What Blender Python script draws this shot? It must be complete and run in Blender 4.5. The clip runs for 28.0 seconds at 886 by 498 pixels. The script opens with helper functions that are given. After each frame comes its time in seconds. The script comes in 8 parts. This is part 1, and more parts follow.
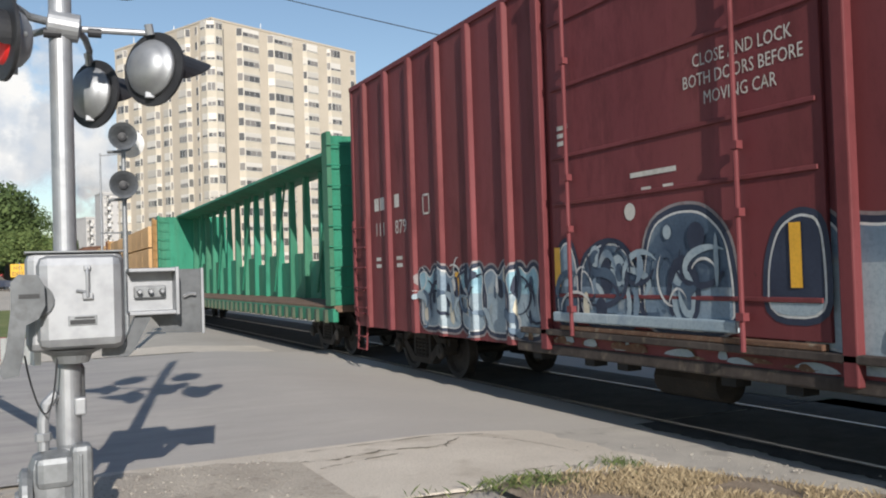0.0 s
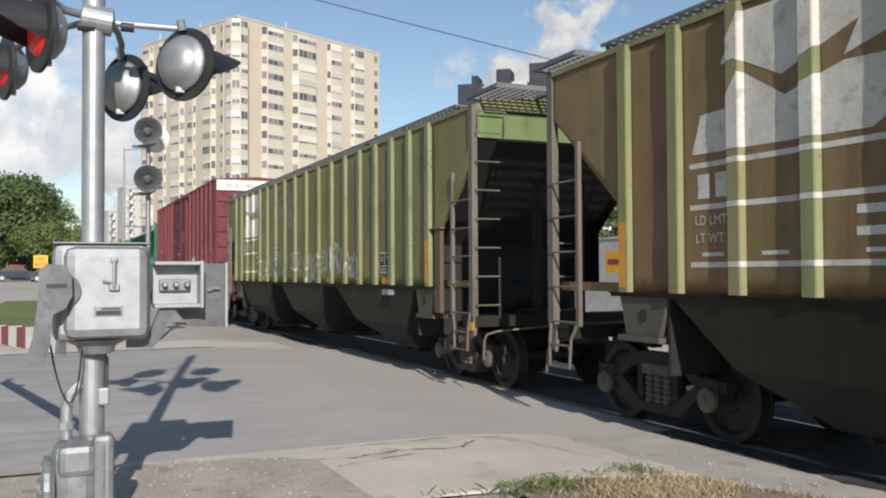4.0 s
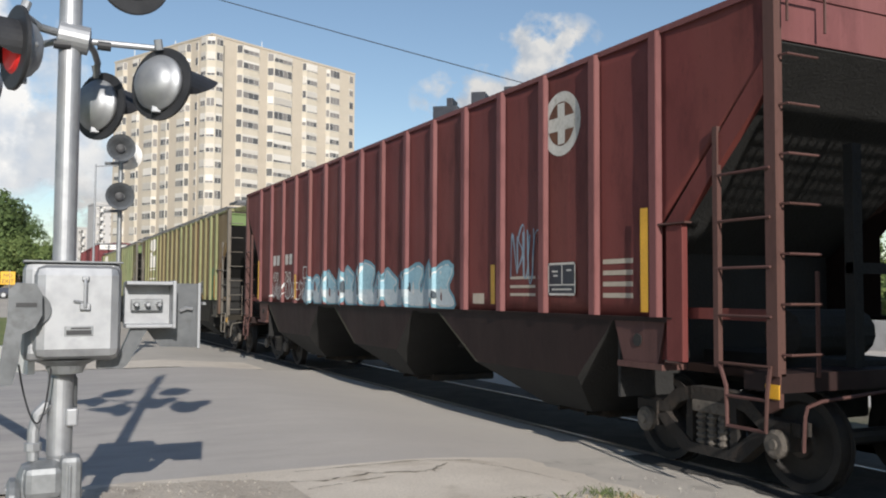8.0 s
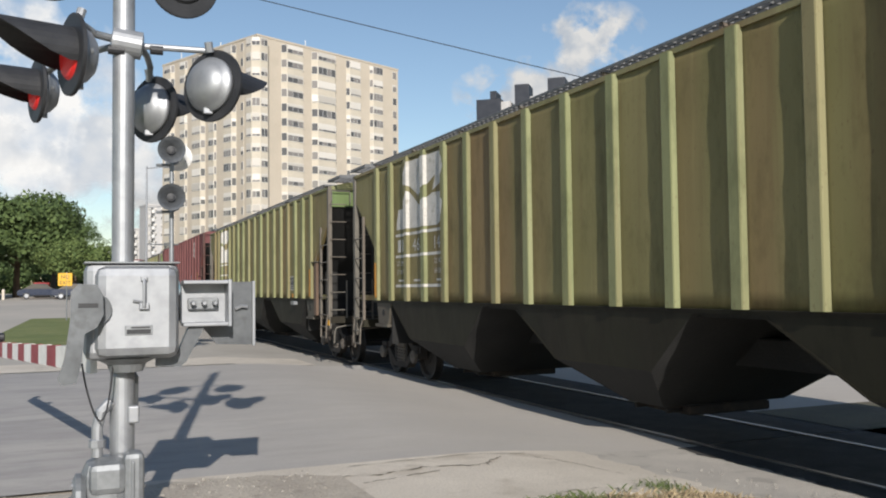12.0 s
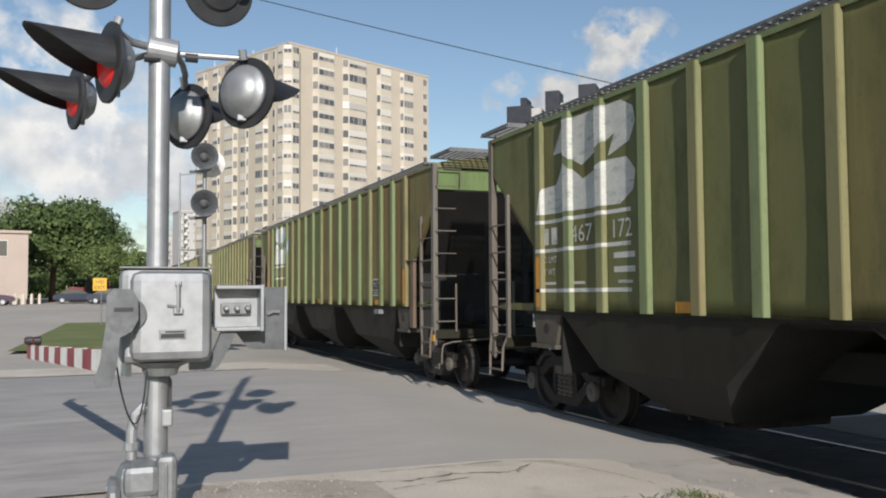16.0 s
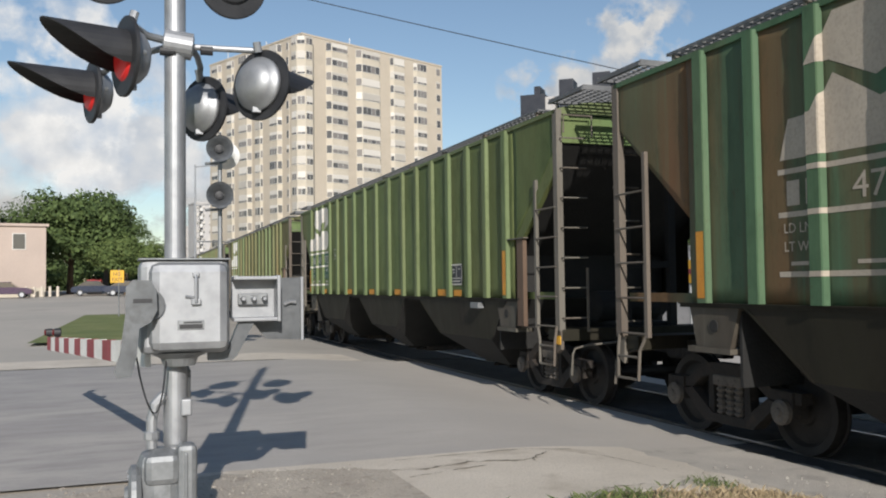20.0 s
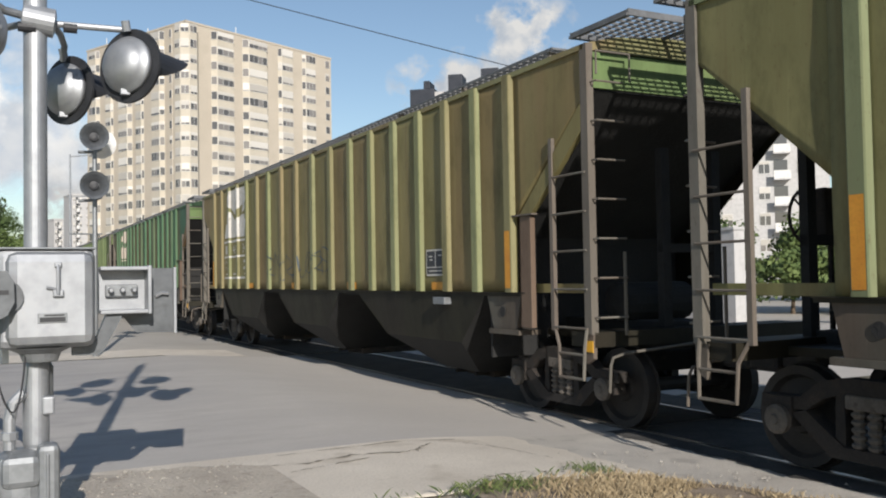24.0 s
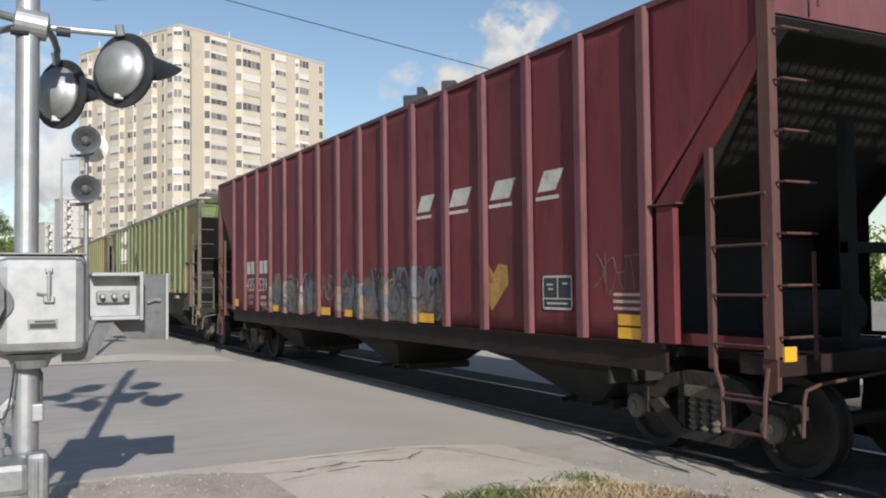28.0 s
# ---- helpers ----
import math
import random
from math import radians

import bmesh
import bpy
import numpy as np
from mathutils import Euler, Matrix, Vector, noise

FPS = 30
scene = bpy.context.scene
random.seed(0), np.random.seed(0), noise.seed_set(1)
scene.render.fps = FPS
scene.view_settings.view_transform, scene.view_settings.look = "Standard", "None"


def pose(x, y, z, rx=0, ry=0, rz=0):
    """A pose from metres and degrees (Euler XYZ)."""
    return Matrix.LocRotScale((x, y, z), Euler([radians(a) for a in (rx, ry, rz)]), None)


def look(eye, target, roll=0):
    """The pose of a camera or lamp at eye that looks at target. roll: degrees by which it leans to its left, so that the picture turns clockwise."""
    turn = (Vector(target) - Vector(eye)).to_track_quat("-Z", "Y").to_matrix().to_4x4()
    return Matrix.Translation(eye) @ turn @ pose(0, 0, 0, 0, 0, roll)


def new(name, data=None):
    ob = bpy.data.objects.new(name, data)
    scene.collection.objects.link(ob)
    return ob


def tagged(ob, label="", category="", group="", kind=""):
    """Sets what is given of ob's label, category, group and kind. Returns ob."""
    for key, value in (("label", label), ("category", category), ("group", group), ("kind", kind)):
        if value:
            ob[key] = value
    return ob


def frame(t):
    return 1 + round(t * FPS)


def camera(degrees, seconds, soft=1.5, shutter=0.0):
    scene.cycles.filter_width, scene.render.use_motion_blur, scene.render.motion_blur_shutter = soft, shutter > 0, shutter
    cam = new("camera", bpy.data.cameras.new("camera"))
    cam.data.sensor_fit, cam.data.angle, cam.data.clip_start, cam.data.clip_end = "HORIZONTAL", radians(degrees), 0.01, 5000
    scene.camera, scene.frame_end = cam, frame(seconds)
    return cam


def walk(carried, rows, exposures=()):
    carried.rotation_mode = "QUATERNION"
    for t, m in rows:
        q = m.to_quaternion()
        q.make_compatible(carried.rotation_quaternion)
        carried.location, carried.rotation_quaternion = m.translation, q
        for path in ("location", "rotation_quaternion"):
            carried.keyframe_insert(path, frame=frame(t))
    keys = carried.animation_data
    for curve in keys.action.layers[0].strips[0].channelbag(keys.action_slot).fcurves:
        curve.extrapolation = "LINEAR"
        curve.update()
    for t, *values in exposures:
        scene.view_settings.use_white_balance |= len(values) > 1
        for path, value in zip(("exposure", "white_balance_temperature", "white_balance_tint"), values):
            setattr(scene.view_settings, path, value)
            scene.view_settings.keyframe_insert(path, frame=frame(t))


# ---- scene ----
cam = camera(53.39, 28.0, soft=2.0)
PATH = [
    (0.0, pose(0.0555, -0.0017, 1.6521, 91.358, 1.872, -25.580)),
    (0.5, pose(0.0433, 0.0096, 1.6507, 91.347, 1.538, -25.621)),
    (1.0, pose(0.0281, -0.0072, 1.6428, 91.466, 0.476, -25.443)),
    (1.5, pose(0.0220, -0.0143, 1.6392, 91.299, 0.056, -26.119)),
    (2.0, pose(0.0276, -0.0160, 1.6371, 91.491, -0.299, -27.686)),
    (2.5, pose(0.0305, -0.0007, 1.6354, 90.950, 0.898, -26.655)),
    (3.0, pose(0.0208, 0.0036, 1.6368, 91.462, 0.577, -24.489)),
    (3.5, pose(0.0213, 0.0090, 1.6405, 91.486, 0.337, -24.414)),
    (5.5, pose(0.0146, -0.0085, 1.6518, 92.149, 0.347, -24.399)),
    (6.0, pose(0.0109, -0.0066, 1.6599, 92.357, 0.379, -24.879)),
    (6.5, pose(0.0068, -0.0075, 1.6547, 92.463, -0.051, -25.021)),
    (7.0, pose(0.0114, 0.0013, 1.6639, 92.803, 0.022, -24.862)),
    (7.5, pose(0.0059, -0.0111, 1.6518, 92.715, -0.162, -25.635)),
    (8.0, pose(0.0027, -0.0116, 1.6556, 92.912, -0.340, -26.191)),
    (8.5, pose(0.0046, -0.0165, 1.6538, 92.994, -0.482, -26.711)),
    (9.0, pose(0.0026, -0.0219, 1.6583, 92.961, -0.675, -26.984)),
    (9.5, pose(0.0005, -0.0237, 1.6550, 92.807, -0.885, -27.395)),
    (10.0, pose(-0.0020, -0.0223, 1.6550, 93.169, -0.673, -26.717)),
    (10.5, pose(-0.0214, -0.0119, 1.6580, 93.377, -0.856, -25.587)),
    (11.0, pose(-0.0225, -0.0063, 1.6549, 93.259, -0.261, -24.959)),
    (11.5, pose(-0.0243, -0.0052, 1.6567, 92.589, 0.671, -23.571)),
    (13.5, pose(-0.0378, -0.0055, 1.6569, 92.716, 0.235, -22.177)),
    (14.0, pose(-0.0393, -0.0111, 1.6573, 92.768, 0.544, -21.494)),
    (14.5, pose(-0.0392, -0.0172, 1.6550, 93.133, 0.310, -21.718)),
    (15.0, pose(-0.0379, -0.0160, 1.6529, 93.049, 0.339, -21.608)),
    (15.5, pose(-0.0389, -0.0106, 1.6520, 92.904, 0.242, -21.354)),
    (16.0, pose(-0.0365, -0.0068, 1.6538, 92.984, 0.357, -21.227)),
    (16.5, pose(-0.0363, -0.0053, 1.6545, 92.787, 0.298, -21.051)),
    (17.0, pose(-0.0300, -0.0033, 1.6506, 92.667, 0.382, -21.553)),
    (17.5, pose(-0.0328, 0.0001, 1.6568, 92.686, 0.505, -21.421)),
    (18.0, pose(-0.0364, -0.0064, 1.6550, 92.189, 0.781, -20.538)),
    (18.5, pose(-0.0402, -0.0180, 1.6509, 92.110, 1.078, -20.370)),
    (19.0, pose(-0.0479, -0.0285, 1.6486, 92.637, 1.159, -19.876)),
    (19.5, pose(-0.0505, -0.0322, 1.6485, 92.262, 1.134, -20.281)),
    (20.0, pose(-0.0482, -0.0354, 1.6502, 92.332, 0.755, -20.259)),
    (20.5, pose(-0.0511, -0.0310, 1.6553, 93.050, 0.470, -20.311)),
    (22.5, pose(-0.0083, -0.0019, 1.6354, 92.670, 0.447, -23.488)),
    (23.0, pose(0.0175, 0.0147, 1.6422, 92.301, 1.121, -25.505)),
    (23.5, pose(0.0233, -0.0009, 1.6255, 92.257, 1.217, -26.740)),
    (24.0, pose(0.0349, 0.0045, 1.6196, 91.851, 0.996, -27.398)),
    (24.5, pose(0.0450, 0.0428, 1.6389, 91.271, 0.733, -28.066)),
    (25.0, pose(0.0433, 0.0521, 1.6432, 91.358, 0.980, -28.577)),
    (25.5, pose(0.0445, 0.0522, 1.6379, 91.546, 1.238, -28.270)),
    (26.0, pose(0.0338, 0.0522, 1.6388, 92.135, 1.042, -26.864)),
    (26.5, pose(0.0294, 0.0496, 1.6376, 92.275, 0.885, -26.324)),
    (27.0, pose(0.0309, 0.0427, 1.6372, 92.309, 0.530, -26.613)),
    (27.5, pose(0.0349, 0.0495, 1.6415, 91.916, 0.756, -27.334)),
    (28.0, pose(0.0346, 0.0410, 1.6345, 92.217, 0.647, -27.928)),
]
walk(cam, PATH, [(0.0, 0.12), (3.5, 0.12), (5.5, 0.07), (11.5, 0.09), (13.5, 0.01), (20.5, -0.04), (22.5, 0.02), (25.0, 0.10), (28.0, 0.12)])

# ---- light ----
LIGHT = Vector((0.41, 2.0, -0.905)).normalized()      # the way the sunlight travels
SUN_UP = math.asin(-LIGHT.z)
world = bpy.data.worlds.new("world")
scene.world = world
world.use_nodes = True
wn = world.node_tree.nodes
sky = wn.new("ShaderNodeTexSky")
sky.sky_type = "NISHITA"
sky.sun_disc = False
sky.sun_elevation = SUN_UP
sky.sun_rotation = math.atan2(-LIGHT.x, -LIGHT.y)
sky.air_density, sky.dust_density, sky.ozone_density = 1.0, 0.3, 1.3
wn["Background"].inputs["Strength"].default_value = 0.106
world.node_tree.links.new(sky.outputs[0], wn["Background"].inputs[0])
sun_data = bpy.data.lights.new("sun", "SUN")
sun_data.energy, sun_data.angle, sun_data.color = 5.0, radians(0.6), (1.0, 0.94, 0.87)
sun = new("sun", sun_data)
sun.matrix_world = look((0, 0, 60), Vector((0, 0, 60)) + LIGHT)

# ---- materials ----
MATS = {}


def nodes_of(name):
    m = bpy.data.materials.new(name)
    m.use_nodes = True
    nt = m.node_tree
    return m, nt, nt.nodes["Principled BSDF"]


def put(nt, kind, **kw):
    n = nt.nodes.new(kind)
    for k, v in kw.items():
        n.inputs[k].default_value = v
    return n


def mixer(nt, a, b, fac, mode="MIX"):
    """A colour mix; a, b, fac may be sockets or values."""
    n = nt.nodes.new("ShaderNodeMix")
    n.data_type, n.blend_type = "RGBA", mode
    for i, v in ((0, fac), (6, a), (7, b)):
        if hasattr(v, "is_linked"):
            nt.links.new(v, n.inputs[i])
        else:
            n.inputs[i].default_value = v if i == 0 else (*v, 1.0)
    return n.outputs[2]


def ramp(nt, sock, lo, hi):
    n = nt.nodes.new("ShaderNodeMapRange")
    n.inputs["From Min"].default_value, n.inputs["From Max"].default_value = lo, hi
    nt.links.new(sock, n.inputs["Value"])
    return n.outputs["Result"]


def noise_of(nt, scale, stretch=(1, 1, 1), detail=5.0, rough=0.55, offset=(0, 0, 0), per_object=False):
    tc = nt.nodes.new("ShaderNodeTexCoord")
    mp = nt.nodes.new("ShaderNodeMapping")
    mp.inputs["Scale"].default_value = stretch
    mp.inputs["Location"].default_value = offset
    nt.links.new(tc.outputs["Object"], mp.inputs["Vector"])
    n = put(nt, "ShaderNodeTexNoise", Scale=scale, Detail=detail, Roughness=rough)
    if per_object:
        n.noise_dimensions = "4D"
        oi = nt.nodes.new("ShaderNodeObjectInfo")
        mu = nt.nodes.new("ShaderNodeMath")
        mu.operation = "MULTIPLY"
        mu.inputs[1].default_value = 37.0
        nt.links.new(oi.outputs["Random"], mu.inputs[0])
        nt.links.new(mu.outputs[0], n.inputs["W"])
    nt.links.new(mp.outputs[0], n.inputs["Vector"])
    return n.outputs["Fac"]


def bump(nt, bsdf, height, strength, distance=0.02):
    b = nt.nodes.new("ShaderNodeBump")
    b.inputs["Strength"].default_value, b.inputs["Distance"].default_value = strength, distance
    nt.links.new(height, b.inputs["Height"])
    nt.links.new(b.outputs[0], bsdf.inputs["Normal"])


def surface(name, a, b, rough=0.8, metal=0.0, scale=4.0, fine=60.0, relief=0.3, stretch=(1, 1, 1), spots=None, random_tint=0.0):
    """Two base colours mixed at a broad and a fine scale, an optional stain colour, and fine relief."""
    if name in MATS:
        return MATS[name]
    m, nt, p = nodes_of(name)
    big, small = noise_of(nt, scale, stretch), noise_of(nt, fine, detail=3.0)
    col = mixer(nt, a, b, ramp(nt, big, 0.35, 0.65))
    col = mixer(nt, col, tuple(c * 0.6 for c in a), mathmul(nt, ramp(nt, small, 0.45, 0.8), 0.5))
    if spots:
        col = mixer(nt, col, spots, mathmul(nt, ramp(nt, noise_of(nt, scale * 2.3, stretch, offset=(7, 3, 1)), 0.56, 0.7), 0.7))
    if random_tint:
        oi = nt.nodes.new("ShaderNodeObjectInfo")
        col = mixer(nt, col, tuple(min(1, c * 1.6 + 0.02) for c in b), mathmul(nt, oi.outputs["Random"], random_tint))
    nt.links.new(col, p.inputs["Base Color"])
    p.inputs["Metallic"].default_value = metal
    rr = nt.nodes.new("ShaderNodeMapRange")
    rr.inputs["To Min"].default_value, rr.inputs["To Max"].default_value = max(0, rough - 0.1), min(1, rough + 0.1)
    nt.links.new(big, rr.inputs["Value"])
    nt.links.new(rr.outputs["Result"], p.inputs["Roughness"])
    if relief:
        bump(nt, p, small, relief)
    MATS[name] = m
    return m


def mathmul(nt, sock, k):
    n = nt.nodes.new("ShaderNodeMath")
    n.operation = "MULTIPLY"
    nt.links.new(sock, n.inputs[0])
    n.inputs[1].default_value = k
    return n.outputs[0]


def car_paint(name, base, faded, rust, rust_amount=0.5, seed=0.0):
    """Weathered enamel on steel: streaks that run down the side, faded and browned columns, rust, grime."""
    if name in MATS:
        return MATS[name]
    m, nt, p = nodes_of(name)
    patch = noise_of(nt, 0.7, (1, 1, 0.45), offset=(seed, seed * 2, 0), detail=3, per_object=True)
    column = noise_of(nt, 0.9, (1, 1, 0.07), offset=(seed * 3, seed, 0), detail=2, per_object=True)
    streak = noise_of(nt, 7.0, (1, 1, 0.035), offset=(seed, seed, seed), detail=6, rough=0.7, per_object=True)
    grime = noise_of(nt, 2.6, (1, 1, 0.4), offset=(seed + 5, 0, 3), detail=8, rough=0.72, per_object=True)
    speck = noise_of(nt, 28.0, (1, 1, 0.5), offset=(seed, 4, 3), detail=4, rough=0.7)
    col = mixer(nt, base, faded, ramp(nt, patch, 0.38, 0.64))
    oi = nt.nodes.new("ShaderNodeObjectInfo")
    col = mixer(nt, col, rust, mathmul(nt, ramp(nt, oi.outputs["Random"], 0.4, 1.0), rust_amount * 0.6))
    col = mixer(nt, col, rust, mathmul(nt, ramp(nt, column, 0.47, 0.62), rust_amount * 0.9))
    col = mixer(nt, col, tuple(c * 0.6 for c in rust), mathmul(nt, ramp(nt, streak, 0.52, 0.72), rust_amount * 0.8))
    col = mixer(nt, col, tuple(c * 1.5 for c in faded), mathmul(nt, ramp(nt, streak, 0.44, 0.30), 0.35))
    col = mixer(nt, col, tuple(c * 0.4 for c in base), mathmul(nt, ramp(nt, grime, 0.50, 0.74), 0.65))
    col = mixer(nt, col, tuple(c * 0.5 for c in rust), mathmul(nt, ramp(nt, speck, 0.60, 0.72), 0.5))
    nt.links.new(col, p.inputs["Base Color"])
    rr = nt.nodes.new("ShaderNodeMapRange")
    rr.inputs["To Min"].default_value, rr.inputs["To Max"].default_value = 0.5, 0.85
    nt.links.new(grime, rr.inputs["Value"])
    nt.links.new(rr.outputs["Result"], p.inputs["Roughness"])
    p.inputs["Specular IOR Level"].default_value = 0.3
    bump(nt, p, grime, 0.2, 0.01)
    MATS[name] = m
    return m


def plain(name, col, rough=0.5, metal=0.0):
    return surface(name, col, tuple(c * 0.8 for c in col), rough, metal, 3.0, 40.0, 0.1)


def glow(name, col, strength):
    m, nt, p = nodes_of(name)
    p.inputs["Base Color"].default_value = (*col, 1)
    p.inputs["Emission Color"].default_value = (*col, 1)
    p.inputs["Emission Strength"].default_value = strength
    return m


def glass(name, col=(0.02, 0.03, 0.035), rough=0.06):
    m, nt, p = nodes_of(name)
    p.inputs["Base Color"].default_value = (*col, 1)
    p.inputs["Roughness"].default_value = rough
    p.inputs["Specular IOR Level"].default_value = 0.8
    return m


def road_mat():
    """Worn asphalt with dark patches and a tan dust that thickens towards the rails."""
    m, nt, p = nodes_of("asphalt")
    tc = nt.nodes.new("ShaderNodeTexCoord")
    sep = nt.nodes.new("ShaderNodeSeparateXYZ")
    nt.links.new(tc.outputs["Object"], sep.inputs[0])
    broad, mid, fine = noise_of(nt, 0.35, (1, 2.2, 1)), noise_of(nt, 2.2, (0.5, 1.6, 1), detail=7, rough=0.65), noise_of(nt, 90.0, detail=3)
    col = mixer(nt, (0.345, 0.325, 0.31), (0.43, 0.405, 0.375), ramp(nt, broad, 0.36, 0.64))
    col = mixer(nt, col, (0.28, 0.265, 0.255), mathmul(nt, ramp(nt, mid, 0.46, 0.66), 0.75))
    add = nt.nodes.new("ShaderNodeMath")
    add.operation = "ADD"
    nt.links.new(sep.outputs["X"], add.inputs[0])
    nt.links.new(mathmul(nt, mid, 5.0), add.inputs[1])
    col = mixer(nt, col, (0.52, 0.475, 0.415), mathmul(nt, ramp(nt, add.outputs[0], 3.0, 8.5), 0.75))
    col = mixer(nt, col, (0.20, 0.19, 0.18), mathmul(nt, ramp(nt, fine, 0.5, 0.8), 0.45))
    nt.links.new(col, p.inputs["Base Color"])
    p.inputs["Roughness"].default_value = 0.92
    bump(nt, p, fine, 0.3)
    return m


ASPHALT = road_mat()
CONCRETE = surface("concrete", (0.56, 0.50, 0.42), (0.65, 0.585, 0.495), 0.92, 0, 0.9, 45, 0.5, spots=(0.41, 0.355, 0.285))
GRAVEL = surface("gravel", (0.40, 0.35, 0.29), (0.50, 0.445, 0.37), 0.95, 0, 2.0, 30, 0.9, spots=(0.22, 0.185, 0.15))
SOIL = surface("soil", (0.22, 0.17, 0.125), (0.30, 0.24, 0.18), 0.95, 0, 3.0, 40, 0.8, spots=(0.36, 0.30, 0.235))
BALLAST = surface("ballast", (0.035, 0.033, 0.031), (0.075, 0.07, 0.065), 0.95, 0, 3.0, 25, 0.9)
GRASS = surface("turf", (0.12, 0.155, 0.04), (0.18, 0.20, 0.065), 0.9, 0, 0.6, 20, 0.8, spots=(0.24, 0.22, 0.10))
LOT = surface("lot", (0.40, 0.37, 0.325), (0.47, 0.43, 0.375), 0.95, 0, 0.12, 30, 0.3, spots=(0.33, 0.30, 0.26))
STEEL_RAIL = surface("rail_steel", (0.22, 0.20, 0.19), (0.32, 0.30, 0.28), 0.38, 0.9, 8, 80, 0.05)
RAIL_RUST = surface("rail_rust", (0.09, 0.05, 0.03), (0.14, 0.08, 0.05), 0.9, 0, 8, 80, 0.2)
GALV = surface("aluminium_paint", (0.31, 0.322, 0.34), (0.38, 0.392, 0.41), 0.5, 0.6, 2.5, 9, 0.05, spots=(0.27, 0.282, 0.30))
GALV_DULL = surface("weathered_aluminium", (0.21, 0.222, 0.232), (0.27, 0.283, 0.293), 0.5, 0.5, 5, 16, 0.03, spots=(0.16, 0.168, 0.175))
BLACK = surface("black_paint", (0.018, 0.019, 0.022), (0.03, 0.031, 0.035), 0.55, 0, 6, 80, 0.1)
RED_LENS = glow("red_lens", (0.55, 0.02, 0.02), 0.16)
WHITE = plain("white_paint", (0.78, 0.77, 0.74), 0.6)
RED = plain("red_paint", (0.30, 0.045, 0.055), 0.6)
YELLOW = plain("yellow_reflector", (0.80, 0.42, 0.03), 0.5)
UNDER = surface("underframe_grime", (0.016, 0.014, 0.0125), (0.034, 0.028, 0.024), 0.9, 0, 2.5, 30, 0.5, spots=(0.055, 0.038, 0.028))
TRUCK = surface("truck_iron", (0.019, 0.017, 0.015), (0.036, 0.031, 0.027), 0.85, 0, 4, 40, 0.4, spots=(0.065, 0.048, 0.036))
WHEEL = surface("wheel_iron", (0.020, 0.018, 0.017), (0.038, 0.033, 0.03), 0.7, 0.2, 5, 40, 0.2)

# ---- mesh helpers ----


def part(name, bm, mat, parent=None, label=""):
    """Links a bmesh as one mesh object under a thing or a part."""
    me = bm if isinstance(bm, bpy.types.Mesh) else mesh_of(name, bm)
    ob = new(name, me)
    if not me.materials:
        me.materials.append(mat)
    if me.materials[0] != mat:
        ob.material_slots[0].link = "OBJECT"
        ob.material_slots[0].material = mat
    if parent is not None:
        ob.parent = parent
    if label:
        ob["label"] = label
    return ob


def mesh_of(name, bm, smooth=False):
    me = bpy.data.meshes.new(name)
    bmesh.ops.recalc_face_normals(bm, faces=bm.faces)
    bm.to_mesh(me)
    bm.free()
    if smooth:
        for p in me.polygons:
            p.use_smooth = True
    return me


def thing(name, label, category, m=None, group="", kind=""):
    e = new(name)
    tagged(e, label, category, group, kind)
    if m is not None:
        e.matrix_basis = m
    return e


def B():
    return bmesh.new()


def box(bm, x0, x1, y0, y1, z0, z1, bevel=0.0):
    vs = [bm.verts.new((x, y, z)) for x in (x0, x1) for y in (y0, y1) for z in (z0, z1)]
    fs = [bm.faces.new([vs[i] for i in f]) for f in ((0, 1, 3, 2), (4, 6, 7, 5), (0, 4, 5, 1), (2, 3, 7, 6), (0, 2, 6, 4), (1, 5, 7, 3))]
    if bevel:
        es = list({e for f in fs for e in f.edges})
        bmesh.ops.bevel(bm, geom=es, offset=bevel, segments=2, affect="EDGES", profile=0.5)
    return bm


def prism(bm, pts, axis, a, b):
    """A polygon of 2D points pushed along an axis ('x': points are y, z; 'y': x, z; 'z': x, y) from a to b."""
    def at(p, v):
        return {"x": (v, p[0], p[1]), "y": (p[0], v, p[1]), "z": (p[0], p[1], v)}[axis]
    lo, hi = [bm.verts.new(at(p, a)) for p in pts], [bm.verts.new(at(p, b)) for p in pts]
    bm.faces.new(lo)
    bm.faces.new(hi[::-1])
    for i in range(len(pts)):
        j = (i + 1) % len(pts)
        bm.faces.new((lo[i], hi[i], hi[j], lo[j]))
    return bm


def rod(bm, p, q, r, n=8, r2=None, caps=True):
    p, q = Vector(p), Vector(q)
    d = (q - p).normalized()
    u = d.orthogonal().normalized()
    w = d.cross(u)
    rings = []
    for c, rad in ((p, r), (q, r if r2 is None else r2)):
        rings.append([bm.verts.new(c + rad * (math.cos(2 * math.pi * i / n) * u + math.sin(2 * math.pi * i / n) * w)) for i in range(n)])
    for i in range(n):
        j = (i + 1) % n
        bm.faces.new((rings[0][i], rings[0][j], rings[1][j], rings[1][i]))
    if caps:
        bm.faces.new(rings[0][::-1])
        bm.faces.new(rings[1])
    return bm


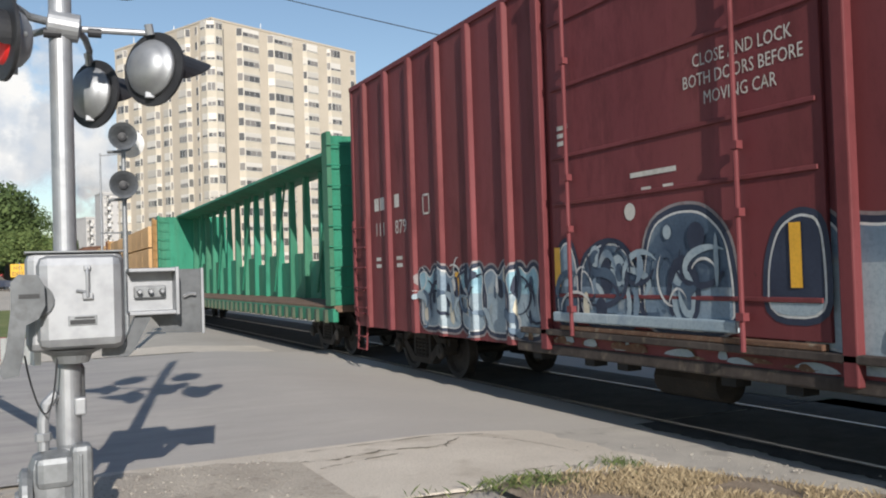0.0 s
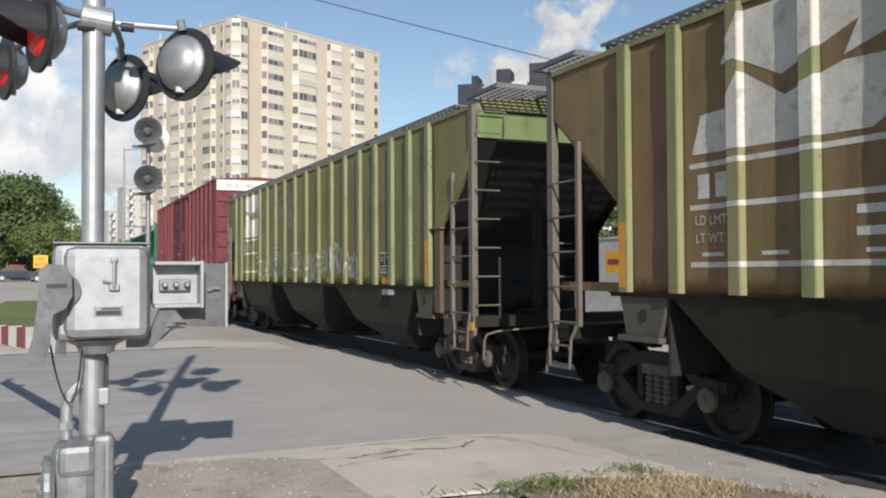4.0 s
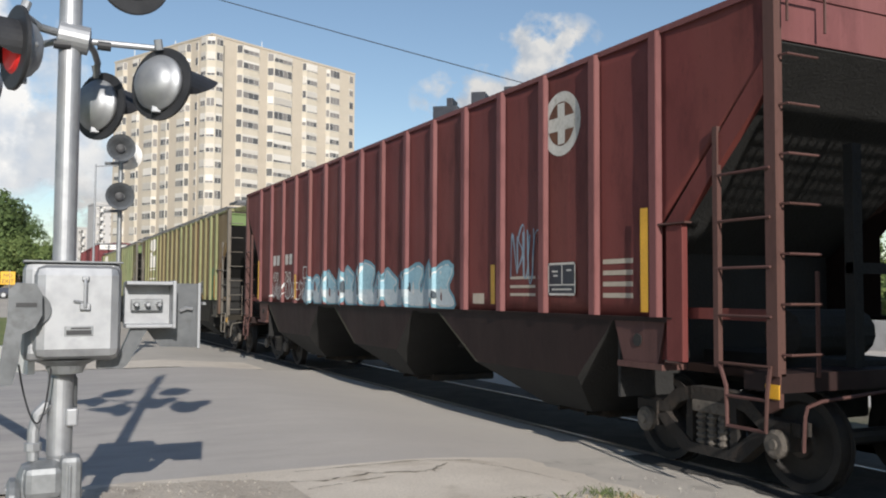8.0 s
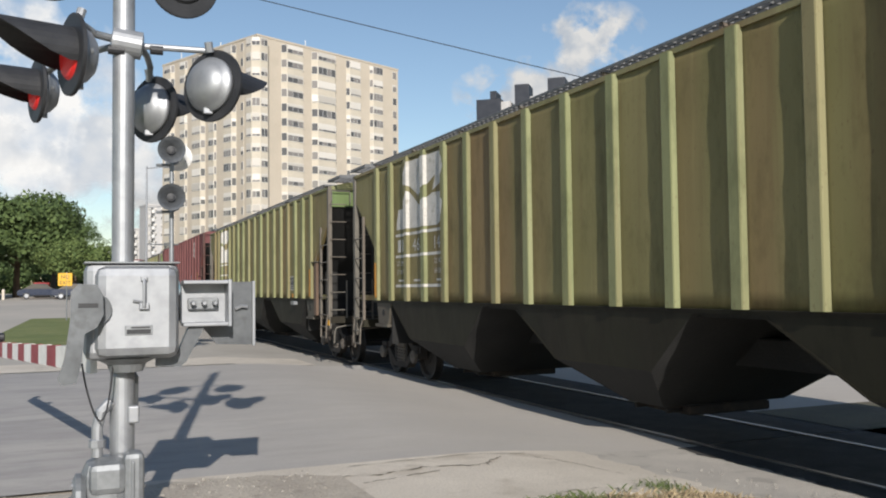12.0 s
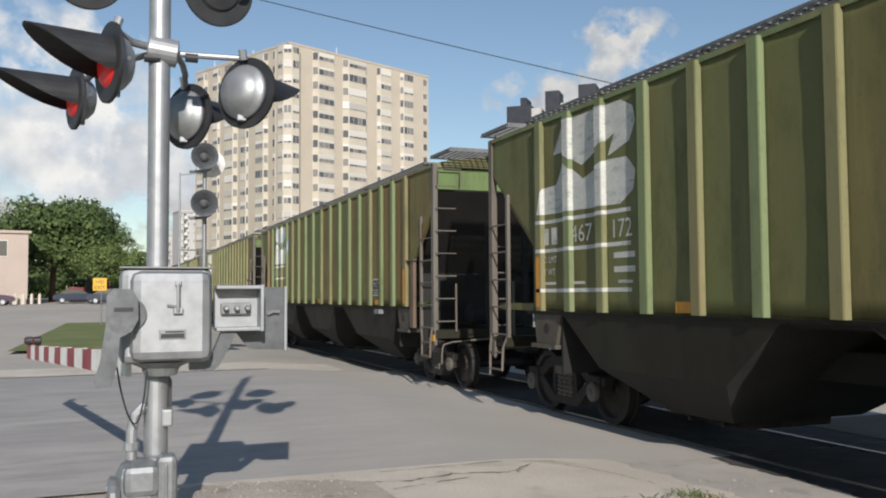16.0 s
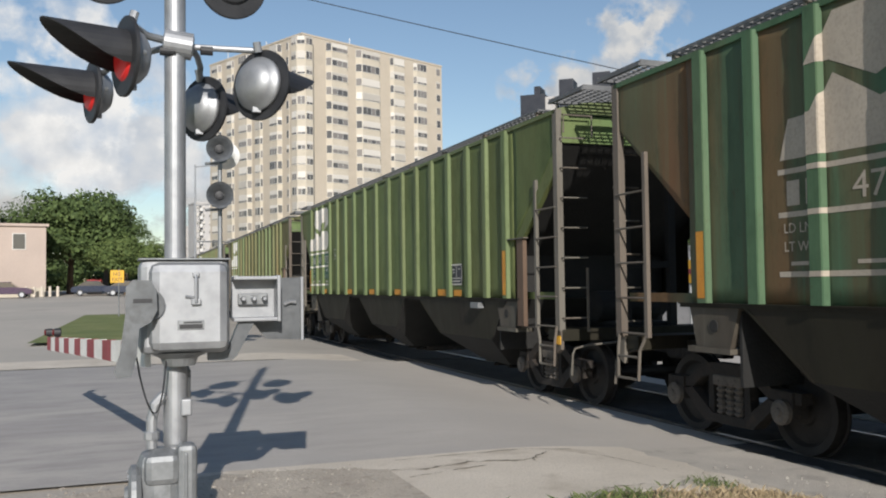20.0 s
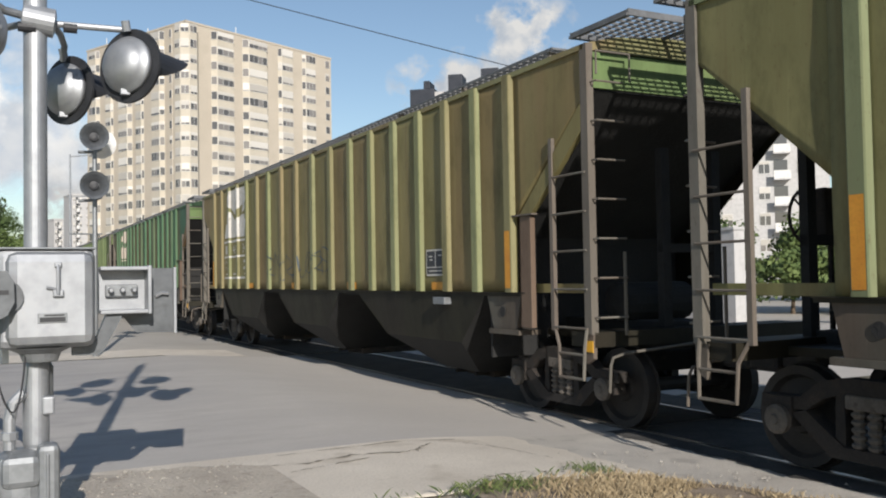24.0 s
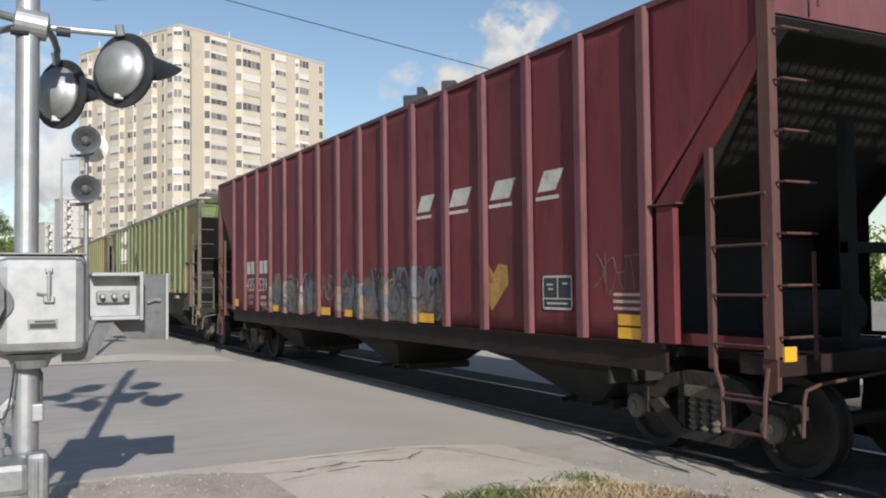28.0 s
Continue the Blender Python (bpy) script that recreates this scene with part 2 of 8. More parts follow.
def pipe(bm, pts, r, n=6):
    """One bent tube through the points."""
    pts = [Vector(p) for p in pts]
    rings, u = [], None
    for i, p in enumerate(pts):
        d = (pts[min(i + 1, len(pts) - 1)] - pts[max(i - 1, 0)]).normalized()
        if u is None:
            u = d.orthogonal().normalized()
        u = (u - d * u.dot(d)).normalized()
        w = d.cross(u)
        rings.append([bm.verts.new(p + r * (math.cos(2 * math.pi * j / n) * u + math.sin(2 * math.pi * j / n) * w)) for j in range(n)])
    for ra, rb in zip(rings, rings[1:]):
        for j in range(n):
            bm.faces.new((ra[j], ra[(j + 1) % n], rb[(j + 1) % n], rb[j]))
    bm.faces.new(rings[0][::-1])
    bm.faces.new(rings[-1])
    return bm


def lathe(bm, profile, centre, axis, n=24):
    """Profile: (distance along the axis, radius)."""
    d = Vector(axis).normalized()
    u = d.orthogonal().normalized()
    w = d.cross(u)
    rings = []
    for h, r in profile:
        c = Vector(centre) + d * h
        rings.append([bm.verts.new(c + max(r, 1e-4) * (math.cos(2 * math.pi * i / n) * u + math.sin(2 * math.pi * i / n) * w)) for i in range(n)])
    for ra, rb in zip(rings, rings[1:]):
        for i in range(n):
            j = (i + 1) % n
            bm.faces.new((ra[i], ra[j], rb[j], rb[i]))
    bm.faces.new(rings[0][::-1])
    bm.faces.new(rings[-1])
    return bm


def quad(bm, *ps):
    bm.faces.new([bm.verts.new(p) for p in ps])
    return bm


def slab(bm, corners, thick):
    """A flat piece of the given corners with a thickness along its normal."""
    c = [Vector(p) for p in corners]
    n = (c[1] - c[0]).cross(c[2] - c[0]).normalized() * thick
    lo, hi = [bm.verts.new(p) for p in c], [bm.verts.new(p + n) for p in c]
    bm.faces.new(lo[::-1])
    bm.faces.new(hi)
    for i in range(len(c)):
        j = (i + 1) % len(c)
        bm.faces.new((lo[i], lo[j], hi[j], hi[i]))
    return bm


CACHE = {}


def cached(key, make):
    if key not in CACHE:
        CACHE[key] = mesh_of(key.split("|")[0], make())
    return CACHE[key]


def text_mesh(words, size, align="LEFT", extrude=0.0):
    key = "lettering|%s|%s|%s" % (words, size, align)
    if key not in CACHE:
        cu = bpy.data.curves.new("lettering", "FONT")
        cu.body, cu.size, cu.align_x, cu.resolution_u = words, size, align, 2
        tmp = new("lettering_tmp", cu)
        bpy.context.view_layer.update()
        me = bpy.data.meshes.new_from_object(tmp.evaluated_get(bpy.context.evaluated_depsgraph_get()))
        bpy.data.objects.remove(tmp)
        bpy.data.curves.remove(cu)
        CACHE[key] = me
    return CACHE[key]


def side_text(words, size, y, z, parent, mat, x, label="", squeeze=1.0):
    """Lettering on the near side of a car; y is where it starts (it runs backwards along the car)."""
    ob = part("lettering", text_mesh(words, size), mat, parent, label)
    y = y * MARK_SCALE.get(parent.name, 1.0) + MARK_SHIFT.get(parent.name, 0.0)
    ribs, wide = POSTS.get(parent.name, ([],))[0], len(words) * size * 0.55 * squeeze
    x += min(dent(parent.name, ribs, y - wide * i / 6, z + size * j / 2) for i in range(7) for j in range(3))
    ob.matrix_basis = Matrix.Translation((x, y, z)) @ pose(0, 0, 0, 90, 0, -90) @ Matrix.Diagonal((squeeze, 1, 1, 1))
    return ob


# ---- the line of the track ----
SIDE_X = 5.75                 # the near side of the cars
RIB_D = 0.062                 # how far a hopper's side posts stand out
HALF = 1.61                   # half a car's width
TRACK_X = SIDE_X + HALF
RAIL_Z = -0.135


def run(t):
    """How far the train has gone at t seconds."""
    return 8.631 * t + 0.01787 * t * t


# ---- ground ----


def terrain(x, y):
    z = 0.0
    if x > 3.5:
        k = min(1.0, (x - 3.5) / 2.6)
        z = -0.16 * k * k * (3 - 2 * k)
    if 8.1 < y < 20.2 and x < 5.6:
        z += 0.11 * math.sin(math.pi * (y - 8.1) / 12.1) * min(1.0, (5.6 - x) / 2.5)
    if y > 24 and x < 4.5:
        k = min(1.0, (4.5 - x) / 3.0)
        z += min(1.6, (y - 24) * 0.0145) * k
    return z


def sheet(name, xs, ys, lift, mat, label, keep=None, kind="structure", category="ground"):
    bm = B()
    grid = {}
    for i, x in enumerate(xs):
        for j, y in enumerate(ys):
            grid[i, j] = bm.verts.new((x, y, terrain(x, y) + lift))
    for i in range(len(xs) - 1):
        for j in range(len(ys) - 1):
            if keep is None or keep((xs[i] + xs[i + 1]) / 2, (ys[j] + ys[j + 1]) / 2):
                bm.faces.new((grid[i, j], grid[i + 1, j], grid[i + 1, j + 1], grid[i, j + 1]))
    for v in [v for v in bm.verts if not v.link_faces]:
        bm.verts.remove(v)
    ob = part(name, mesh_of(name, bm, True), mat)
    return tagged(ob, label, category, "", kind)


def ribbon(name, us, lo, hi, n, along, lift, mat, label, category):
    """A ground strip between two smooth edges lo(u) and hi(u), u running along x or y."""
    bm = B()
    rows = []
    for u in us:
        a, b = lo(u), hi(u)
        vs = [a + (b - a) * i / n for i in range(n + 1)]
        rows.append([bm.verts.new((u, v, terrain(u, v) + lift) if along == "x" else (v, u, terrain(v, u) + lift)) for v in vs])
    for ra, rb in zip(rows, rows[1:]):
        for i in range(n):
            bm.faces.new((ra[i], rb[i], rb[i + 1], ra[i + 1]))
    ob = part(name, mesh_of(name, bm, True), mat)
    return tagged(ob, label, category, "", "structure")


def steps(a, b, d):
    n = max(1, round((b - a) / d))
    return [a + (b - a) * i / n for i in range(n + 1)]


sheet("ground", steps(-2400, -60, 300)[:-1] + steps(-60, 2, 2.0)[:-1] + steps(2, 10, 0.25)[:-1] + steps(10, 60, 2.0) + steps(60, 2400, 300)[1:],
      steps(-2400, -30, 300)[:-1] + steps(-30, 8.1, 3.0)[:-1] + steps(8.1, 20.2, 1.21)[:-1] + steps(20.2, 150, 3.0) + steps(150, 3200, 300)[1:], -0.03, LOT, "dusty pale ground around the crossing")
sheet("road", steps(-60, 3.4, 2.0)[:-1] + steps(3.4, 6.55, 0.3), steps(8.1, 20.2, 0.6), 0.0, ASPHALT, "grey worn asphalt road up to the rails", category="road")
sheet("road_beyond", steps(8.95, 70, 3.0), steps(9.9, 20.2, 3.0), 0.0, ASPHALT, "sunlit grey asphalt road past the rails", category="road")
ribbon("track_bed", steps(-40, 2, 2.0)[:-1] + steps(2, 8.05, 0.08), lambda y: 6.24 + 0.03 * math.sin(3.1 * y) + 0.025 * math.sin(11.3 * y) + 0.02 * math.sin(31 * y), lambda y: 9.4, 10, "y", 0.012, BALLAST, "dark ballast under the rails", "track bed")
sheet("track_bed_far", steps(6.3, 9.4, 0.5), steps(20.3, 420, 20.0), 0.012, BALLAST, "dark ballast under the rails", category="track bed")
sheet("crossing_deck", steps(6.56, 8.94, 0.4), steps(8.1, 20.2, 2.0), 0.006, BALLAST, "dark asphalt between the rails", category="road")


def rails():
    for x in (TRACK_X - 0.76, TRACK_X + 0.76):
        th = thing("rail", "steel rail with a shiny worn head", "rail", pose(x, 0, RAIL_Z), "rails", "structure")
        bm = B()
        prism(bm, [(-0.036, 0), (-0.03, 0.0), (0.03, 0.0), (0.036, -0.008), (0.034, -0.035), (0.01, -0.045), (-0.01, -0.045), (-0.034, -0.035)], "y", -60, 420)
        part("head", bm, STEEL_RAIL, th)
        bm = B()
        box(bm, -0.009, 0.009, -60, 420, -0.12, -0.045)
        box(bm, -0.07, 0.07, -60, 420, -0.14, -0.12)
        part("web", bm, RAIL_RUST, th)


rails()

# ---- freight cars ----
LEN = 18.85


def clip_poly(poly, lo, hi):
    """A polygon of (y, z) cut to lo <= y <= hi."""
    for sign, lim in ((1, lo), (-1, -hi)):
        out = []
        for (a, b) in zip(poly, poly[1:] + poly[:1]):
            da, db = sign * a[0] - lim, sign * b[0] - lim
            if da >= 0:
                out.append(a)
            if da * db < 0:
                k = da / (da - db)
                out.append((a[0] + (b[0] - a[0]) * k, a[1] + (b[1] - a[1]) * k))
        poly = out
        if len(poly) < 3:
            return []
    return poly


def rib_mesh(z0, z1, w, d):
    def make():
        bm = B()
        prism(bm, [(0.0, -w * 0.5), (-d * 0.86, -w * 0.41), (-d, -w * 0.34), (-d, w * 0.34), (-d * 0.86, w * 0.41), (0.0, w * 0.5)], "z", z0, z1)
        return bm
    return cached("side_post|%s %s %s %s" % (z0, z1, w, d), make)


DENT = {}                     # each hopper's own pattern of dents: its seed


def dent(name, ribs, y, z):
    """How far a hopper's side sheet is pushed in at (y, z): nothing at the posts, up to 16 mm between them."""
    if name not in DENT or not ribs:
        return 0.0
    k = DENT[name]
    near = min(abs(y - r) for r in ribs)
    mask = min(1.0, max(0.0, near - 0.08) / 0.22)
    n = noise.noise((y * 1.1 + k, z * 1.9, k * 1.7)) + 0.4 * noise.noise((y * 2.2, z * 4.2 + k, 3.3))
    return 0.016 * mask * min(1.0, max(0.0, 0.5 + 0.75 * n))


def dented_panel(name, ribs, y0, y1, low, high):
    """One side sheet from y0 to y1 between the edges low(y) and high(y), gently dented."""
    bm = B()
    ny, nz = max(3, round((y1 - y0) / 0.13)), 15
    front, back = [], []
    for i in range(ny + 1):
        y = y0 + (y1 - y0) * i / ny
        a, b = low(y), high(y)
        zs_ = [a + (b - a) * j / nz for j in range(nz + 1)]
        front.append([bm.verts.new((dent(name, ribs, y, z), y, z)) for z in zs_])
        back.append([bm.verts.new((0.026, y, z)) for z in (zs_[0], zs_[-1])])
    for i in range(ny):
        for j in range(nz):
            bm.faces.new((front[i][j], front[i][j + 1], front[i + 1][j + 1], front[i + 1][j]))
        bm.faces.new((back[i][0], back[i + 1][0], back[i + 1][1], back[i][1]))
        bm.faces.new((front[i][0], front[i + 1][0], back[i + 1][0], back[i][0]))
        bm.faces.new((front[i][nz], back[i][1], back[i + 1][1], front[i + 1][nz]))
    for i in (0, ny):
        bm.faces.new(front[i] + [back[i][1], back[i][0]])
    me = mesh_of("side_panel", bm)
    for p in me.polygons:
        p.use_smooth = len(p.vertices) == 4 and abs(p.normal.x) > 0.9
    return me


def proud(y, ribs, d, w):
    """How far the side stands out at y: 0 on the sheet, d on a post's face."""
    for r in ribs:
        a = abs(y - r)
        if a < w / 2:
            return d * (1.0 if a < 0.34 * w else 1 - 0.14 * (a / w - 0.34) / 0.07 if a < 0.41 * w else 0.86 * (0.5 - a / w) / 0.09)
    return 0.0


def painted(name, polys, ribs, car, mat, x, d, w, label=""):
    """Flat paint marks (polygons of y, z) on the side sheet, carried on over the posts."""
    bm = B()
    k = MARK_SCALE.get(car.name, 1.0)
    o = MARK_SHIFT.get(car.name, 0.0)
    polys = [[(a * k + o, b) for a, b in p] for p in polys]
    cuts = [-1e3, 1e3] + [r + k * w for r in ribs for k in (-0.5, -0.41, -0.34, 0.34, 0.41, 0.5)]
    posts = POSTS[car.name][0] if car.name in DENT and x > -HALF - 0.08 else []
    if posts:
        y0, y1 = min(a for p in polys for a, b in p), max(a for p in polys for a, b in p)
        cuts += [y0 + 0.13 * i for i in range(1, int((y1 - y0) / 0.13) + 1)]
    cuts.sort()
    for p in polys:
        for lo, hi in zip(cuts, cuts[1:]):
            c = clip_poly(p, lo, hi)
            if len(c) < 3:
                continue
            z0, z1 = min(b for a, b in c), max(b for a, b in c)
            rows = max(1, round((z1 - z0) / 0.18)) if posts else 1
            for j in range(rows):
                f = c
                if rows > 1:
                    f = [(a, b) for b, a in clip_poly([(b, a) for a, b in c], z0 + (z1 - z0) * j / rows, z0 + (z1 - z0) * (j + 1) / rows)]
                if len(f) > 2:
                    bm.faces.new([bm.verts.new((x - 0.004 - proud(a, ribs, d, w) + dent(car.name, posts, a, b), a, b)) for a, b in f])
    bmesh.ops.remove_doubles(bm, verts=bm.verts, dist=0.0005)
    return part(name, bm, mat, car, label)


def wheelset_mesh():
    def make():
        bm = B()
        for s in (-1, 1):
            prof = [(0.0, 0.06), (0.0, 0.14), (0.03, 0.16), (0.055, 0.34), (0.0, 0.375), (0.0, 0.455), (0.115, 0.46), (0.12, 0.485), (0.145, 0.485), (0.145, 0.36), (0.10, 0.33), (0.09, 0.16), (0.16, 0.13), (0.16, 0.06)]
            lathe(bm, prof, (s * 0.84, 0, 0), (-s, 0, 0), 28)
        rod(bm, (-0.68, 0, 0), (0.68, 0, 0), 0.08, 10)
        return bm
    return cached("wheelset", make)


def truck(car, y, paint_spring):
    """A two-axle truck: side frames, springs, bearing caps, bolster; returns the wheelsets' places."""
    def frame_mesh():
        bm = B()
        # built as ring segments round the spring window
        prism(bm, [(-1.12, 0.54), (-1.12, 0.66), (-0.70, 0.67), (-0.50, 0.82), (-0.26, 0.87), (-0.26, 0.74), (-0.46, 0.68), (-0.64, 0.56)], "x", -0.07, 0.07)
        prism(bm, [(1.12, 0.54), (0.64, 0.56), (0.46, 0.68), (0.26, 0.74), (0.26, 0.87), (0.50, 0.82), (0.70, 0.67), (1.12, 0.66)], "x", -0.07, 0.07)
        prism(bm, [(-0.26, 0.74), (-0.26, 0.87), (0.26, 0.87), (0.26, 0.74)], "x", -0.08, 0.08)
        prism(bm, [(-0.80, 0.52), (-0.64, 0.56), (-0.26, 0.30), (0.26, 0.30), (0.64, 0.56), (0.80, 0.52), (0.40, 0.20), (-0.40, 0.20)], "x", -0.08, 0.08)
        for s in (-1, 1):
            prism(bm, [(s * 0.26, 0.30), (s * 0.26, 0.76), (s * 0.34, 0.76), (s * 0.36, 0.32)], "x", -0.06, 0.06)
            box(bm, -0.1, 0.1, s * 0.9 - 0.13, s * 0.9 + 0.13, 0.40, 0.66)
        return bm
    def spring_mesh():
        bm = B()
        for k in range(5):
            lathe(bm, [(0, 0.05), (0.012, 0.062), (0.028, 0.062), (0.04, 0.05)], (0, 0, 0.31 + k * 0.062), (0, 0, 1), 10)
        rod(bm, (0, 0, 0.30), (0, 0, 0.62), 0.042, 8)
        return bm
    def cap_mesh():
        bm = B()
        lathe(bm, [(0, 0.13), (0.05, 0.13), (0.07, 0.10), (0.07, 0.05), (0.085, 0.04)], (0, 0, 0), (-1, 0, 0), 14)
        return bm
    tr = part("truck", cached("truck_bolster", lambda: box(B(), -1.0, 1.0, -0.2, 0.2, 0.5, 0.78, 0.03)), TRUCK, car)
    tr.location = (0, y, 0)
    for s in (-1, 1):
        f = part("side_frame", cached("side_frame", frame_mesh), UNDER, tr)
        f.location = (s * 1.0, 0, 0)
        if s < 0:
            for yy in (-0.15, 0.0, 0.15):
                sp = part("coil_spring", cached("coil_spring", spring_mesh), paint_spring, tr)
                sp.location = (s * 1.03, yy, 0)
            bo = part("bolster_end", cached("bolster_end", lambda: box(B(), -0.06, 0.06, -0.24, 0.24, 0.62, 0.74, 0.015)), paint_spring, tr)
            bo.location = (s * 1.03, 0, 0)
        if s < 0:
            for a in (-0.9, 0.9):
                c = part("bearing_cap", cached("bearing_cap", cap_mesh), paint_spring, tr)
                c.location = (-1.10, a, 0.457)
    sets = []
    for a in (-0.9, 0.9):
        w = part("wheelset", wheelset_mesh(), WHEEL, car)
        sets.append((w, y + a))
    return sets


WHEELSETS = []
CARS = []


def coupler(car, y, s):
    def make():
        bm = B()
        box(bm, -0.09, 0.09, 0, 0.45, 0.78, 0.96, 0.02)
        box(bm, -0.16, 0.16, 0.42, 0.82, 0.72, 1.0, 0.05)
        return bm
    c = part("coupler", cached("coupler", make), TRUCK, car)
    c.matrix_basis = pose(0, y, 0, 0, 0, 0 if s > 0 else 180)
    return c


def ladder(name, car, mat, y0, y1, x0, x1, z0, z1, n, r=0.014, stile=0.035):
    """A flat ladder between two stiles, parallel to the side (x0 == x1) or to the end (y0 == y1)."""
    bm = B()
    for (xx, yy) in ((x0, y0), (x1, y1)):
        box(bm, xx - stile / 2, xx + stile / 2, yy - stile, yy + stile, z0, z1)
    for i in range(n):
        z = z0 + 0.15 + (z1 - z0 - 0.3) * i / (n - 1)
        rod(bm, (x0 - 0.03 * (x0 == x1), y0, z), (x1 - 0.03 * (x0 == x1), y1, z), r, 6)
    return part(name, bm, mat, car)


POSTS = {}
MARK_SHIFT = {}              # and their offset along the car
MARK_SCALE = {}              # metres for each unit in which the marks of a car are noted


def covered_hopper(front, paint, light, grime, red=False, label="", rib_d=RIB_D, low=None, short=None):
    """A three-bay covered hopper car; grime: its dark under-paint, shade included; low: the height of its side sill;
    short: a seventeen-post body, its marks set off by that much. Local: y 0 is the leading end, the car runs back to
    -L; z 0 is the rail's head.
    """
    car = thing("hopper_car", label, "freight car", pose(TRACK_X, front, RAIL_Z), "freight train")
    CARS.append((car, front))
    zs, zt = (1.574, 4.45) if red else (1.56, 4.245)
    zs = low or zs
    L = 18.45 if red else LEN
    q = L / 18.3
    if short is not None:
        L = 18.4
        MARK_SHIFT[car.name] = short
    MARK_SCALE[car.name] = q
    key = "%s%.2f" % ("r" if red else "g" if short is None else "s", zs)
    if red:
        ribs = [-(1.62 + 1.02 * k) for k in range(16)]
    else:
        off = (0.0, 1.04, 2.07, 3.02, 3.95, 4.88, 5.82, 6.64, 7.44) if short is not None else (0.515, 1.54, 2.53, 3.48, 4.40, 5.30, 6.15, 6.99, 7.82)
        ribs = sorted({-L / 2 + s * o for o in off for s in (-1, 1)}, reverse=True)
    e = 1.5                                # length of the open end
    bay_angle = surface("worn_angle", (0.045, 0.042, 0.028), (0.065, 0.06, 0.042), 0.85, 0, 4, 50, 0.3, spots=(0.11, 0.105, 0.085))
    worn = WORN_RED if red else WORN
    lo, mid = 2.47, zt - 0.54
    outline = [(-e, zs), (-e, lo), (-0.05, mid), (-0.05, zt), (-L + 0.05, zt), (-L + 0.05, mid), (-L + e, lo), (-L + e, zs)]
    # the far side takes the dark bay colour, for the shade inside
    p = part("side_sheet", cached("side_sheet|" + key, lambda: prism(B(), outline, "x", 0.0, 0.012)), grime, car)
    p.location = (HALF - 0.012, 0, 0)
    DENT[car.name] = abs(front) * 0.137 + 1.0
    def low_edge(y):
        t = min(-y, L + y)                 # from the nearer end
        return zs if t >= e - 1e-6 else lo + (mid - lo) * (e - t) / (e - 0.05)
    seams = sorted([-0.05, -e, -L + e, -L + 0.05] + ribs, reverse=True)
    for a, b in zip(seams, seams[1:]):
        if a - b < 0.02:
            continue
        inner = (lambda y, a=a, b=b: zs if min(-a, L + b) >= e - 1e-6 else low_edge(min(max(y, b), a))) if a <= -e + 1e-6 and b >= -L + e - 1e-6 else (lambda y: max(lo, low_edge(y)) if min(-y, L + y) < e + 1e-6 else lo)
        p = part("side_panel", dented_panel(car.name, ribs, b, a, inner, lambda y: zt), paint, car)
        p.location = (-HALF, 0, 0)
    POSTS[car.name] = (ribs, rib_d, 0.20)
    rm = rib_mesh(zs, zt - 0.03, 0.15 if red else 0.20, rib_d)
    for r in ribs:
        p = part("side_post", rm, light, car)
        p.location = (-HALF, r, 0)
    def roof():
        bm = B()
        prof = [(-HALF - 0.02, zt - 0.06), (-HALF - 0.02, zt), (-1.2, zt + 0.11), (-0.5, zt + 0.18), (0.5, zt + 0.18), (1.2, zt + 0.11), (HALF + 0.02, zt), (HALF + 0.02, zt - 0.06)]
        prism(bm, prof, "y", -0.05, -L + 0.05)
        return bm
    part("roof", cached("roof|" + key, roof), light, car)
    def slope():
        bm = B()
        w = HALF - 0.03
        slab(bm, [(-w, -0.06, zt - 0.48), (w, -0.06, zt - 0.48), (w, -2.2, 2.27), (-w, -2.2, 2.27)], 0.02)
        return bm
    def endsheet():
        w = HALF - 0.03
        return slab(B(), [(-w, -0.06, zt - 0.08), (w, -0.06, zt - 0.08), (w, -0.06, zt - 0.47), (-w, -0.06, zt - 0.47)], 0.02)
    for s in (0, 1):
        # end slopes and plates hold the next car's shade in their near-black colour
        p = part("end_slope_sheet", cached("end_slope_sheet|" + key, slope), SHADE_BLACK, car)
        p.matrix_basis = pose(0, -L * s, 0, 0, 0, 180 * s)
        p = part("shear_plate", cached("shear_plate|" + key, lambda: box(B(), -HALF + 0.06, HALF - 0.06, -2.24, -2.2, 0.72, 2.29)), SHADE_BLACK, car)
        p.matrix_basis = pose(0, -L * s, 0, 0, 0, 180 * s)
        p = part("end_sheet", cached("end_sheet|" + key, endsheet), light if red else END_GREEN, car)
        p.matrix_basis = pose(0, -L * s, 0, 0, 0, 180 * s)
    def sill():
        bm = B()
        prism(bm, [(-0.030, zs - 0.014), (-0.030, zs - 0.001), (0.03, zs - 0.001), (0.03, zs - 0.05), (-0.004, zs - 0.05), (-0.004, zs - 0.014)], "y", -L + 1.3, -1.3)
        return bm
    for s in (-1, 1):
        p = part("side_sill", cached("side_sill|" + key, sill), grime, car)
        p.matrix_basis = Matrix.Translation((s * HALF, 0, 0)) @ (Matrix() if s < 0 else pose(0, -L, 0, 0, 0, 180))
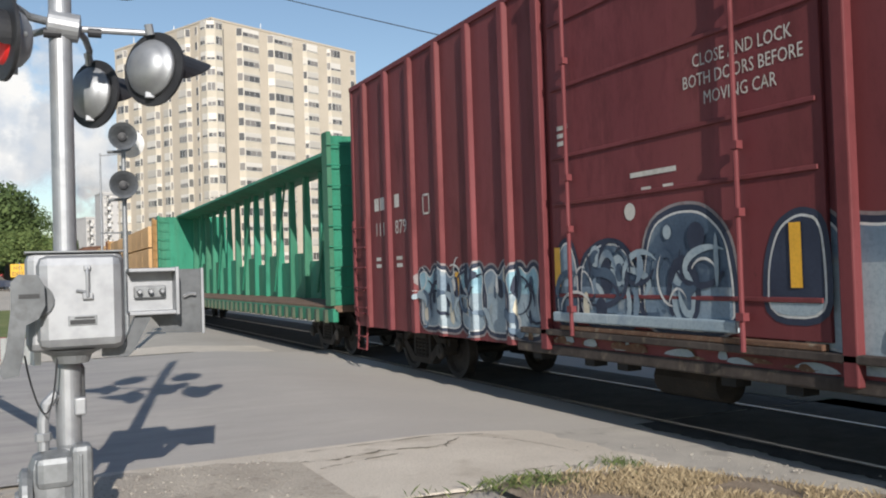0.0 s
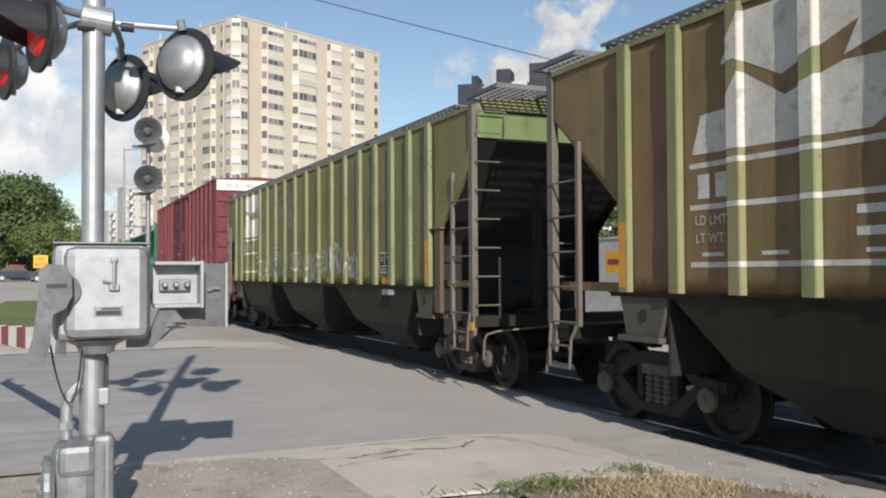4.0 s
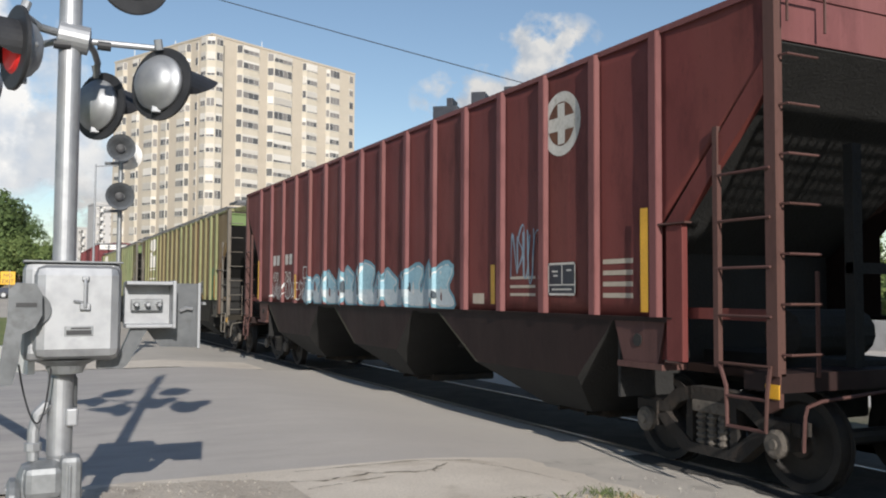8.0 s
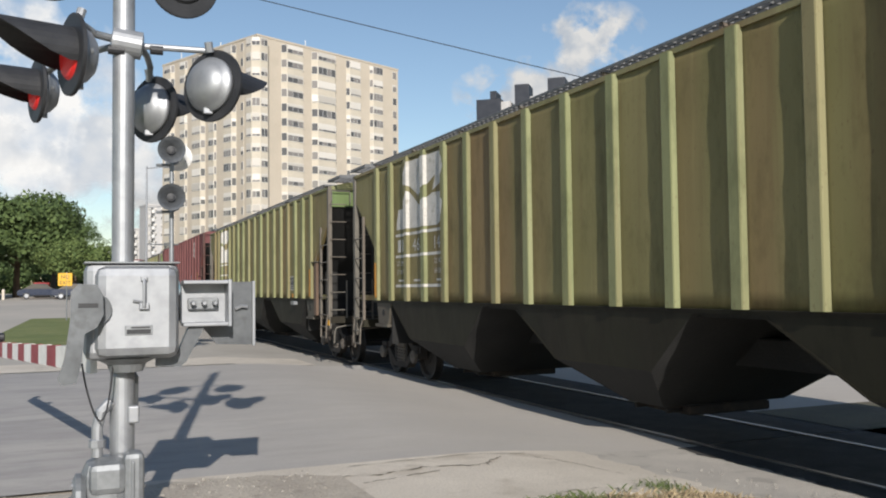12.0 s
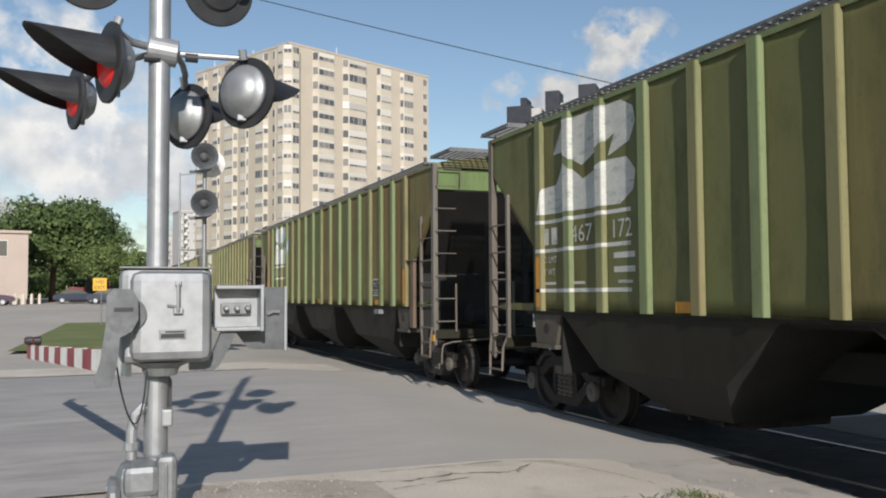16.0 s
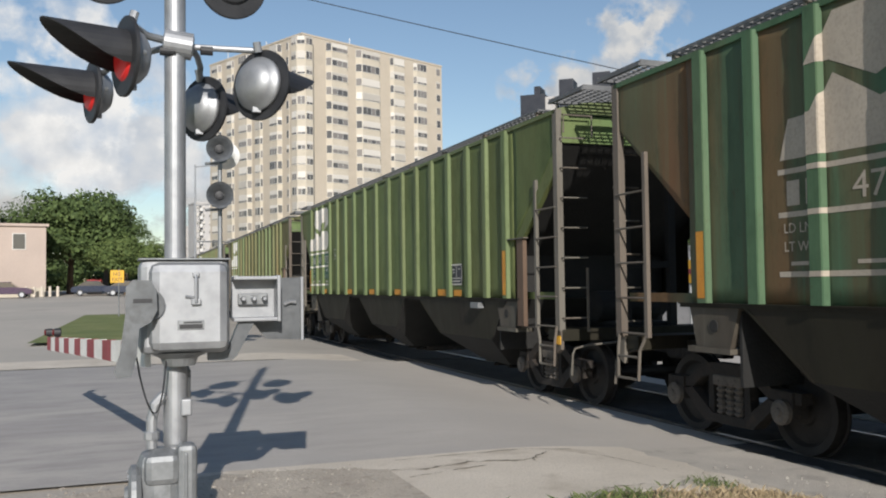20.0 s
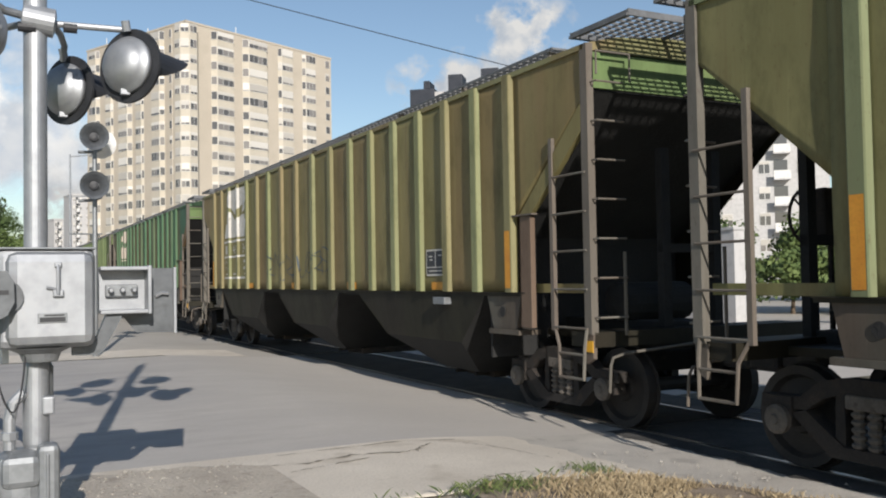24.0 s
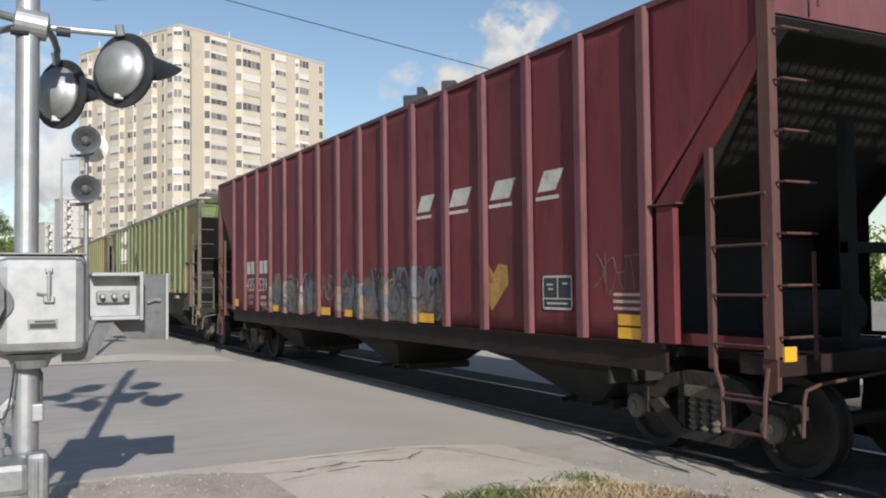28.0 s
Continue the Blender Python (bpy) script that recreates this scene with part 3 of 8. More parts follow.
    def bay(y0, y1, c0, c1):
        def make():
            bm = B()
            def at(z, x, k):
                return [bm.verts.new(p) for p in ((-x, y0 + (c0 - y0) * k, z), (x, y0 + (c0 - y0) * k, z), (x, y1 + (c1 - y1) * k, z), (-x, y1 + (c1 - y1) * k, z))]
            zk = 0.86
            k = (zs - 0.02 - zk) / (zs - 0.02 - 0.36)
            rings = [at(zs - 0.02, HALF - 0.006, 0.0), at(zk, HALF - 0.075, k), at(0.36, 0.92, 1.0)]
            if low:
                rings = [at(0.97, HALF - 0.1, 0.0), at(0.74, 1.0, 0.4), at(0.36, 0.7, 1.0)]
            # cross slopes and lower taper go near-black: shade put into the colour
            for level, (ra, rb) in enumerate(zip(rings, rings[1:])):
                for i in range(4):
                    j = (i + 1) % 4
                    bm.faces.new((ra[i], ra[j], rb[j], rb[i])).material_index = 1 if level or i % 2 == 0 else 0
            bm.faces.new(rings[0][::-1])
            bm.faces.new(rings[-1])
            return bm
        return make
    def bay_edge(y0, y1, c0, c1):
        """A pale worn angle along the front edge of a bay."""
        def make():
            bm = B()
            k = (zs - 0.02 - 0.86) / (zs - 0.02 - 0.36)
            ym = y1 + (c1 - y1) * k
            slab(bm, [(-HALF + 0.002, y1, zs - 0.03), (-HALF + 0.002, y1 - 0.05, zs - 0.03), (-HALF + 0.071, ym - 0.05, 0.86), (-HALF + 0.071, ym, 0.86)], 0.008)
            return bm
        return make
    def gate():
        bm = B()
        box(bm, -0.62, 0.62, -0.42, 0.42, 0.25, 0.37, 0.03)
        rod(bm, (-0.86, -0.3, 0.31), (-0.6, -0.3, 0.31), 0.03, 6)
        rod(bm, (-0.86, 0.3, 0.31), (-0.6, 0.3, 0.31), 0.03, 6)
        return bm
    three = ((-6.25, -2.25, -4.75, -3.65), (-10.95, -7.15, -9.55, -8.9), (-16.1, -11.8, -14.75, -13.7))
    if low:
        three = ((-5.2, -2.3, -4.2, -3.5), (-10.2, -7.65, -9.2, -8.85), (-16.1, -12.85, -14.9, -14.25))
        for sd in (-1, 1):
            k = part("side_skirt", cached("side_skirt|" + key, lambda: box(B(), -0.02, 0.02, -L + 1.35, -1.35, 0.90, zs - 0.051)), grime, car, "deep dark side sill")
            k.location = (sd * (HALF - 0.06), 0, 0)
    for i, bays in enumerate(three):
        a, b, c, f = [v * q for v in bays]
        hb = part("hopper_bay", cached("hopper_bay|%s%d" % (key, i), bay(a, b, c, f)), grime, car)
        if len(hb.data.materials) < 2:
            hb.data.materials.append(SHADE_BLACK)
        if not low:
            part("bay_edge", cached("bay_edge|%s%d" % (key, i), bay_edge(a, b, c, f)), bay_angle if red else grime, hb)
        g = part("outlet_gate", cached("outlet_gate", gate), UNDER, car)
        g.location = (0, (c + f) / 2, 0)
    part("centre_sill", cached("centre_sill|" + key, lambda: box(B(), -0.4, 0.4, -L + 0.3, -0.3, 0.88, 1.2, 0.02)), SHADE_BLACK, car)
    part("bay_floor", cached("bay_floor|" + key, lambda: box(B(), -HALF + 0.1, HALF - 0.1, -L + 2.2, -2.2, zs - 0.09, zs - 0.03)), SHADE_BLACK, car)
    # end platforms, corner posts, ladders
    def platform():
        bm = B()
        box(bm, -HALF + 0.02, HALF - 0.02, -0.42, 0.0, 0.98, 1.14)
        box(bm, -0.9, 0.9, -1.9, -0.4, 1.0, 1.08)
        return bm
    def bolster():
        return prism(B(), [(-1.45, zs - 0.05), (-2.25, zs - 0.05), (-2.1, zs - 0.46), (-1.55, zs - 0.46)], "x", -HALF + 0.02, -HALF + 0.10)
    def bolster_foot():
        return box(B(), -HALF - 0.02, -HALF + 0.3, -2.15, -1.45, zs - 0.52, zs - 0.462)
    def bolster_hole():
        return lathe(B(), [(0, 0.065), (0.012, 0.065)], (-HALF + 0.018, -1.86, zs - 0.24), (-1, 0, 0), 14)
    def stanchion():
        return box(B(), -HALF - 0.02, -HALF + 0.05, -1.38, -1.15, zs - (0.0 if low else 0.42), lo, 0.008)
    def end_panel():
        return box(B(), -HALF + 0.055, -HALF + 0.09, -1.62, -1.36, zs - (0.0 if low else 0.42), lo - 0.005)
    def slope_angle():
        return prism(B(), [(-1.40, lo + 0.003), (-1.15, lo + 0.003), (-0.13, mid - 0.40), (-0.13, mid - 0.10)], "x", -HALF - 0.02, -HALF + 0.05)
    def sill_extension():
        return box(B(), -HALF + 0.091, -HALF + 0.115, -1.60, -0.14, zs - 0.005, zs + 0.10, 0.004)
    def ledge():
        return box(B(), -HALF - 0.05, -HALF + 0.05, -1.66, -1.08, lo + 0.004, lo + 0.022)
    def corner_bracket():
        bm = B()
        prism(bm, [(-0.16, 1.12), (0.0, 1.12), (-0.01, 0.86), (-0.13, 0.80)], "x", -HALF + 0.0, -HALF + 0.05)
        return bm
    def uncoupling_lever():
        return pipe(B(), [(-0.3, 0.14, 0.98), (-HALF + 0.3, 0.16, 0.92), (-HALF + 0.12, 0.17, 0.88), (-HALF + 0.08, 0.18, 0.80), (-HALF + 0.06, 0.18, 0.52)], 0.016, 6)
    def reservoir():
        bm = B()
        lathe(bm, [(0, 0.05), (0.06, 0.24), (1.1, 0.24), (1.16, 0.05)], (-0.55, -1.0, 1.42), (1, 0, 0), 14)
        return bm
    def end_brace():
        bm = B()
        box(bm, -0.45, -0.33, -0.3, -0.2, 1.1, 3.2)
        box(bm, 0.33, 0.45, -0.3, -0.2, 1.1, 3.2)
        box(bm, -0.45, 0.45, -0.29, -0.21, 2.0, 2.1)
        return bm
    def post():
        bm = B()
        box(bm, -HALF - 0.02, -HALF + 0.07, -0.12, 0.0, 1.12, zt)
        return bm
    for s in (0, 1):
        m = pose(0, -L * s, 0, 0, 0, 0) @ (Matrix.Diagonal((1, -1, 1, 1)) if s else Matrix())
        for nm, mk, mt in (("end_platform", platform, grime), ("body_bolster", bolster, WORN_RED if red else BOLSTER), ("bolster_foot", bolster_foot, WORN_RED if red else BOLSTER), ("jacking_hole", bolster_hole, SHADE_BLACK), ("stanchion", stanchion, PANEL_BROWN if not red else paint), ("end_panel", end_panel, PANEL_BROWN if not red else paint), ("slope_angle", slope_angle, paint), ("sill_extension", sill_extension, paint), ("ledge", ledge, worn), ("corner_bracket", corner_bracket, worn), ("uncoupling_lever", uncoupling_lever, worn), ("corner_post", post, worn), ("air_reservoir", reservoir, SHADE_BLACK), ("end_brace", end_brace, SHADE_BLACK)):
            if s == 0 and nm in ("stanchion", "end_panel", "slope_angle", "ledge"):
                continue
            if low and nm in ("body_bolster", "bolster_foot", "jacking_hole"):
                continue
            k = "%s|%s%d" % (nm, key, s)
            def flipped(mk=mk, s=s):
                bm = mk()
                if s:
                    bmesh.ops.transform(bm, matrix=Matrix.Translation((0, -L, 0)) @ Matrix.Diagonal((1, -1, 1, 1)), verts=bm.verts)
                return bm
            part(nm, cached(k, flipped), mt, car)
        f = (lambda y: -L - y) if s else (lambda y: y)
        z0 = zs - (0.18 if low else 0.42)
        lad = part("side_ladder", cached("side_ladder|%s%d" % (key, s), lambda: box(B(), -HALF - 0.04, -HALF + 0.01, min(f(-0.72), f(-0.66)), max(f(-0.72), f(-0.66)), z0, zs + 1.75)), worn, car)
        for k in range(5):
            r = part("rung", cached("ladder_rung|%s%d" % (key, s), lambda: rod(B(), (-HALF - 0.03, f(-0.70), 0), (-HALF - 0.03, f(-0.06), 0), 0.013, 6)), worn, lad)
            r.location = (0, 0, zs - 0.38 + 0.42 * k)
        def step():
            bm = B()
            pipe(bm, [(-HALF - 0.02, f(-0.68), z0 + 0.05), (-HALF - 0.05, f(-0.56), z0 - 0.16), (-HALF - 0.06, f(-0.54), z0 - 0.5), (-HALF - 0.06, f(-0.10), z0 - 0.5), (-HALF - 0.05, f(-0.09), z0 - 0.16), (-HALF - 0.02, f(-0.08), z0 + 0.05)], 0.02, 6)
            rod(bm, (-HALF - 0.055, f(-0.55), z0 - 0.24), (-HALF - 0.055, f(-0.10), z0 - 0.24), 0.016, 6)
            return bm
        part("sill_step", cached("sill_step|%s%d" % (key, s), step), worn, car)
        for k in range(7):
            r = part("end_rung", cached("end_rung|%s%d" % (key, s), lambda: pipe(B(), [(-HALF + 0.03, f(0.0), 0), (-HALF + 0.03, f(0.09), 0), (-HALF + 0.40, f(0.09), 0)], 0.012, 6)), worn, car)
            r.location = (0, 0, 1.3 + 0.42 * k)
        part("handrail", cached("handrail|%s%d" % (key, s), lambda: rod(B(), (-HALF + 0.42, f(0.03), 1.1), (-HALF + 0.42, f(0.03), 2.0), 0.02, 6)), worn, car)
        part("top_grab", cached("top_grab|%s%d" % (key, s), lambda: pipe(B(), [(-HALF + 0.05, f(0.08), zt - 0.35), (-HALF + 0.05, f(0.08), zt - 0.1), (-HALF + 0.5, f(0.08), zt - 0.1), (-HALF + 0.5, f(0.08), zt - 0.4)], 0.014, 6)), worn, car)
        coupler(car, -L * s - 0.05 + 0.1 * s, 1 - 2 * s)
    if not low:
        part("end_marker", cached("end_marker|" + key, lambda: box(B(), -HALF - 0.012, -HALF - 0.002, -L + 0.0, -L + 0.15, 0.93, 1.05, 0.002)), YELLOW, car, "yellow reflector under the corner post")
    def brakewheel():
        bm = B()
        c = Vector((-0.05, 0.02, 2.30))
        n = 18
        pts = [c + Vector((0.28 * math.cos(2 * math.pi * i / n), 0, 0.28 * math.sin(2 * math.pi * i / n))) for i in range(n + 1)]
        pipe(bm, pts, 0.018, 5)
        for i in range(4):
            a = math.pi / 4 * (1 + 2 * i)
            rod(bm, c, c + Vector((0.27 * math.cos(a), 0.03, 0.27 * math.sin(a))), 0.012, 5)
        rod(bm, c, c + Vector((0, -0.35, 0)), 0.03, 6)
        box(bm, -0.18, 0.10, -0.28, -0.14, 2.08, 2.56, 0.03)
        rod(bm, (-0.05, -0.22, 1.1), (-0.05, -0.22, 2.1), 0.03, 6)
        return bm
    if not (red and low is None):
        part("brake_wheel", cached("brake_wheel|" + key, brakewheel), UNDER, car)
    if not red:
        def walkway():
            bm = B()
            z = zt + 0.12
            for x0, x1 in ((-1.50, -0.98), (0.98, 1.50)):
                for xx in [x0 + (x1 - x0) * i / 6 for i in range(7)]:
                    box(bm, xx - 0.007, xx + 0.007, -L + 0.8, -1.0, z, z + 0.035)
                for k in range(110):
                    yy = -1.0 - (L - 1.8) * k / 109
                    box(bm, x0, x1, yy - 0.006, yy + 0.006, z + 0.006, z + 0.03)
            z = zt + 0.21
            for y0, y1 in ((0.55, -0.45), (-L - 0.55, -L + 0.45)):
                for yy in (y0, y1):
                    box(bm, -1.5, 1.5, yy - 0.008, yy + 0.008, z - 0.05, z + 0.02)
                for xx in (-1.5, -0.5, 0.5, 1.5):
                    box(bm, xx - 0.02, xx + 0.02, min(y0, y1), max(y0, y1), z - 0.055, z - 0.022)
                for yy in [y0 + (y1 - y0) * i / 9 for i in range(10)]:
                    box(bm, -1.5, 1.5, yy - 0.006, yy + 0.006, z - 0.012, z + 0.012)
                for k in range(26):
                    xx = -1.5 + 3.0 * k / 25
                    box(bm, xx - 0.006, xx + 0.006, min(y0, y1), max(y0, y1), z - 0.015, z + 0.01)
            return bm
        part("running_board", cached("running_board|" + key, walkway), GRATING, car, "weathered steel grating")
        for k in range(9):
            b = part("running_board_bracket", cached("running_board_bracket", lambda: box(box(B(), -1.49, -1.46, -0.02, 0.02, zt, zt + 0.12), -1.49, -0.9, -0.015, 0.015, zt + 0.085, zt + 0.118)), worn, car)
            b.location = (0, -1.1 - (L - 2.0) * k / 8, 0)
        part("roof_hatch", cached("roof_hatch|" + key, lambda: box(B(), -0.4, 0.4, -L + 1.2, -1.2, zt + 0.18, zt + 0.36, 0.05)), light, car)
    # trucks
    # springs and bearing caps paler than the frames: dust plus sunlight in the colour
    spring = surface("sunlit_spring_dust", (0.085, 0.075, 0.065), (0.14, 0.122, 0.104), 0.85, 0, 6, 40, 0.3, spots=(0.045, 0.034, 0.027))
    for y in (-1.38, -L + 1.40):
        for w, yy in truck(car, y, spring):
            WHEELSETS.append((w, yy))
    return car, ribs, zs, zt


GRATING = surface("dull_grating", (0.12, 0.124, 0.13), (0.18, 0.184, 0.19), 0.7, 0.3, 6, 60, 0.1)
# near-black grime; shade under the cars and in their ends is in the colour
SHADE_BLACK = surface("shade_black_steel", (0.014, 0.014, 0.0138), (0.024, 0.0235, 0.023), 0.95, 0, 2, 30, 0.4)
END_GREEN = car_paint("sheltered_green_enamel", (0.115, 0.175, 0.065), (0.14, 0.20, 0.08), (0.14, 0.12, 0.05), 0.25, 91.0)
WORN = car_paint("worn_fittings", (0.125, 0.116, 0.098), (0.165, 0.153, 0.13), (0.12, 0.082, 0.062), 0.5, 81.0)
BOLSTER = car_paint("grimy_bolster", (0.075, 0.070, 0.056), (0.105, 0.096, 0.078), (0.085, 0.056, 0.040), 0.5, 82.0)
WORN_RED = car_paint("worn_oxide_fittings", (0.085, 0.040, 0.036), (0.115, 0.058, 0.052), (0.075, 0.04, 0.03), 0.5, 85.0)
PANEL_BROWN = car_paint("browned_panel", (0.115, 0.078, 0.055), (0.15, 0.105, 0.075), (0.10, 0.055, 0.035), 0.5, 83.0)
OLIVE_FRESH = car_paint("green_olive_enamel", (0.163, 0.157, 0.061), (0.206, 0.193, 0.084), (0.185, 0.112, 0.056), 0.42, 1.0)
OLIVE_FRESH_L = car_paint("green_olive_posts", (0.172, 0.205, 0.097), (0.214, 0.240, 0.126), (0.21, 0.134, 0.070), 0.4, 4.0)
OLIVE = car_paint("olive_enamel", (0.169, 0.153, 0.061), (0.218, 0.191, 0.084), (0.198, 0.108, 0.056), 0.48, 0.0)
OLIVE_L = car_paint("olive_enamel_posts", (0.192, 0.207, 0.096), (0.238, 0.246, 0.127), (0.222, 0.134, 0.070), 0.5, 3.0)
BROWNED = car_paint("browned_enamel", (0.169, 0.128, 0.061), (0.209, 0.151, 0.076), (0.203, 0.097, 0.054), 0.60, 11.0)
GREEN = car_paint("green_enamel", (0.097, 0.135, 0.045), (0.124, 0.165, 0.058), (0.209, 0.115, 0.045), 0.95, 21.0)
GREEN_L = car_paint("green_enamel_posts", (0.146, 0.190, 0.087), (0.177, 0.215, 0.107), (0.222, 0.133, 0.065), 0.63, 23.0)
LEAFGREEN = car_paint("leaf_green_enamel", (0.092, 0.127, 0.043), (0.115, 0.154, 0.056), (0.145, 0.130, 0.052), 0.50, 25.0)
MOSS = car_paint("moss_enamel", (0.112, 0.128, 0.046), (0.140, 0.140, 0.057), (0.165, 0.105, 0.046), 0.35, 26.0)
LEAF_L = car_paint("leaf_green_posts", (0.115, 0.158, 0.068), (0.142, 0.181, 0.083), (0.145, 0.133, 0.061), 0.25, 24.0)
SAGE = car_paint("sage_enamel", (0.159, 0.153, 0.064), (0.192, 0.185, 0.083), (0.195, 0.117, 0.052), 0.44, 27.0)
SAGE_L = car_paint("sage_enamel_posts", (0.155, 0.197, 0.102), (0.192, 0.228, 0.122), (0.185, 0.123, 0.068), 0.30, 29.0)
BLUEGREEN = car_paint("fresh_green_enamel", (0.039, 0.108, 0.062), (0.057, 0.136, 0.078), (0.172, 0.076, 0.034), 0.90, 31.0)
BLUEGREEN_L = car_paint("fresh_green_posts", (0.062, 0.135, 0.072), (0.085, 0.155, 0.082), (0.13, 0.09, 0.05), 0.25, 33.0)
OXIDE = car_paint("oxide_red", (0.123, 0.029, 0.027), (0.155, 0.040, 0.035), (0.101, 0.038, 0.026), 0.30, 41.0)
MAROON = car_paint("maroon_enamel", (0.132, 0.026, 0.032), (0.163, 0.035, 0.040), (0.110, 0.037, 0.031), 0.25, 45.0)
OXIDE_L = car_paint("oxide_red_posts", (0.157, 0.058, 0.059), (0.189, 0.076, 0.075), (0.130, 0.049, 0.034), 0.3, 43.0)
BOXRED = car_paint("boxcar_red", (0.142, 0.031, 0.036), (0.172, 0.042, 0.047), (0.14, 0.045, 0.034), 0.2, 51.0)

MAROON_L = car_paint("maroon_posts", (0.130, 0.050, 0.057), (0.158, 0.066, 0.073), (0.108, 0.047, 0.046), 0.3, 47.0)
FRONTS = [("olive", -4.42), ("brown", -25.38), ("oxide", -46.4), ("olive", -66.9), ("olive", -87.74), ("green", -108.5), 
          ("moss", -129.87), ("leaf", -150.42), ("teal", -170.31), ("olive", -191.0), ("sage", -211.36), ("oxide", -232.15), ("olive", -252.32)]
SHORT = {-129.87: 0.93, -150.42: 0.98, -170.31: -0.24, -211.36: -0.24, -252.32: -0.17}
# grimy bay paint, darkened further for the shade below the sill
BAY_OLIVE = car_paint("shaded_grimy_olive", (0.015, 0.014, 0.007), (0.021, 0.019, 0.010), (0.016, 0.010, 0.007), 0.50, 61.0)
BAY_RED = car_paint("shaded_grimy_oxide", (0.019, 0.009, 0.008), (0.026, 0.012, 0.011), (0.017, 0.010, 0.008), 0.50, 63.0)
STYLE = {"olive": (OLIVE, OLIVE_L, "olive green covered hopper car, faded and streaked with rust"),
         "brown": (BROWNED, OLIVE_L, "olive covered hopper car browned by grime and rust"),
         "green": (GREEN, GREEN_L, "green covered hopper car with rusty brown panels"),
         "moss": (MOSS, GREEN_L, "mossy green covered hopper car with a worn white emblem"),
         "leaf": (LEAFGREEN, LEAF_L, "leaf green covered hopper car with grimy lower panels"),
         "sage": (SAGE, SAGE_L, "faded sage green covered hopper car with rusty streaks"),
         "teal": (BLUEGREEN, BLUEGREEN_L, "dark green covered hopper car with large rust patches"),
         "oxide": (OXIDE, OXIDE_L, "oxide red covered hopper car with graffiti along the sill")}
BUILT = []
for style, y in FRONTS:
    a, b, lab = STYLE[style]
    if y == -4.42:
        a, b = OLIVE_FRESH, OLIVE_FRESH_L
    if y == -232.15:
        a, b = MAROON, MAROON_L
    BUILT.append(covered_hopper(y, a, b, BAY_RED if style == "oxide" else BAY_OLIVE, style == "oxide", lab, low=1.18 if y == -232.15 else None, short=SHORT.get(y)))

# ---- the boxcar and the flat cars ahead of the hoppers ----


MARK_END = surface("dim_end_lettering", (0.36, 0.33, 0.31), (0.44, 0.41, 0.38), 0.75, 0, 3.0, 30, 0.0)


def boxcar(front, length, paint, label, near=True):
    car = thing("boxcar", label, "freight car", pose(TRACK_X, front, RAIL_Z), "freight train")
    CARS.append((car, front))
    zb, zt = 0.80, 5.27
    for s in (-1, 1):
        bm = B()
        box(bm, 0, 0.02, -length, 0, zb, zt)
        part("side_sheet", bm, paint, car).location = (s * HALF - 0.02 * (s > 0), 0, 0)
    for y, s in ((0, 1), (-length, -1)):
        bm = B()
        box(bm, -HALF + 0.02, HALF - 0.02, -0.06, -0.02, zb, zt)
        e = part("end_sheet", bm, paint, car)
        e.matrix_basis = pose(0, y, 0, 0, 0, 0 if s > 0 else 180)
        for k in range(7):
            def ridge():
                bm = B()
                prism(bm, [(-0.03, -0.11), (0.03, -0.04), (0.03, 0.04), (-0.03, 0.11)], "x", -HALF + 0.1, HALF - 0.1)
                return bm
            r = part("end_corrugation", cached("end_corrugation", ridge), paint, e)
            r.location = (0, 0, 1.15 + k * 0.56)
    bm = B()
    prism(bm, [(-HALF - 0.03, zt - 0.07), (-HALF - 0.03, zt + 0.01), (0, zt + 0.12), (HALF + 0.03, zt + 0.01), (HALF + 0.03, zt - 0.07)], "y", -length, 0)
    part("roof", bm, paint, car)
    posts = [-0.78 - 1.02 * k for k in range(6)]
    posts += [-length - y for y in posts]
    POSTS[car.name] = (posts, 0.075, 0.17)
    rm = rib_mesh(zb, zt - 0.07, 0.17, 0.075)
    for y in posts:
        part("side_post", rm, paint, car).location = (-HALF, y, 0)
    part("corner_post", box(B(), -HALF - 0.02, -HALF + 0.08, -0.1, 0.0, zb, zt, 0.01), paint, car)
    part("corner_post", box(B(), -HALF - 0.02, -HALF + 0.08, -length, -length + 0.1, zb, zt, 0.01), paint, car)
    # the plug door with its beams, rods and rails
    a, b = -6.95, -10.85
    door = part("plug_door", box(B(), -HALF - 0.05, -HALF - 0.002, b, a, 1.12, zt - 0.15, 0.008), paint, car)
    for z in (1.45, 2.5, 3.04, 3.84, 4.6):
        part("door_beam", box(B(), -HALF - 0.072, -HALF - 0.051, b + 0.05, a - 0.05, z - 0.022, z + 0.022, 0.008), paint, door)
    for y in (-7.4, -10.0):
        bm = B()
        rod(bm, (-HALF - 0.13, y, 1.0), (-HALF - 0.13, y, zt - 0.1), 0.024, 8)
        for z in (1.3, 2.2, 2.78, 4.1, 4.9):
            box(bm, -HALF - 0.16, -HALF - 0.09, y - 0.045, y + 0.045, z - 0.035, z + 0.035)
        part("lock_rod", bm, paint, door)
    for y in (a + 0.2, b - 0.2):
        part("door_post", box(B(), -HALF - 0.10, -HALF - 0.002, y - 0.07, y + 0.07, zb, zt - 0.08, 0.015), paint, car)
    rust = surface("rusty_sill", (0.035, 0.026, 0.022), (0.075, 0.06, 0.052), 0.9, 0, 3.2, 14, 0.3, spots=(0.15, 0.125, 0.09))
    part("door_track", box(B(), -HALF - 0.10, -HALF - 0.01, -13.5, -6.2, 0.98, 1.05, 0.01), rust, car, "rust-streaked lower door track")
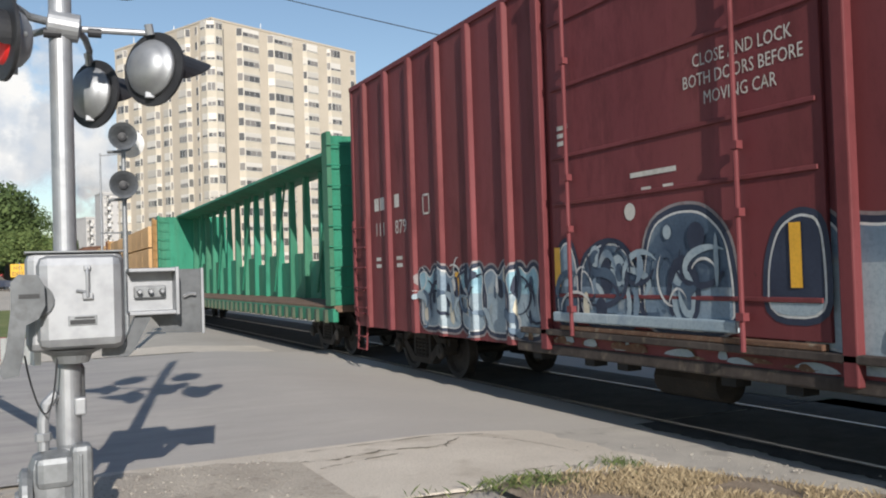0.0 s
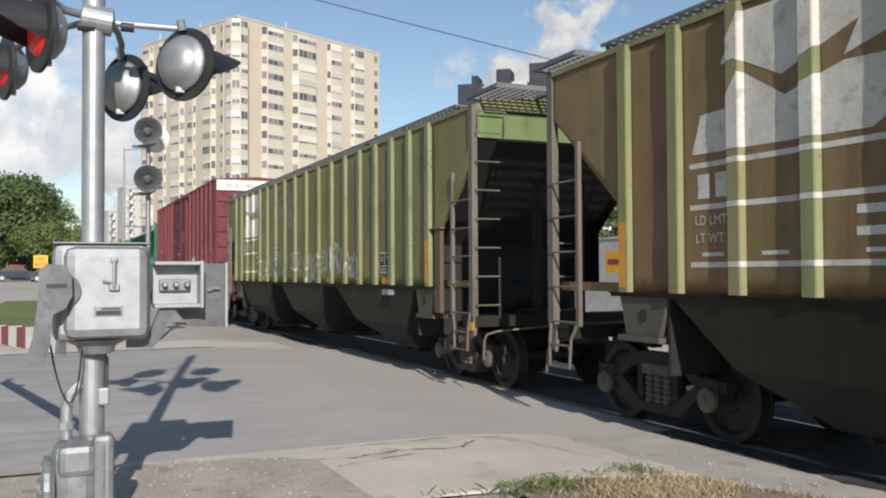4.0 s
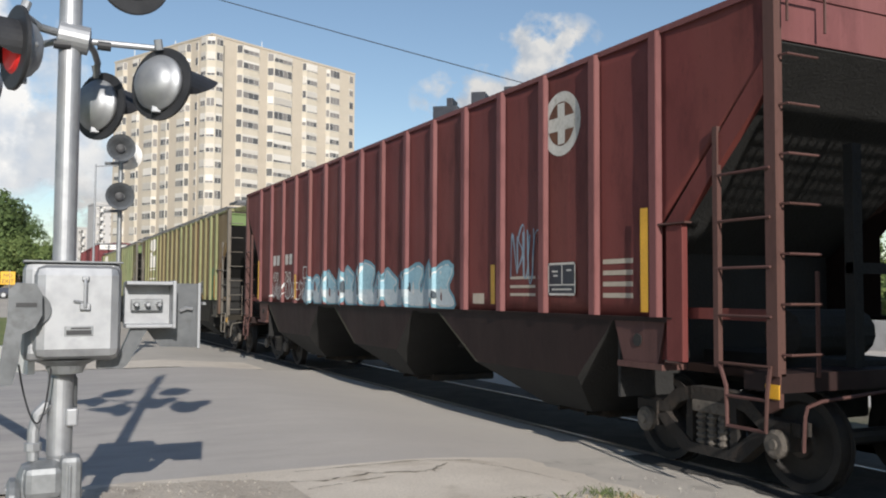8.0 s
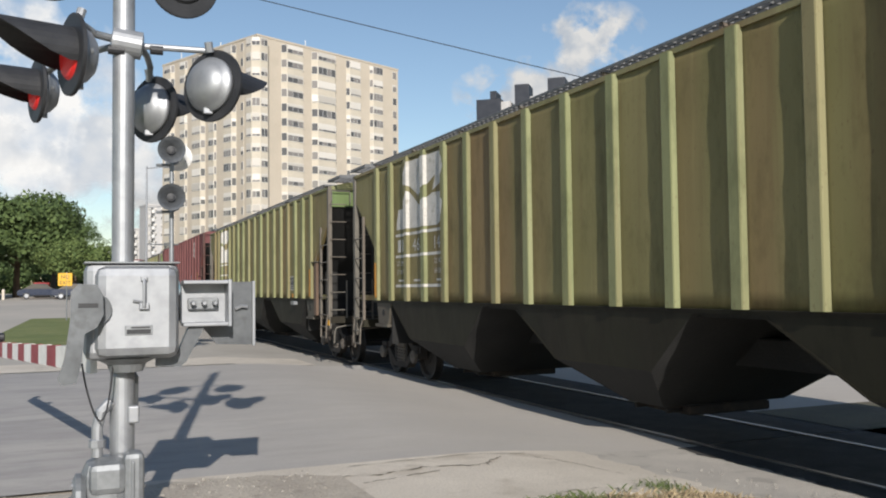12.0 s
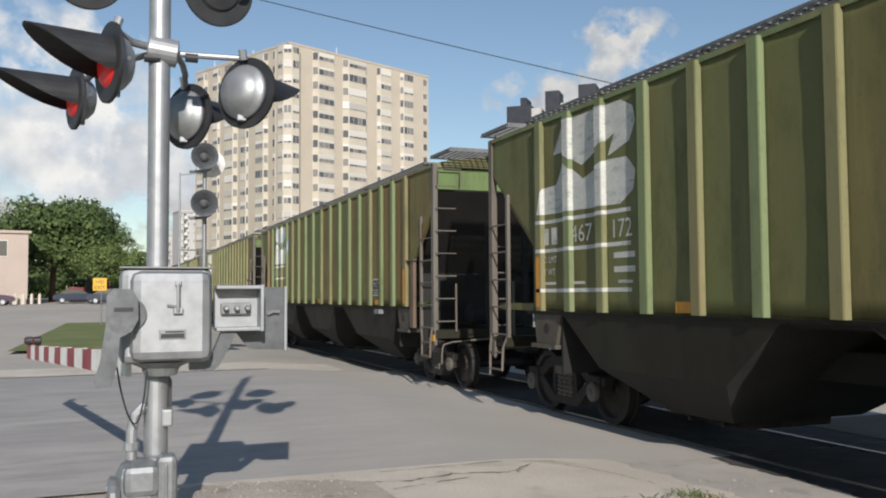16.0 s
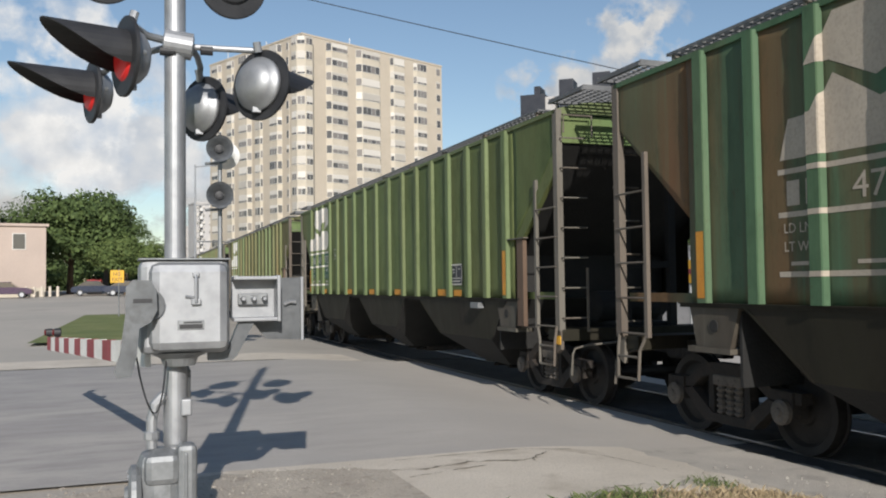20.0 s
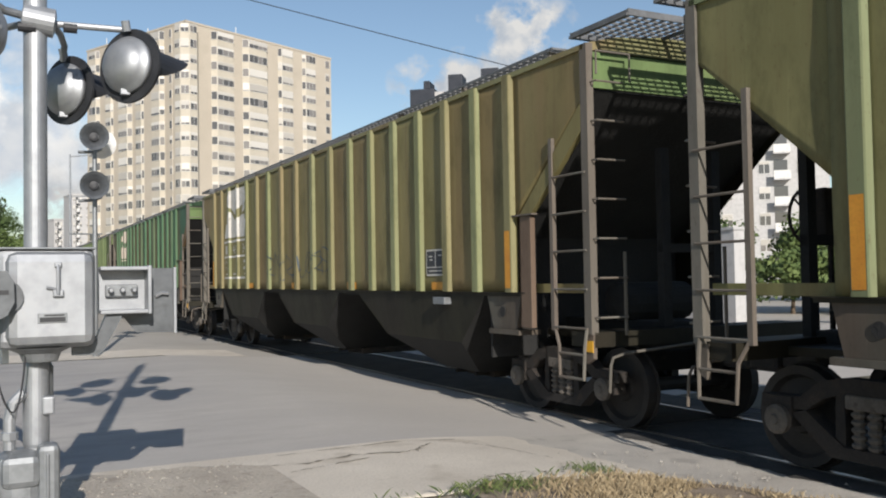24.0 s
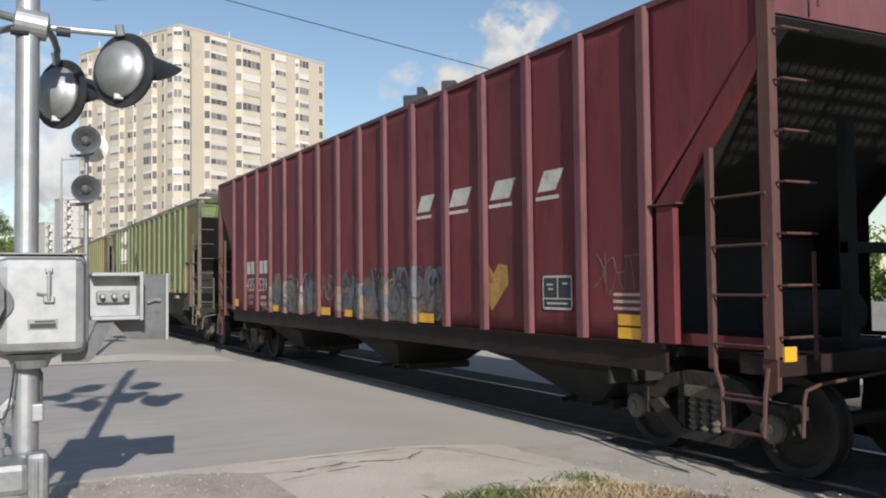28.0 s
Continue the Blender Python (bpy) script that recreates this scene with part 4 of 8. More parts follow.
    part("door_track", box(B(), -HALF - 0.11, -HALF - 0.01, -11.5, -6.6, zt - 0.17, zt - 0.08, 0.01), paint, car)
    part("side_sill", box(B(), -HALF - 0.03, -HALF + 0.1, -13.6, -6.0, 0.74, 0.86, 0.02), rust, car, "grimy side sill with flaking paint")
    for y in (-6.4, -7.5, -8.1, -9.65, -10.4, -11.9, -12.6):
        part("sill_tab", cached("sill_tab", lambda: box(B(), -HALF + 0.02, -HALF + 0.2, -0.09, 0.09, 0.66, 0.75)), SHADE_BLACK, car).location = (0, y, 0)
    part("centre_sill", box(B(), -0.5, 0.5, -length + 0.2, -0.2, 0.7, 1.0, 0.02), UNDER, car)
    part("brake_reservoir", lathe(B(), [(0, 0.05), (0.05, 0.2), (1.0, 0.2), (1.05, 0.05)], (-0.9, -9.0, 0.55), (0, 1, 0), 14), UNDER, car)
    for y0, s in ((-0.12, 1), (-length + 0.12, -1)):
        for k in range(4):
            bm = B()
            z = 0.62 + 0.42 * k
            pipe(bm, [(-HALF - 0.01, y0, z), (-HALF - 0.07, y0, z), (-HALF - 0.07, y0 - s * 0.45, z), (-HALF - 0.01, y0 - s * 0.45, z)], 0.013, 6)
            part("grab_iron", bm, paint, car)
        bm = B()
        pipe(bm, [(-HALF, y0, 0.82), (-HALF - 0.03, y0, 0.38), (-HALF - 0.03, y0 - s * 0.45, 0.38), (-HALF, y0 - s * 0.45, 0.82)], 0.02, 6)
        part("sill_step", bm, paint, car)
    for ya, yb in ((-0.8, -0.17), (-length + 0.17, -length + 0.8)):
        ladder("side_ladder", car, paint, ya, yb, -HALF - 0.07, -HALF - 0.07, 1.0, 2.75, 5)
    for k in range(6):
        bm = B()
        z = 1.05 + 0.21 * k
        pipe(bm, [(-HALF + 0.06, -length, z), (-HALF + 0.06, -length - 0.1, z), (-HALF + 0.5, -length - 0.1, z), (-HALF + 0.5, -length, z)], 0.018, 6)
        part("end_grab", bm, paint, car)
    for z, w0, h in ((4.45, 0.3, 0.05), (4.34, 0.6, 0.035), (4.26, 0.8, 0.035), (3.78, 0.5, 0.035), (3.7, 0.8, 0.035), (3.2, 0.8, 0.03), (3.12, 0.5, 0.03)):
        print_line, left = B(), -0.25 - w0 / 2
        for share in (0.22, 0.12, 0.28, 0.16):
            right = left + w0 * share
            quad(print_line, (left, -length - 0.034, z), (right, -length - 0.034, z), (right, -length - 0.034, z + 0.6 * h), (left, -length - 0.034, z + 0.6 * h))
            left = right + w0 * 0.073
        part("small_print", print_line, MARK_END, car)
    part("brake_platform", box(B(), -0.9, 0.9, -length - 0.35, -length - 0.02, 0.98, 1.04, 0.01), paint, car)
    coupler(car, -0.05, 1)
    coupler(car, -length + 0.05, -1)
    for y in (-1.75, -length + 1.75):
        for w, yy in truck(car, y, TRUCK):
            WHEELSETS.append((w, yy))
    return car, posts


def flat_frame(front, length, paint, label, name):
    car = thing(name, label, "freight car", pose(TRACK_X, front, RAIL_Z), "freight train")
    CARS.append((car, front))
    part("deck", box(B(), -HALF + 0.1, HALF - 0.1, -length, 0, 0.98, 1.12, 0.02), rusty_deck(), car)
    part("side_sill", box(B(), -HALF + 0.06, -HALF + 0.18, -length, 0, 0.78, 1.06, 0.02), paint, car)
    part("centre_sill", box(B(), -0.35, 0.35, -length + 0.3, -0.3, 0.6, 0.97, 0.02), UNDER, car)
    n = round(length / 0.62)
    pocket = surface("grimy_pocket", (0.045, 0.065, 0.045), (0.07, 0.10, 0.065), 0.85, 0, 3, 30, 0.2, spots=(0.09, 0.065, 0.04))
    for k in range(n):
        y = -0.4 - (length - 0.8) * k / (n - 1)
        part("stake_pocket", cached("stake_pocket", lambda: box(B(), -0.06, 0.06, -0.07, 0.07, -0.14, 0.14, 0.02)), pocket, car).location = (-HALF + 0.05, y, 0.9)
    coupler(car, -0.05, 1)
    coupler(car, -length + 0.05, -1)
    for y in (-1.9, -length + 1.9):
        for w, yy in truck(car, y, TRUCK):
            WHEELSETS.append((w, yy))
    return car


def rusty_deck():
    return surface("rusty_deck", (0.12, 0.075, 0.05), (0.19, 0.12, 0.08), 0.9, 0, 2, 30, 0.4)


def centrebeam(front, length, paint, label, load=None):
    car = flat_frame(front, length, paint, label, "centrebeam_flatcar")
    for y0, y1 in ((-0.35, 0.0), (-length, -length + 0.35)):
        b = part("bulkhead", box(B(), -HALF + 0.06, HALF - 0.06, y0 + 0.1, y1 - 0.1, 1.12, 4.65, 0.01), paint, car)
        part("flange", box(B(), -HALF + 0.02, -HALF + 0.12, y0, y1, 1.12, 4.72, 0.01), paint, b)
        for k in range(8):
            part("rung", rod(B(), (-HALF, y0 - 0.05, 1.5 + k * 0.42), (-HALF + 0.5, y0 - 0.05, 1.5 + k * 0.42), 0.013, 6), paint, b)
    bm = B()
    prism(bm, [(-0.75, 4.62), (-0.7, 4.72), (0.7, 4.72), (0.75, 4.62), (0.2, 4.52), (-0.2, 4.52)], "y", -length + 0.3, -0.3)
    part("top_chord", bm, paint, car)
    n = 17
    for k in range(n):
        y = -0.9 - (length - 1.8) * k / (n - 1)
        bm = B()
        prism(bm, [(-0.13, 1.12), (0.13, 1.12), (0.07, 4.6), (-0.07, 4.6)], "y", y - 0.10, y + 0.10)
        part("column", bm, paint, car)
        if k % 3 == 1 and k + 1 < n:
            y2 = -0.9 - (length - 1.8) * (k + 1) / (n - 1)
            part("diagonal_brace", rod(B(), (-0.2, y, 1.3), (-0.2, y2, 4.5), 0.035, 6), paint, car)
    for k in range(n - 1):
        y = -0.9 - (length - 1.8) * (k + 0.5) / (n - 1)
        part("lower_panel", box(B(), -0.03, 0.03, y - 0.45, y + 0.45, 1.12, 2.15 + 0.25 * (k % 2), 0.01), paint, car)
    if load:
        wood, k = load, 0
        for y in [-0.5 - 2.62 * i for i in range(int((length - 1.0) / 2.62))]:
            for x0, x1 in ((-1.42, -0.45), (0.45, 1.42)):
                for z in (1.16, 2.3, 3.44):
                    s = part("lumber_pack", cached("lumber_pack", lambda: pack_mesh()), wood, car)
                    s.location = ((x0 + x1) / 2, y - 1.28, z)
    return car


def pack_mesh():
    bm = B()
    for i in range(5):
        for j in range(9):
            d = 0.012 * ((i * 7 + j * 3) % 5)
            box(bm, -0.48 + i * 0.193, -0.48 + i * 0.193 + 0.185, -1.25 - d, 1.25 + d, j * 0.118, j * 0.118 + 0.108)
    return bm


box_car, box_posts = boxcar(15.72, 17.75, BOXRED, "maroon boxcar with a plug door and graffiti below")
TEAL = car_paint("sea_green_enamel", (0.02, 0.19, 0.115), (0.03, 0.23, 0.14), (0.10, 0.09, 0.05), 0.3, 71.0)
LUMBER = surface("lumber", (0.45, 0.27, 0.12), (0.55, 0.35, 0.17), 0.8, 0, 1.5, 30, 0.3, stretch=(1, 0.1, 1), random_tint=0.4)
TAN = car_paint("tan_enamel", (0.30, 0.17, 0.06), (0.36, 0.21, 0.08), (0.2, 0.1, 0.05), 0.4, 73.0)
BROWN = car_paint("brown_enamel", (0.11, 0.05, 0.03), (0.14, 0.065, 0.04), (0.1, 0.05, 0.03), 0.4, 75.0)
centrebeam(42.5, 25.2, TEAL, "empty sea-green centrebeam flatcar with tall bulkheads")
centrebeam(68.4, 24.4, TAN, "centrebeam flatcar stacked with pale lumber bundles", LUMBER)
centrebeam(94.2, 24.4, BROWN, "brown centrebeam flatcar stacked with lumber bundles", LUMBER)
boxcar(113.8, 17.75, BROWN, "brown boxcar far ahead in the train")

# lettering, emblems, reflectors and graffiti on the cars
MARK = surface("faded_white_lettering", (0.48, 0.46, 0.42), (0.58, 0.56, 0.52), 0.75, 0, 3.0, 30, 0.0, spots=(0.30, 0.28, 0.22))
MARK_TAN = surface("faded_tan_lettering", (0.40, 0.345, 0.28), (0.46, 0.40, 0.325), 0.75, 0, 3.0, 30, 0.0)
MARK_WORN = surface("worn_through_lettering", (0.46, 0.46, 0.43), (0.56, 0.56, 0.52), 0.75, 0, 3.0, 30, 0.0, stretch=(1, 0.5, 1.6), spots=(0.16, 0.24, 0.20))
ORANGE = surface("orange_reflector", (0.55, 0.22, 0.02), (0.65, 0.30, 0.03), 0.6, 0, 5, 40, 0.0)
PLATE_BLACK = surface("data_plate_black", (0.02, 0.022, 0.03), (0.035, 0.036, 0.045), 0.6, 0, 5, 40, 0.0)
UPPER = [(-3.35, 4.12), (-4.75, 4.12), (-5.0, 4.0), (-5.06, 3.82), (-4.92, 3.60), (-4.45, 3.48), (-4.6, 3.74), (-3.8, 3.46), (-3.3, 3.70), (-3.06, 3.70)]
LOWER = [(-2.66, 2.90), (-2.78, 3.27), (-3.12, 3.28), (-3.34, 3.58), (-3.84, 3.28), (-4.45, 3.44), (-4.85, 3.42), (-5.04, 3.24), (-4.98, 3.02), (-4.7, 2.87)]


UPPER, LOWER = [[(a * 0.972, b) for a, b in p] for p in (UPPER, LOWER)]


def bar(y0, y1, z0, z1):
    return [(y0, z0), (y1, z0), (y1, z1), (y0, z1)]


def hopper_marks(i, number, mark, reflect, weights=("", "")):
    car, ribs, zs, zt = BUILT[i]
    x, d, w = -HALF, RIB_D, 0.20
    painted("emblem", [UPPER], ribs, car, mark, x, d, w, "two-part white railway emblem")
    painted("emblem", [LOWER], ribs, car, mark, x, d, w, "two-part white railway emblem")
    for z in (2.79, 2.39, 1.84):
        painted("stripe", [bar(-4.78, -2.55, z - 0.025, z + 0.025)], ribs, car, mark, x, d, w)
    for y in (-2.82, -3.06):
        painted("initial", [bar(y, y + 0.16, 2.47, 2.70)], [], car, mark, x, d, w)
    a, b = (number.split() + ["", ""])[:2]
    if a:
        side_text(a, 0.32, -3.42, 2.47, car, mark, x - 0.004, squeeze=1.15)
    if b:
        side_text(b, 0.32, -4.36, 2.47, car, mark, x - 0.004, squeeze=1.0)
    side_text("LD LMT", 0.13, -2.62, 2.22, car, mark, x - 0.004)
    side_text("LT WT", 0.13, -2.62, 2.05, car, mark, x - 0.004)
    for z, figures in zip((2.22, 2.05), weights):
        if figures:
            side_text(figures, 0.13, -4.40, z, car, mark, x - 0.004)
        else:
            painted("weight_figure", [bar(-4.86, -4.42, z, z + 0.07)], [], car, mark, x, d, w)
    for y in (-3.0, -3.75, -4.8):
        painted("small_print", [bar(y, y + 0.3, 1.92, 1.955)], [], car, mark, x, d, w)
    off = MARK_SHIFT.get(car.name)
    at = -14.74 if off is None else (-14.4 - off) / 1.03
    off = off or 0.0
    data_plate(car, at, 1.97)
    for y in reflect:
        painted("reflector", [bar(y - 0.28, y + 0.16, zs + 0.02, zs + 0.14)], [], car, ORANGE, x, d, w, "orange reflective strip")
    painted("reflector", [bar((ribs[0] - off) / 1.03 - 0.06, (ribs[0] - off) / 1.03 + 0.06, zs + 0.05, zs + 0.75)], [], car, ORANGE, x - d, d, w, "orange reflective strip")
    painted("reflector", [bar((ribs[-1] - off) / 1.03 - 0.06, (ribs[-1] - off) / 1.03 + 0.06, zs + 0.05, zs + 0.75)], [], car, ORANGE, x - d, d, w, "orange reflective strip")
    painted("reflector", [bar(at - 0.21, at + 0.14, zs + 0.02, zs + 0.13)], [], car, ORANGE, x, d, w, "orange reflective strip")
    door_box(car)


def data_plate(car, y, z):
    y = y * MARK_SCALE.get(car.name, 1.0) + MARK_SHIFT.get(car.name, 0.0)
    p = part("data_plate", box(B(), -HALF - 0.006, -HALF - 0.001, y - 0.27, y + 0.27, z - 0.18, z + 0.18), PLATE_BLACK, car, "black data panel with a white frame")
    bm = B()
    for y0, y1, z0, z1 in ((-0.28, 0.28, 0.165, 0.19), (-0.28, 0.28, -0.19, -0.165), (-0.28, -0.26, -0.19, 0.19), (0.26, 0.28, -0.19, 0.19), (-0.02, 0.0, -0.06, 0.17), (-0.26, 0.26, -0.075, -0.06),
                           (0.08, 0.2, 0.08, 0.10), (0.08, 0.17, 0.03, 0.05), (-0.2, -0.1, 0.09, 0.11), (-0.2, 0.2, -0.13, -0.11)):
        quad(bm, (-HALF - 0.009, y + y0, z + z0), (-HALF - 0.009, y + y1, z + z0), (-HALF - 0.009, y + y1, z + z1), (-HALF - 0.009, y + y0, z + z1))
    part("panel_frame", bm, MARK, p)


def door_box(car):
    part("jacking_pad", cached("jacking_pad", lambda: box(B(), -HALF - 0.09, -HALF + 0.05, -15.6, -15.25, 1.38, 1.48, 0.01)), GALV_DULL, car)


HOOKS = ([(0, 0), (0.4, 1), (0.6, 1), (0.95, 0), (0.75, 0.45), (0.2, 0.4)], [(0, 0), (0.05, 1), (0.75, 0.85), (0.1, 0.5), (0.9, 0)], [(1, 0.9), (0.3, 1), (0.15, 0.65), (0.8, 0.35), (0.6, 0), (0, 0.1)],
          [(0, 1), (0.05, 0.1), (0.6, 0), (0.85, 0.95)], [(0.5, 1), (0.05, 0.6), (0.3, 0), (0.9, 0.3), (0.75, 0.9), (0.4, 1)], [(0, 0), (0.1, 1), (0.75, 0.05), (0.9, 1)], [(-0.1, 0.95), (1, 1), (0.5, 0.95), (0.45, 0)], [(0.1, 1), (0.05, 0), (0.05, 0.5), (0.8, 1), (0.1, 0.5), (0.9, 0)])


def strokes(name, car, centre, width, height, n, mat, seed, r=0.035, x=-HALF - 0.006):
    """Sprayed tags: quick letter-like zigzags and hooks of paint, one ribbon each, that spell nothing."""
    rnd = random.Random(seed)
    ribs, d, w = POSTS.get(car.name, ([], 0, 0))
    sc = MARK_SCALE.get(car.name, 1.0)
    centre, width = (centre[0] * sc + MARK_SHIFT.get(car.name, 0.0), centre[1]), width * sc
    for k in range(n):
        cy, cz, cell = centre[0] - (k / max(1, n - 1) - 0.5) * width, centre[1] + rnd.uniform(-0.06, 0.06) * height, width / max(1, n) * 1.05
        flip = rnd.choice((-1, 1))
        pts = [(cy + cell * (1.7 * u - 0.85) + rnd.uniform(-0.22, 0.22) * cell, cz + flip * height * (v - 0.5 + rnd.uniform(-0.14, 0.14))) for u, v in HOOKS[rnd.randrange(len(HOOKS))]]
        line = []
        for i in range(len(pts) - 1):
            p0, p1, p2, p3 = pts[max(i - 1, 0)], pts[i], pts[i + 1], pts[min(i + 2, len(pts) - 1)]
            for j in range(6):
                t = j / 6
                line.append(tuple(0.5 * (2 * p1[q] + (p2[q] - p0[q]) * t + (2 * p0[q] - 5 * p1[q] + 4 * p2[q] - p3[q]) * t * t + (3 * p1[q] - p0[q] - 3 * p2[q] + p3[q]) * t ** 3) for q in (0, 1)))
        line.append(pts[-1])
        bm = B()
        prev = None
        for i, p in enumerate(line):
            q = line[min(i + 1, len(line) - 1)] if i + 1 < len(line) else line[i - 1]
            dy, dz = q[0] - p[0], q[1] - p[1]
            s = 1 if i + 1 < len(line) else -1
            ln = math.hypot(dy, dz) or 1.0
            ww = r * (0.30 + 0.12 * math.sin(i * 0.7 + k))
            ny, nz = -dz / ln * ww * s, dy / ln * ww * s
            cur = [bm.verts.new((x - 0.0003 * k - 0.00003 * i - proud(p[0] + e * ny, ribs, d, w) + dent(car.name, ribs, p[0] + e * ny, p[1] + e * nz), p[0] + e * ny, p[1] + e * nz)) for e in (1, -1)]
            if prev:
                bm.faces.new((prev[0], cur[0], cur[1], prev[1]))
            prev = cur
        part(name, bm, mat, car, "loose sprayed graffiti line")


def spray(name, car, centre, width, height, n, dim, bright, seed, r=0.04, x=-HALF - 0.004):
    """The same loose lines twice: a wide dim overspray and a narrow bright core."""
    strokes(name, car, centre, width, height, n, dim, seed, r * 2.0, x)
    strokes(name, car, centre, width, height, n, bright, seed, r, x - 0.0025)


TEAL_BRIGHT = surface("repaint_bright_green", (0.02, 0.16, 0.06), (0.03, 0.20, 0.08), 0.6, 0, 3, 30, 0.0)
TEAL_DARK = surface("repaint_green", (0.012, 0.075, 0.05), (0.018, 0.09, 0.06), 0.6, 0, 3, 30, 0.0)
SPRAY_WHITE = surface("spray_white", (0.50, 0.50, 0.49), (0.60, 0.60, 0.58), 0.7, 0, 5, 30, 0.0, spots=(0.33, 0.32, 0.26))
SPRAY_BLUE = surface("spray_pale_blue", (0.22, 0.38, 0.46), (0.32, 0.50, 0.56), 0.7, 0, 1.6, 30, 0.0, spots=(0.12, 0.25, 0.34))
SPRAY_SLATE = surface("spray_slate", (0.10, 0.15, 0.21), (0.24, 0.31, 0.37), 0.7, 0, 1.2, 30, 0.0, spots=(0.38, 0.40, 0.38))
TAG_WHITE = surface("faded_tag_white", (0.33, 0.34, 0.30), (0.45, 0.46, 0.42), 0.75, 0, 4, 30, 0.0, spots=(0.20, 0.20, 0.14))
TAG_NAVY = surface("faded_tag_navy", (0.045, 0.06, 0.075), (0.075, 0.095, 0.11), 0.75, 0, 4, 30, 0.0)
TAG_PALE = surface("faded_tag_pale_blue", (0.27, 0.31, 0.30), (0.38, 0.42, 0.41), 0.75, 0, 4, 30, 0.0, spots=(0.18, 0.20, 0.15))
TAG_DUSK = surface("faded_tag_dusty_blue", (0.20, 0.235, 0.22), (0.28, 0.315, 0.30), 0.75, 0, 6, 30, 0.0, spots=(0.16, 0.17, 0.10))
TAG_FOG = surface("faded_overspray", (0.165, 0.168, 0.088), (0.195, 0.20, 0.115), 0.8, 0, 4, 30, 0.0, spots=(0.16, 0.153, 0.065))
SPRAY_DEEP = surface("spray_deep_blue", (0.035, 0.06, 0.10), (0.075, 0.115, 0.165), 0.7, 0, 1.4, 30, 0.0, spots=(0.18, 0.23, 0.27))
SPRAY_NAVY = surface("spray_navy", (0.015, 0.022, 0.045), (0.03, 0.04, 0.07), 0.7, 0, 2, 30, 0.0)
SPRAY_DIM = surface("spray_dull_grey", (0.10, 0.10, 0.085), (0.17, 0.165, 0.14), 0.7, 0, 2.5, 30, 0.0, spots=(0.05, 0.05, 0.05))
SPRAY_GREY = surface("spray_grey", (0.20, 0.20, 0.19), (0.34, 0.33, 0.30), 0.7, 0, 3, 30, 0.0, spots=(0.08, 0.08, 0.08))
SPRAY_BLACK = surface("spray_black", (0.012, 0.013, 0.014), (0.02, 0.021, 0.022), 0.7, 0, 3, 30, 0.0)
CREAM = surface("spray_cream", (0.52, 0.47, 0.36), (0.60, 0.55, 0.44), 0.7, 0, 3, 30, 0.0)
SPRAY_GOLD = surface("spray_gold", (0.32, 0.16, 0.04), (0.42, 0.24, 0.07), 0.7, 0, 3, 30, 0.0, spots=(0.16, 0.06, 0.03))

hopper_marks(0, "46 18", MARK, (-5.25, -11.3))
hopper_marks(1, "", MARK, (-6.0, -11.3))
hopper_marks(3, "46 144", MARK, ())
hopper_marks(4, "468 149", MARK, (), ("221900", "64100"))
hopper_marks(5, "467 362", MARK, (-9.3,), ("221100", "64900"))
strokes("graffiti", BUILT[5][0], (-4.0, 3.4), 1.6, 1.2, 7, SPRAY_BLUE, 132, 0.05)
hopper_marks(6, "467 172", MARK_WORN, (-5.75, -9.1, -12.0))
hopper_marks(7, "468 975", MARK, (-4.3, -7.2, -9.3, -11.35, -14.1), ("198800", "64200"))
for y0, y1, z0, z1 in ((-3.02, -2.58, 2.05, 2.78), (-3.98, -3.32, 2.41, 2.78), (-4.92, -4.28, 2.02, 2.78)):
    painted("repaint_patch", [bar(y1, y0, z0, z1)], [], BUILT[7][0], TEAL_DARK, -HALF + 0.0015, RIB_D, 0.2, "fresh dark green repaint patch")
hopper_marks(8, "47 84", MARK_TAN, (-5.1, -8.0, -11.3))
hopper_marks(9, "467 343", MARK, (-5.0, -8.4, -11.5))
hopper_marks(10, "46 51", MARK, (-3.4, -6.0, -9.05, -11.6))
for y in (-5.2, -7.6, -10.4, -12.5):
    painted("repaint_patch", [bar(y - 0.3, y, 1.58, 1.72)], [], BUILT[1][0], TEAL_BRIGHT, -HALF, RIB_D, 0.2, "bright green repaint patch")
painted("repaint_patch", [bar(-16.55, -16.4, 1.58, 2.55)], [], BUILT[1][0], TEAL_BRIGHT, -HALF - RIB_D, RIB_D, 0.2, "bright green repaint patch")
# first hopper: rows of white tags, a blue one higher up
H = BUILT[0][0]
for k, (y, wd) in enumerate(((-5.5, 0.9), (-7.0, 1.3), (-8.6, 0.7), (-9.9, 0.7), (-10.9, 0.7), (-11.9, 0.6), (-13.0, 0.7))):
    h = 0.42 + 0.1 * (k % 2)
    if k == 1:
        strokes("graffiti", H, (y + 0.1, 1.9), wd * 0.8, h * 0.9, 5, TAG_NAVY, 200 + k, 0.05, -HALF - 0.005)
    spray("graffiti", H, (y, 1.92 + 0.08 * (k % 3)), wd, h, 6, TAG_FOG, TAG_PALE if k == 1 else SPRAY_WHITE, 100 + k, 0.036, -HALF - 0.004)
strokes("graffiti", H, (-7.05, 2.38), 0.5, 0.16, 2, TAG_PALE, 166, 0.03, -HALF - 0.012)
for y, z, wd, h, n, seed in ((-6.95, 3.5, 0.45, 0.5, 3, 120), (-7.35, 3.35, 0.4, 0.35, 3, 161), (-8.0, 3.5, 0.6, 0.5, 3, 162), (-8.1, 3.12, 0.35, 0.3, 3, 163)):
    spray("graffiti", H, (y, z), wd, h, n, TAG_FOG, TAG_DUSK, seed, 0.042)
strokes("graffiti", H, (-16.6, 3.6), 0.6, 0.3, 5, SPRAY_DIM, 121, 0.016)
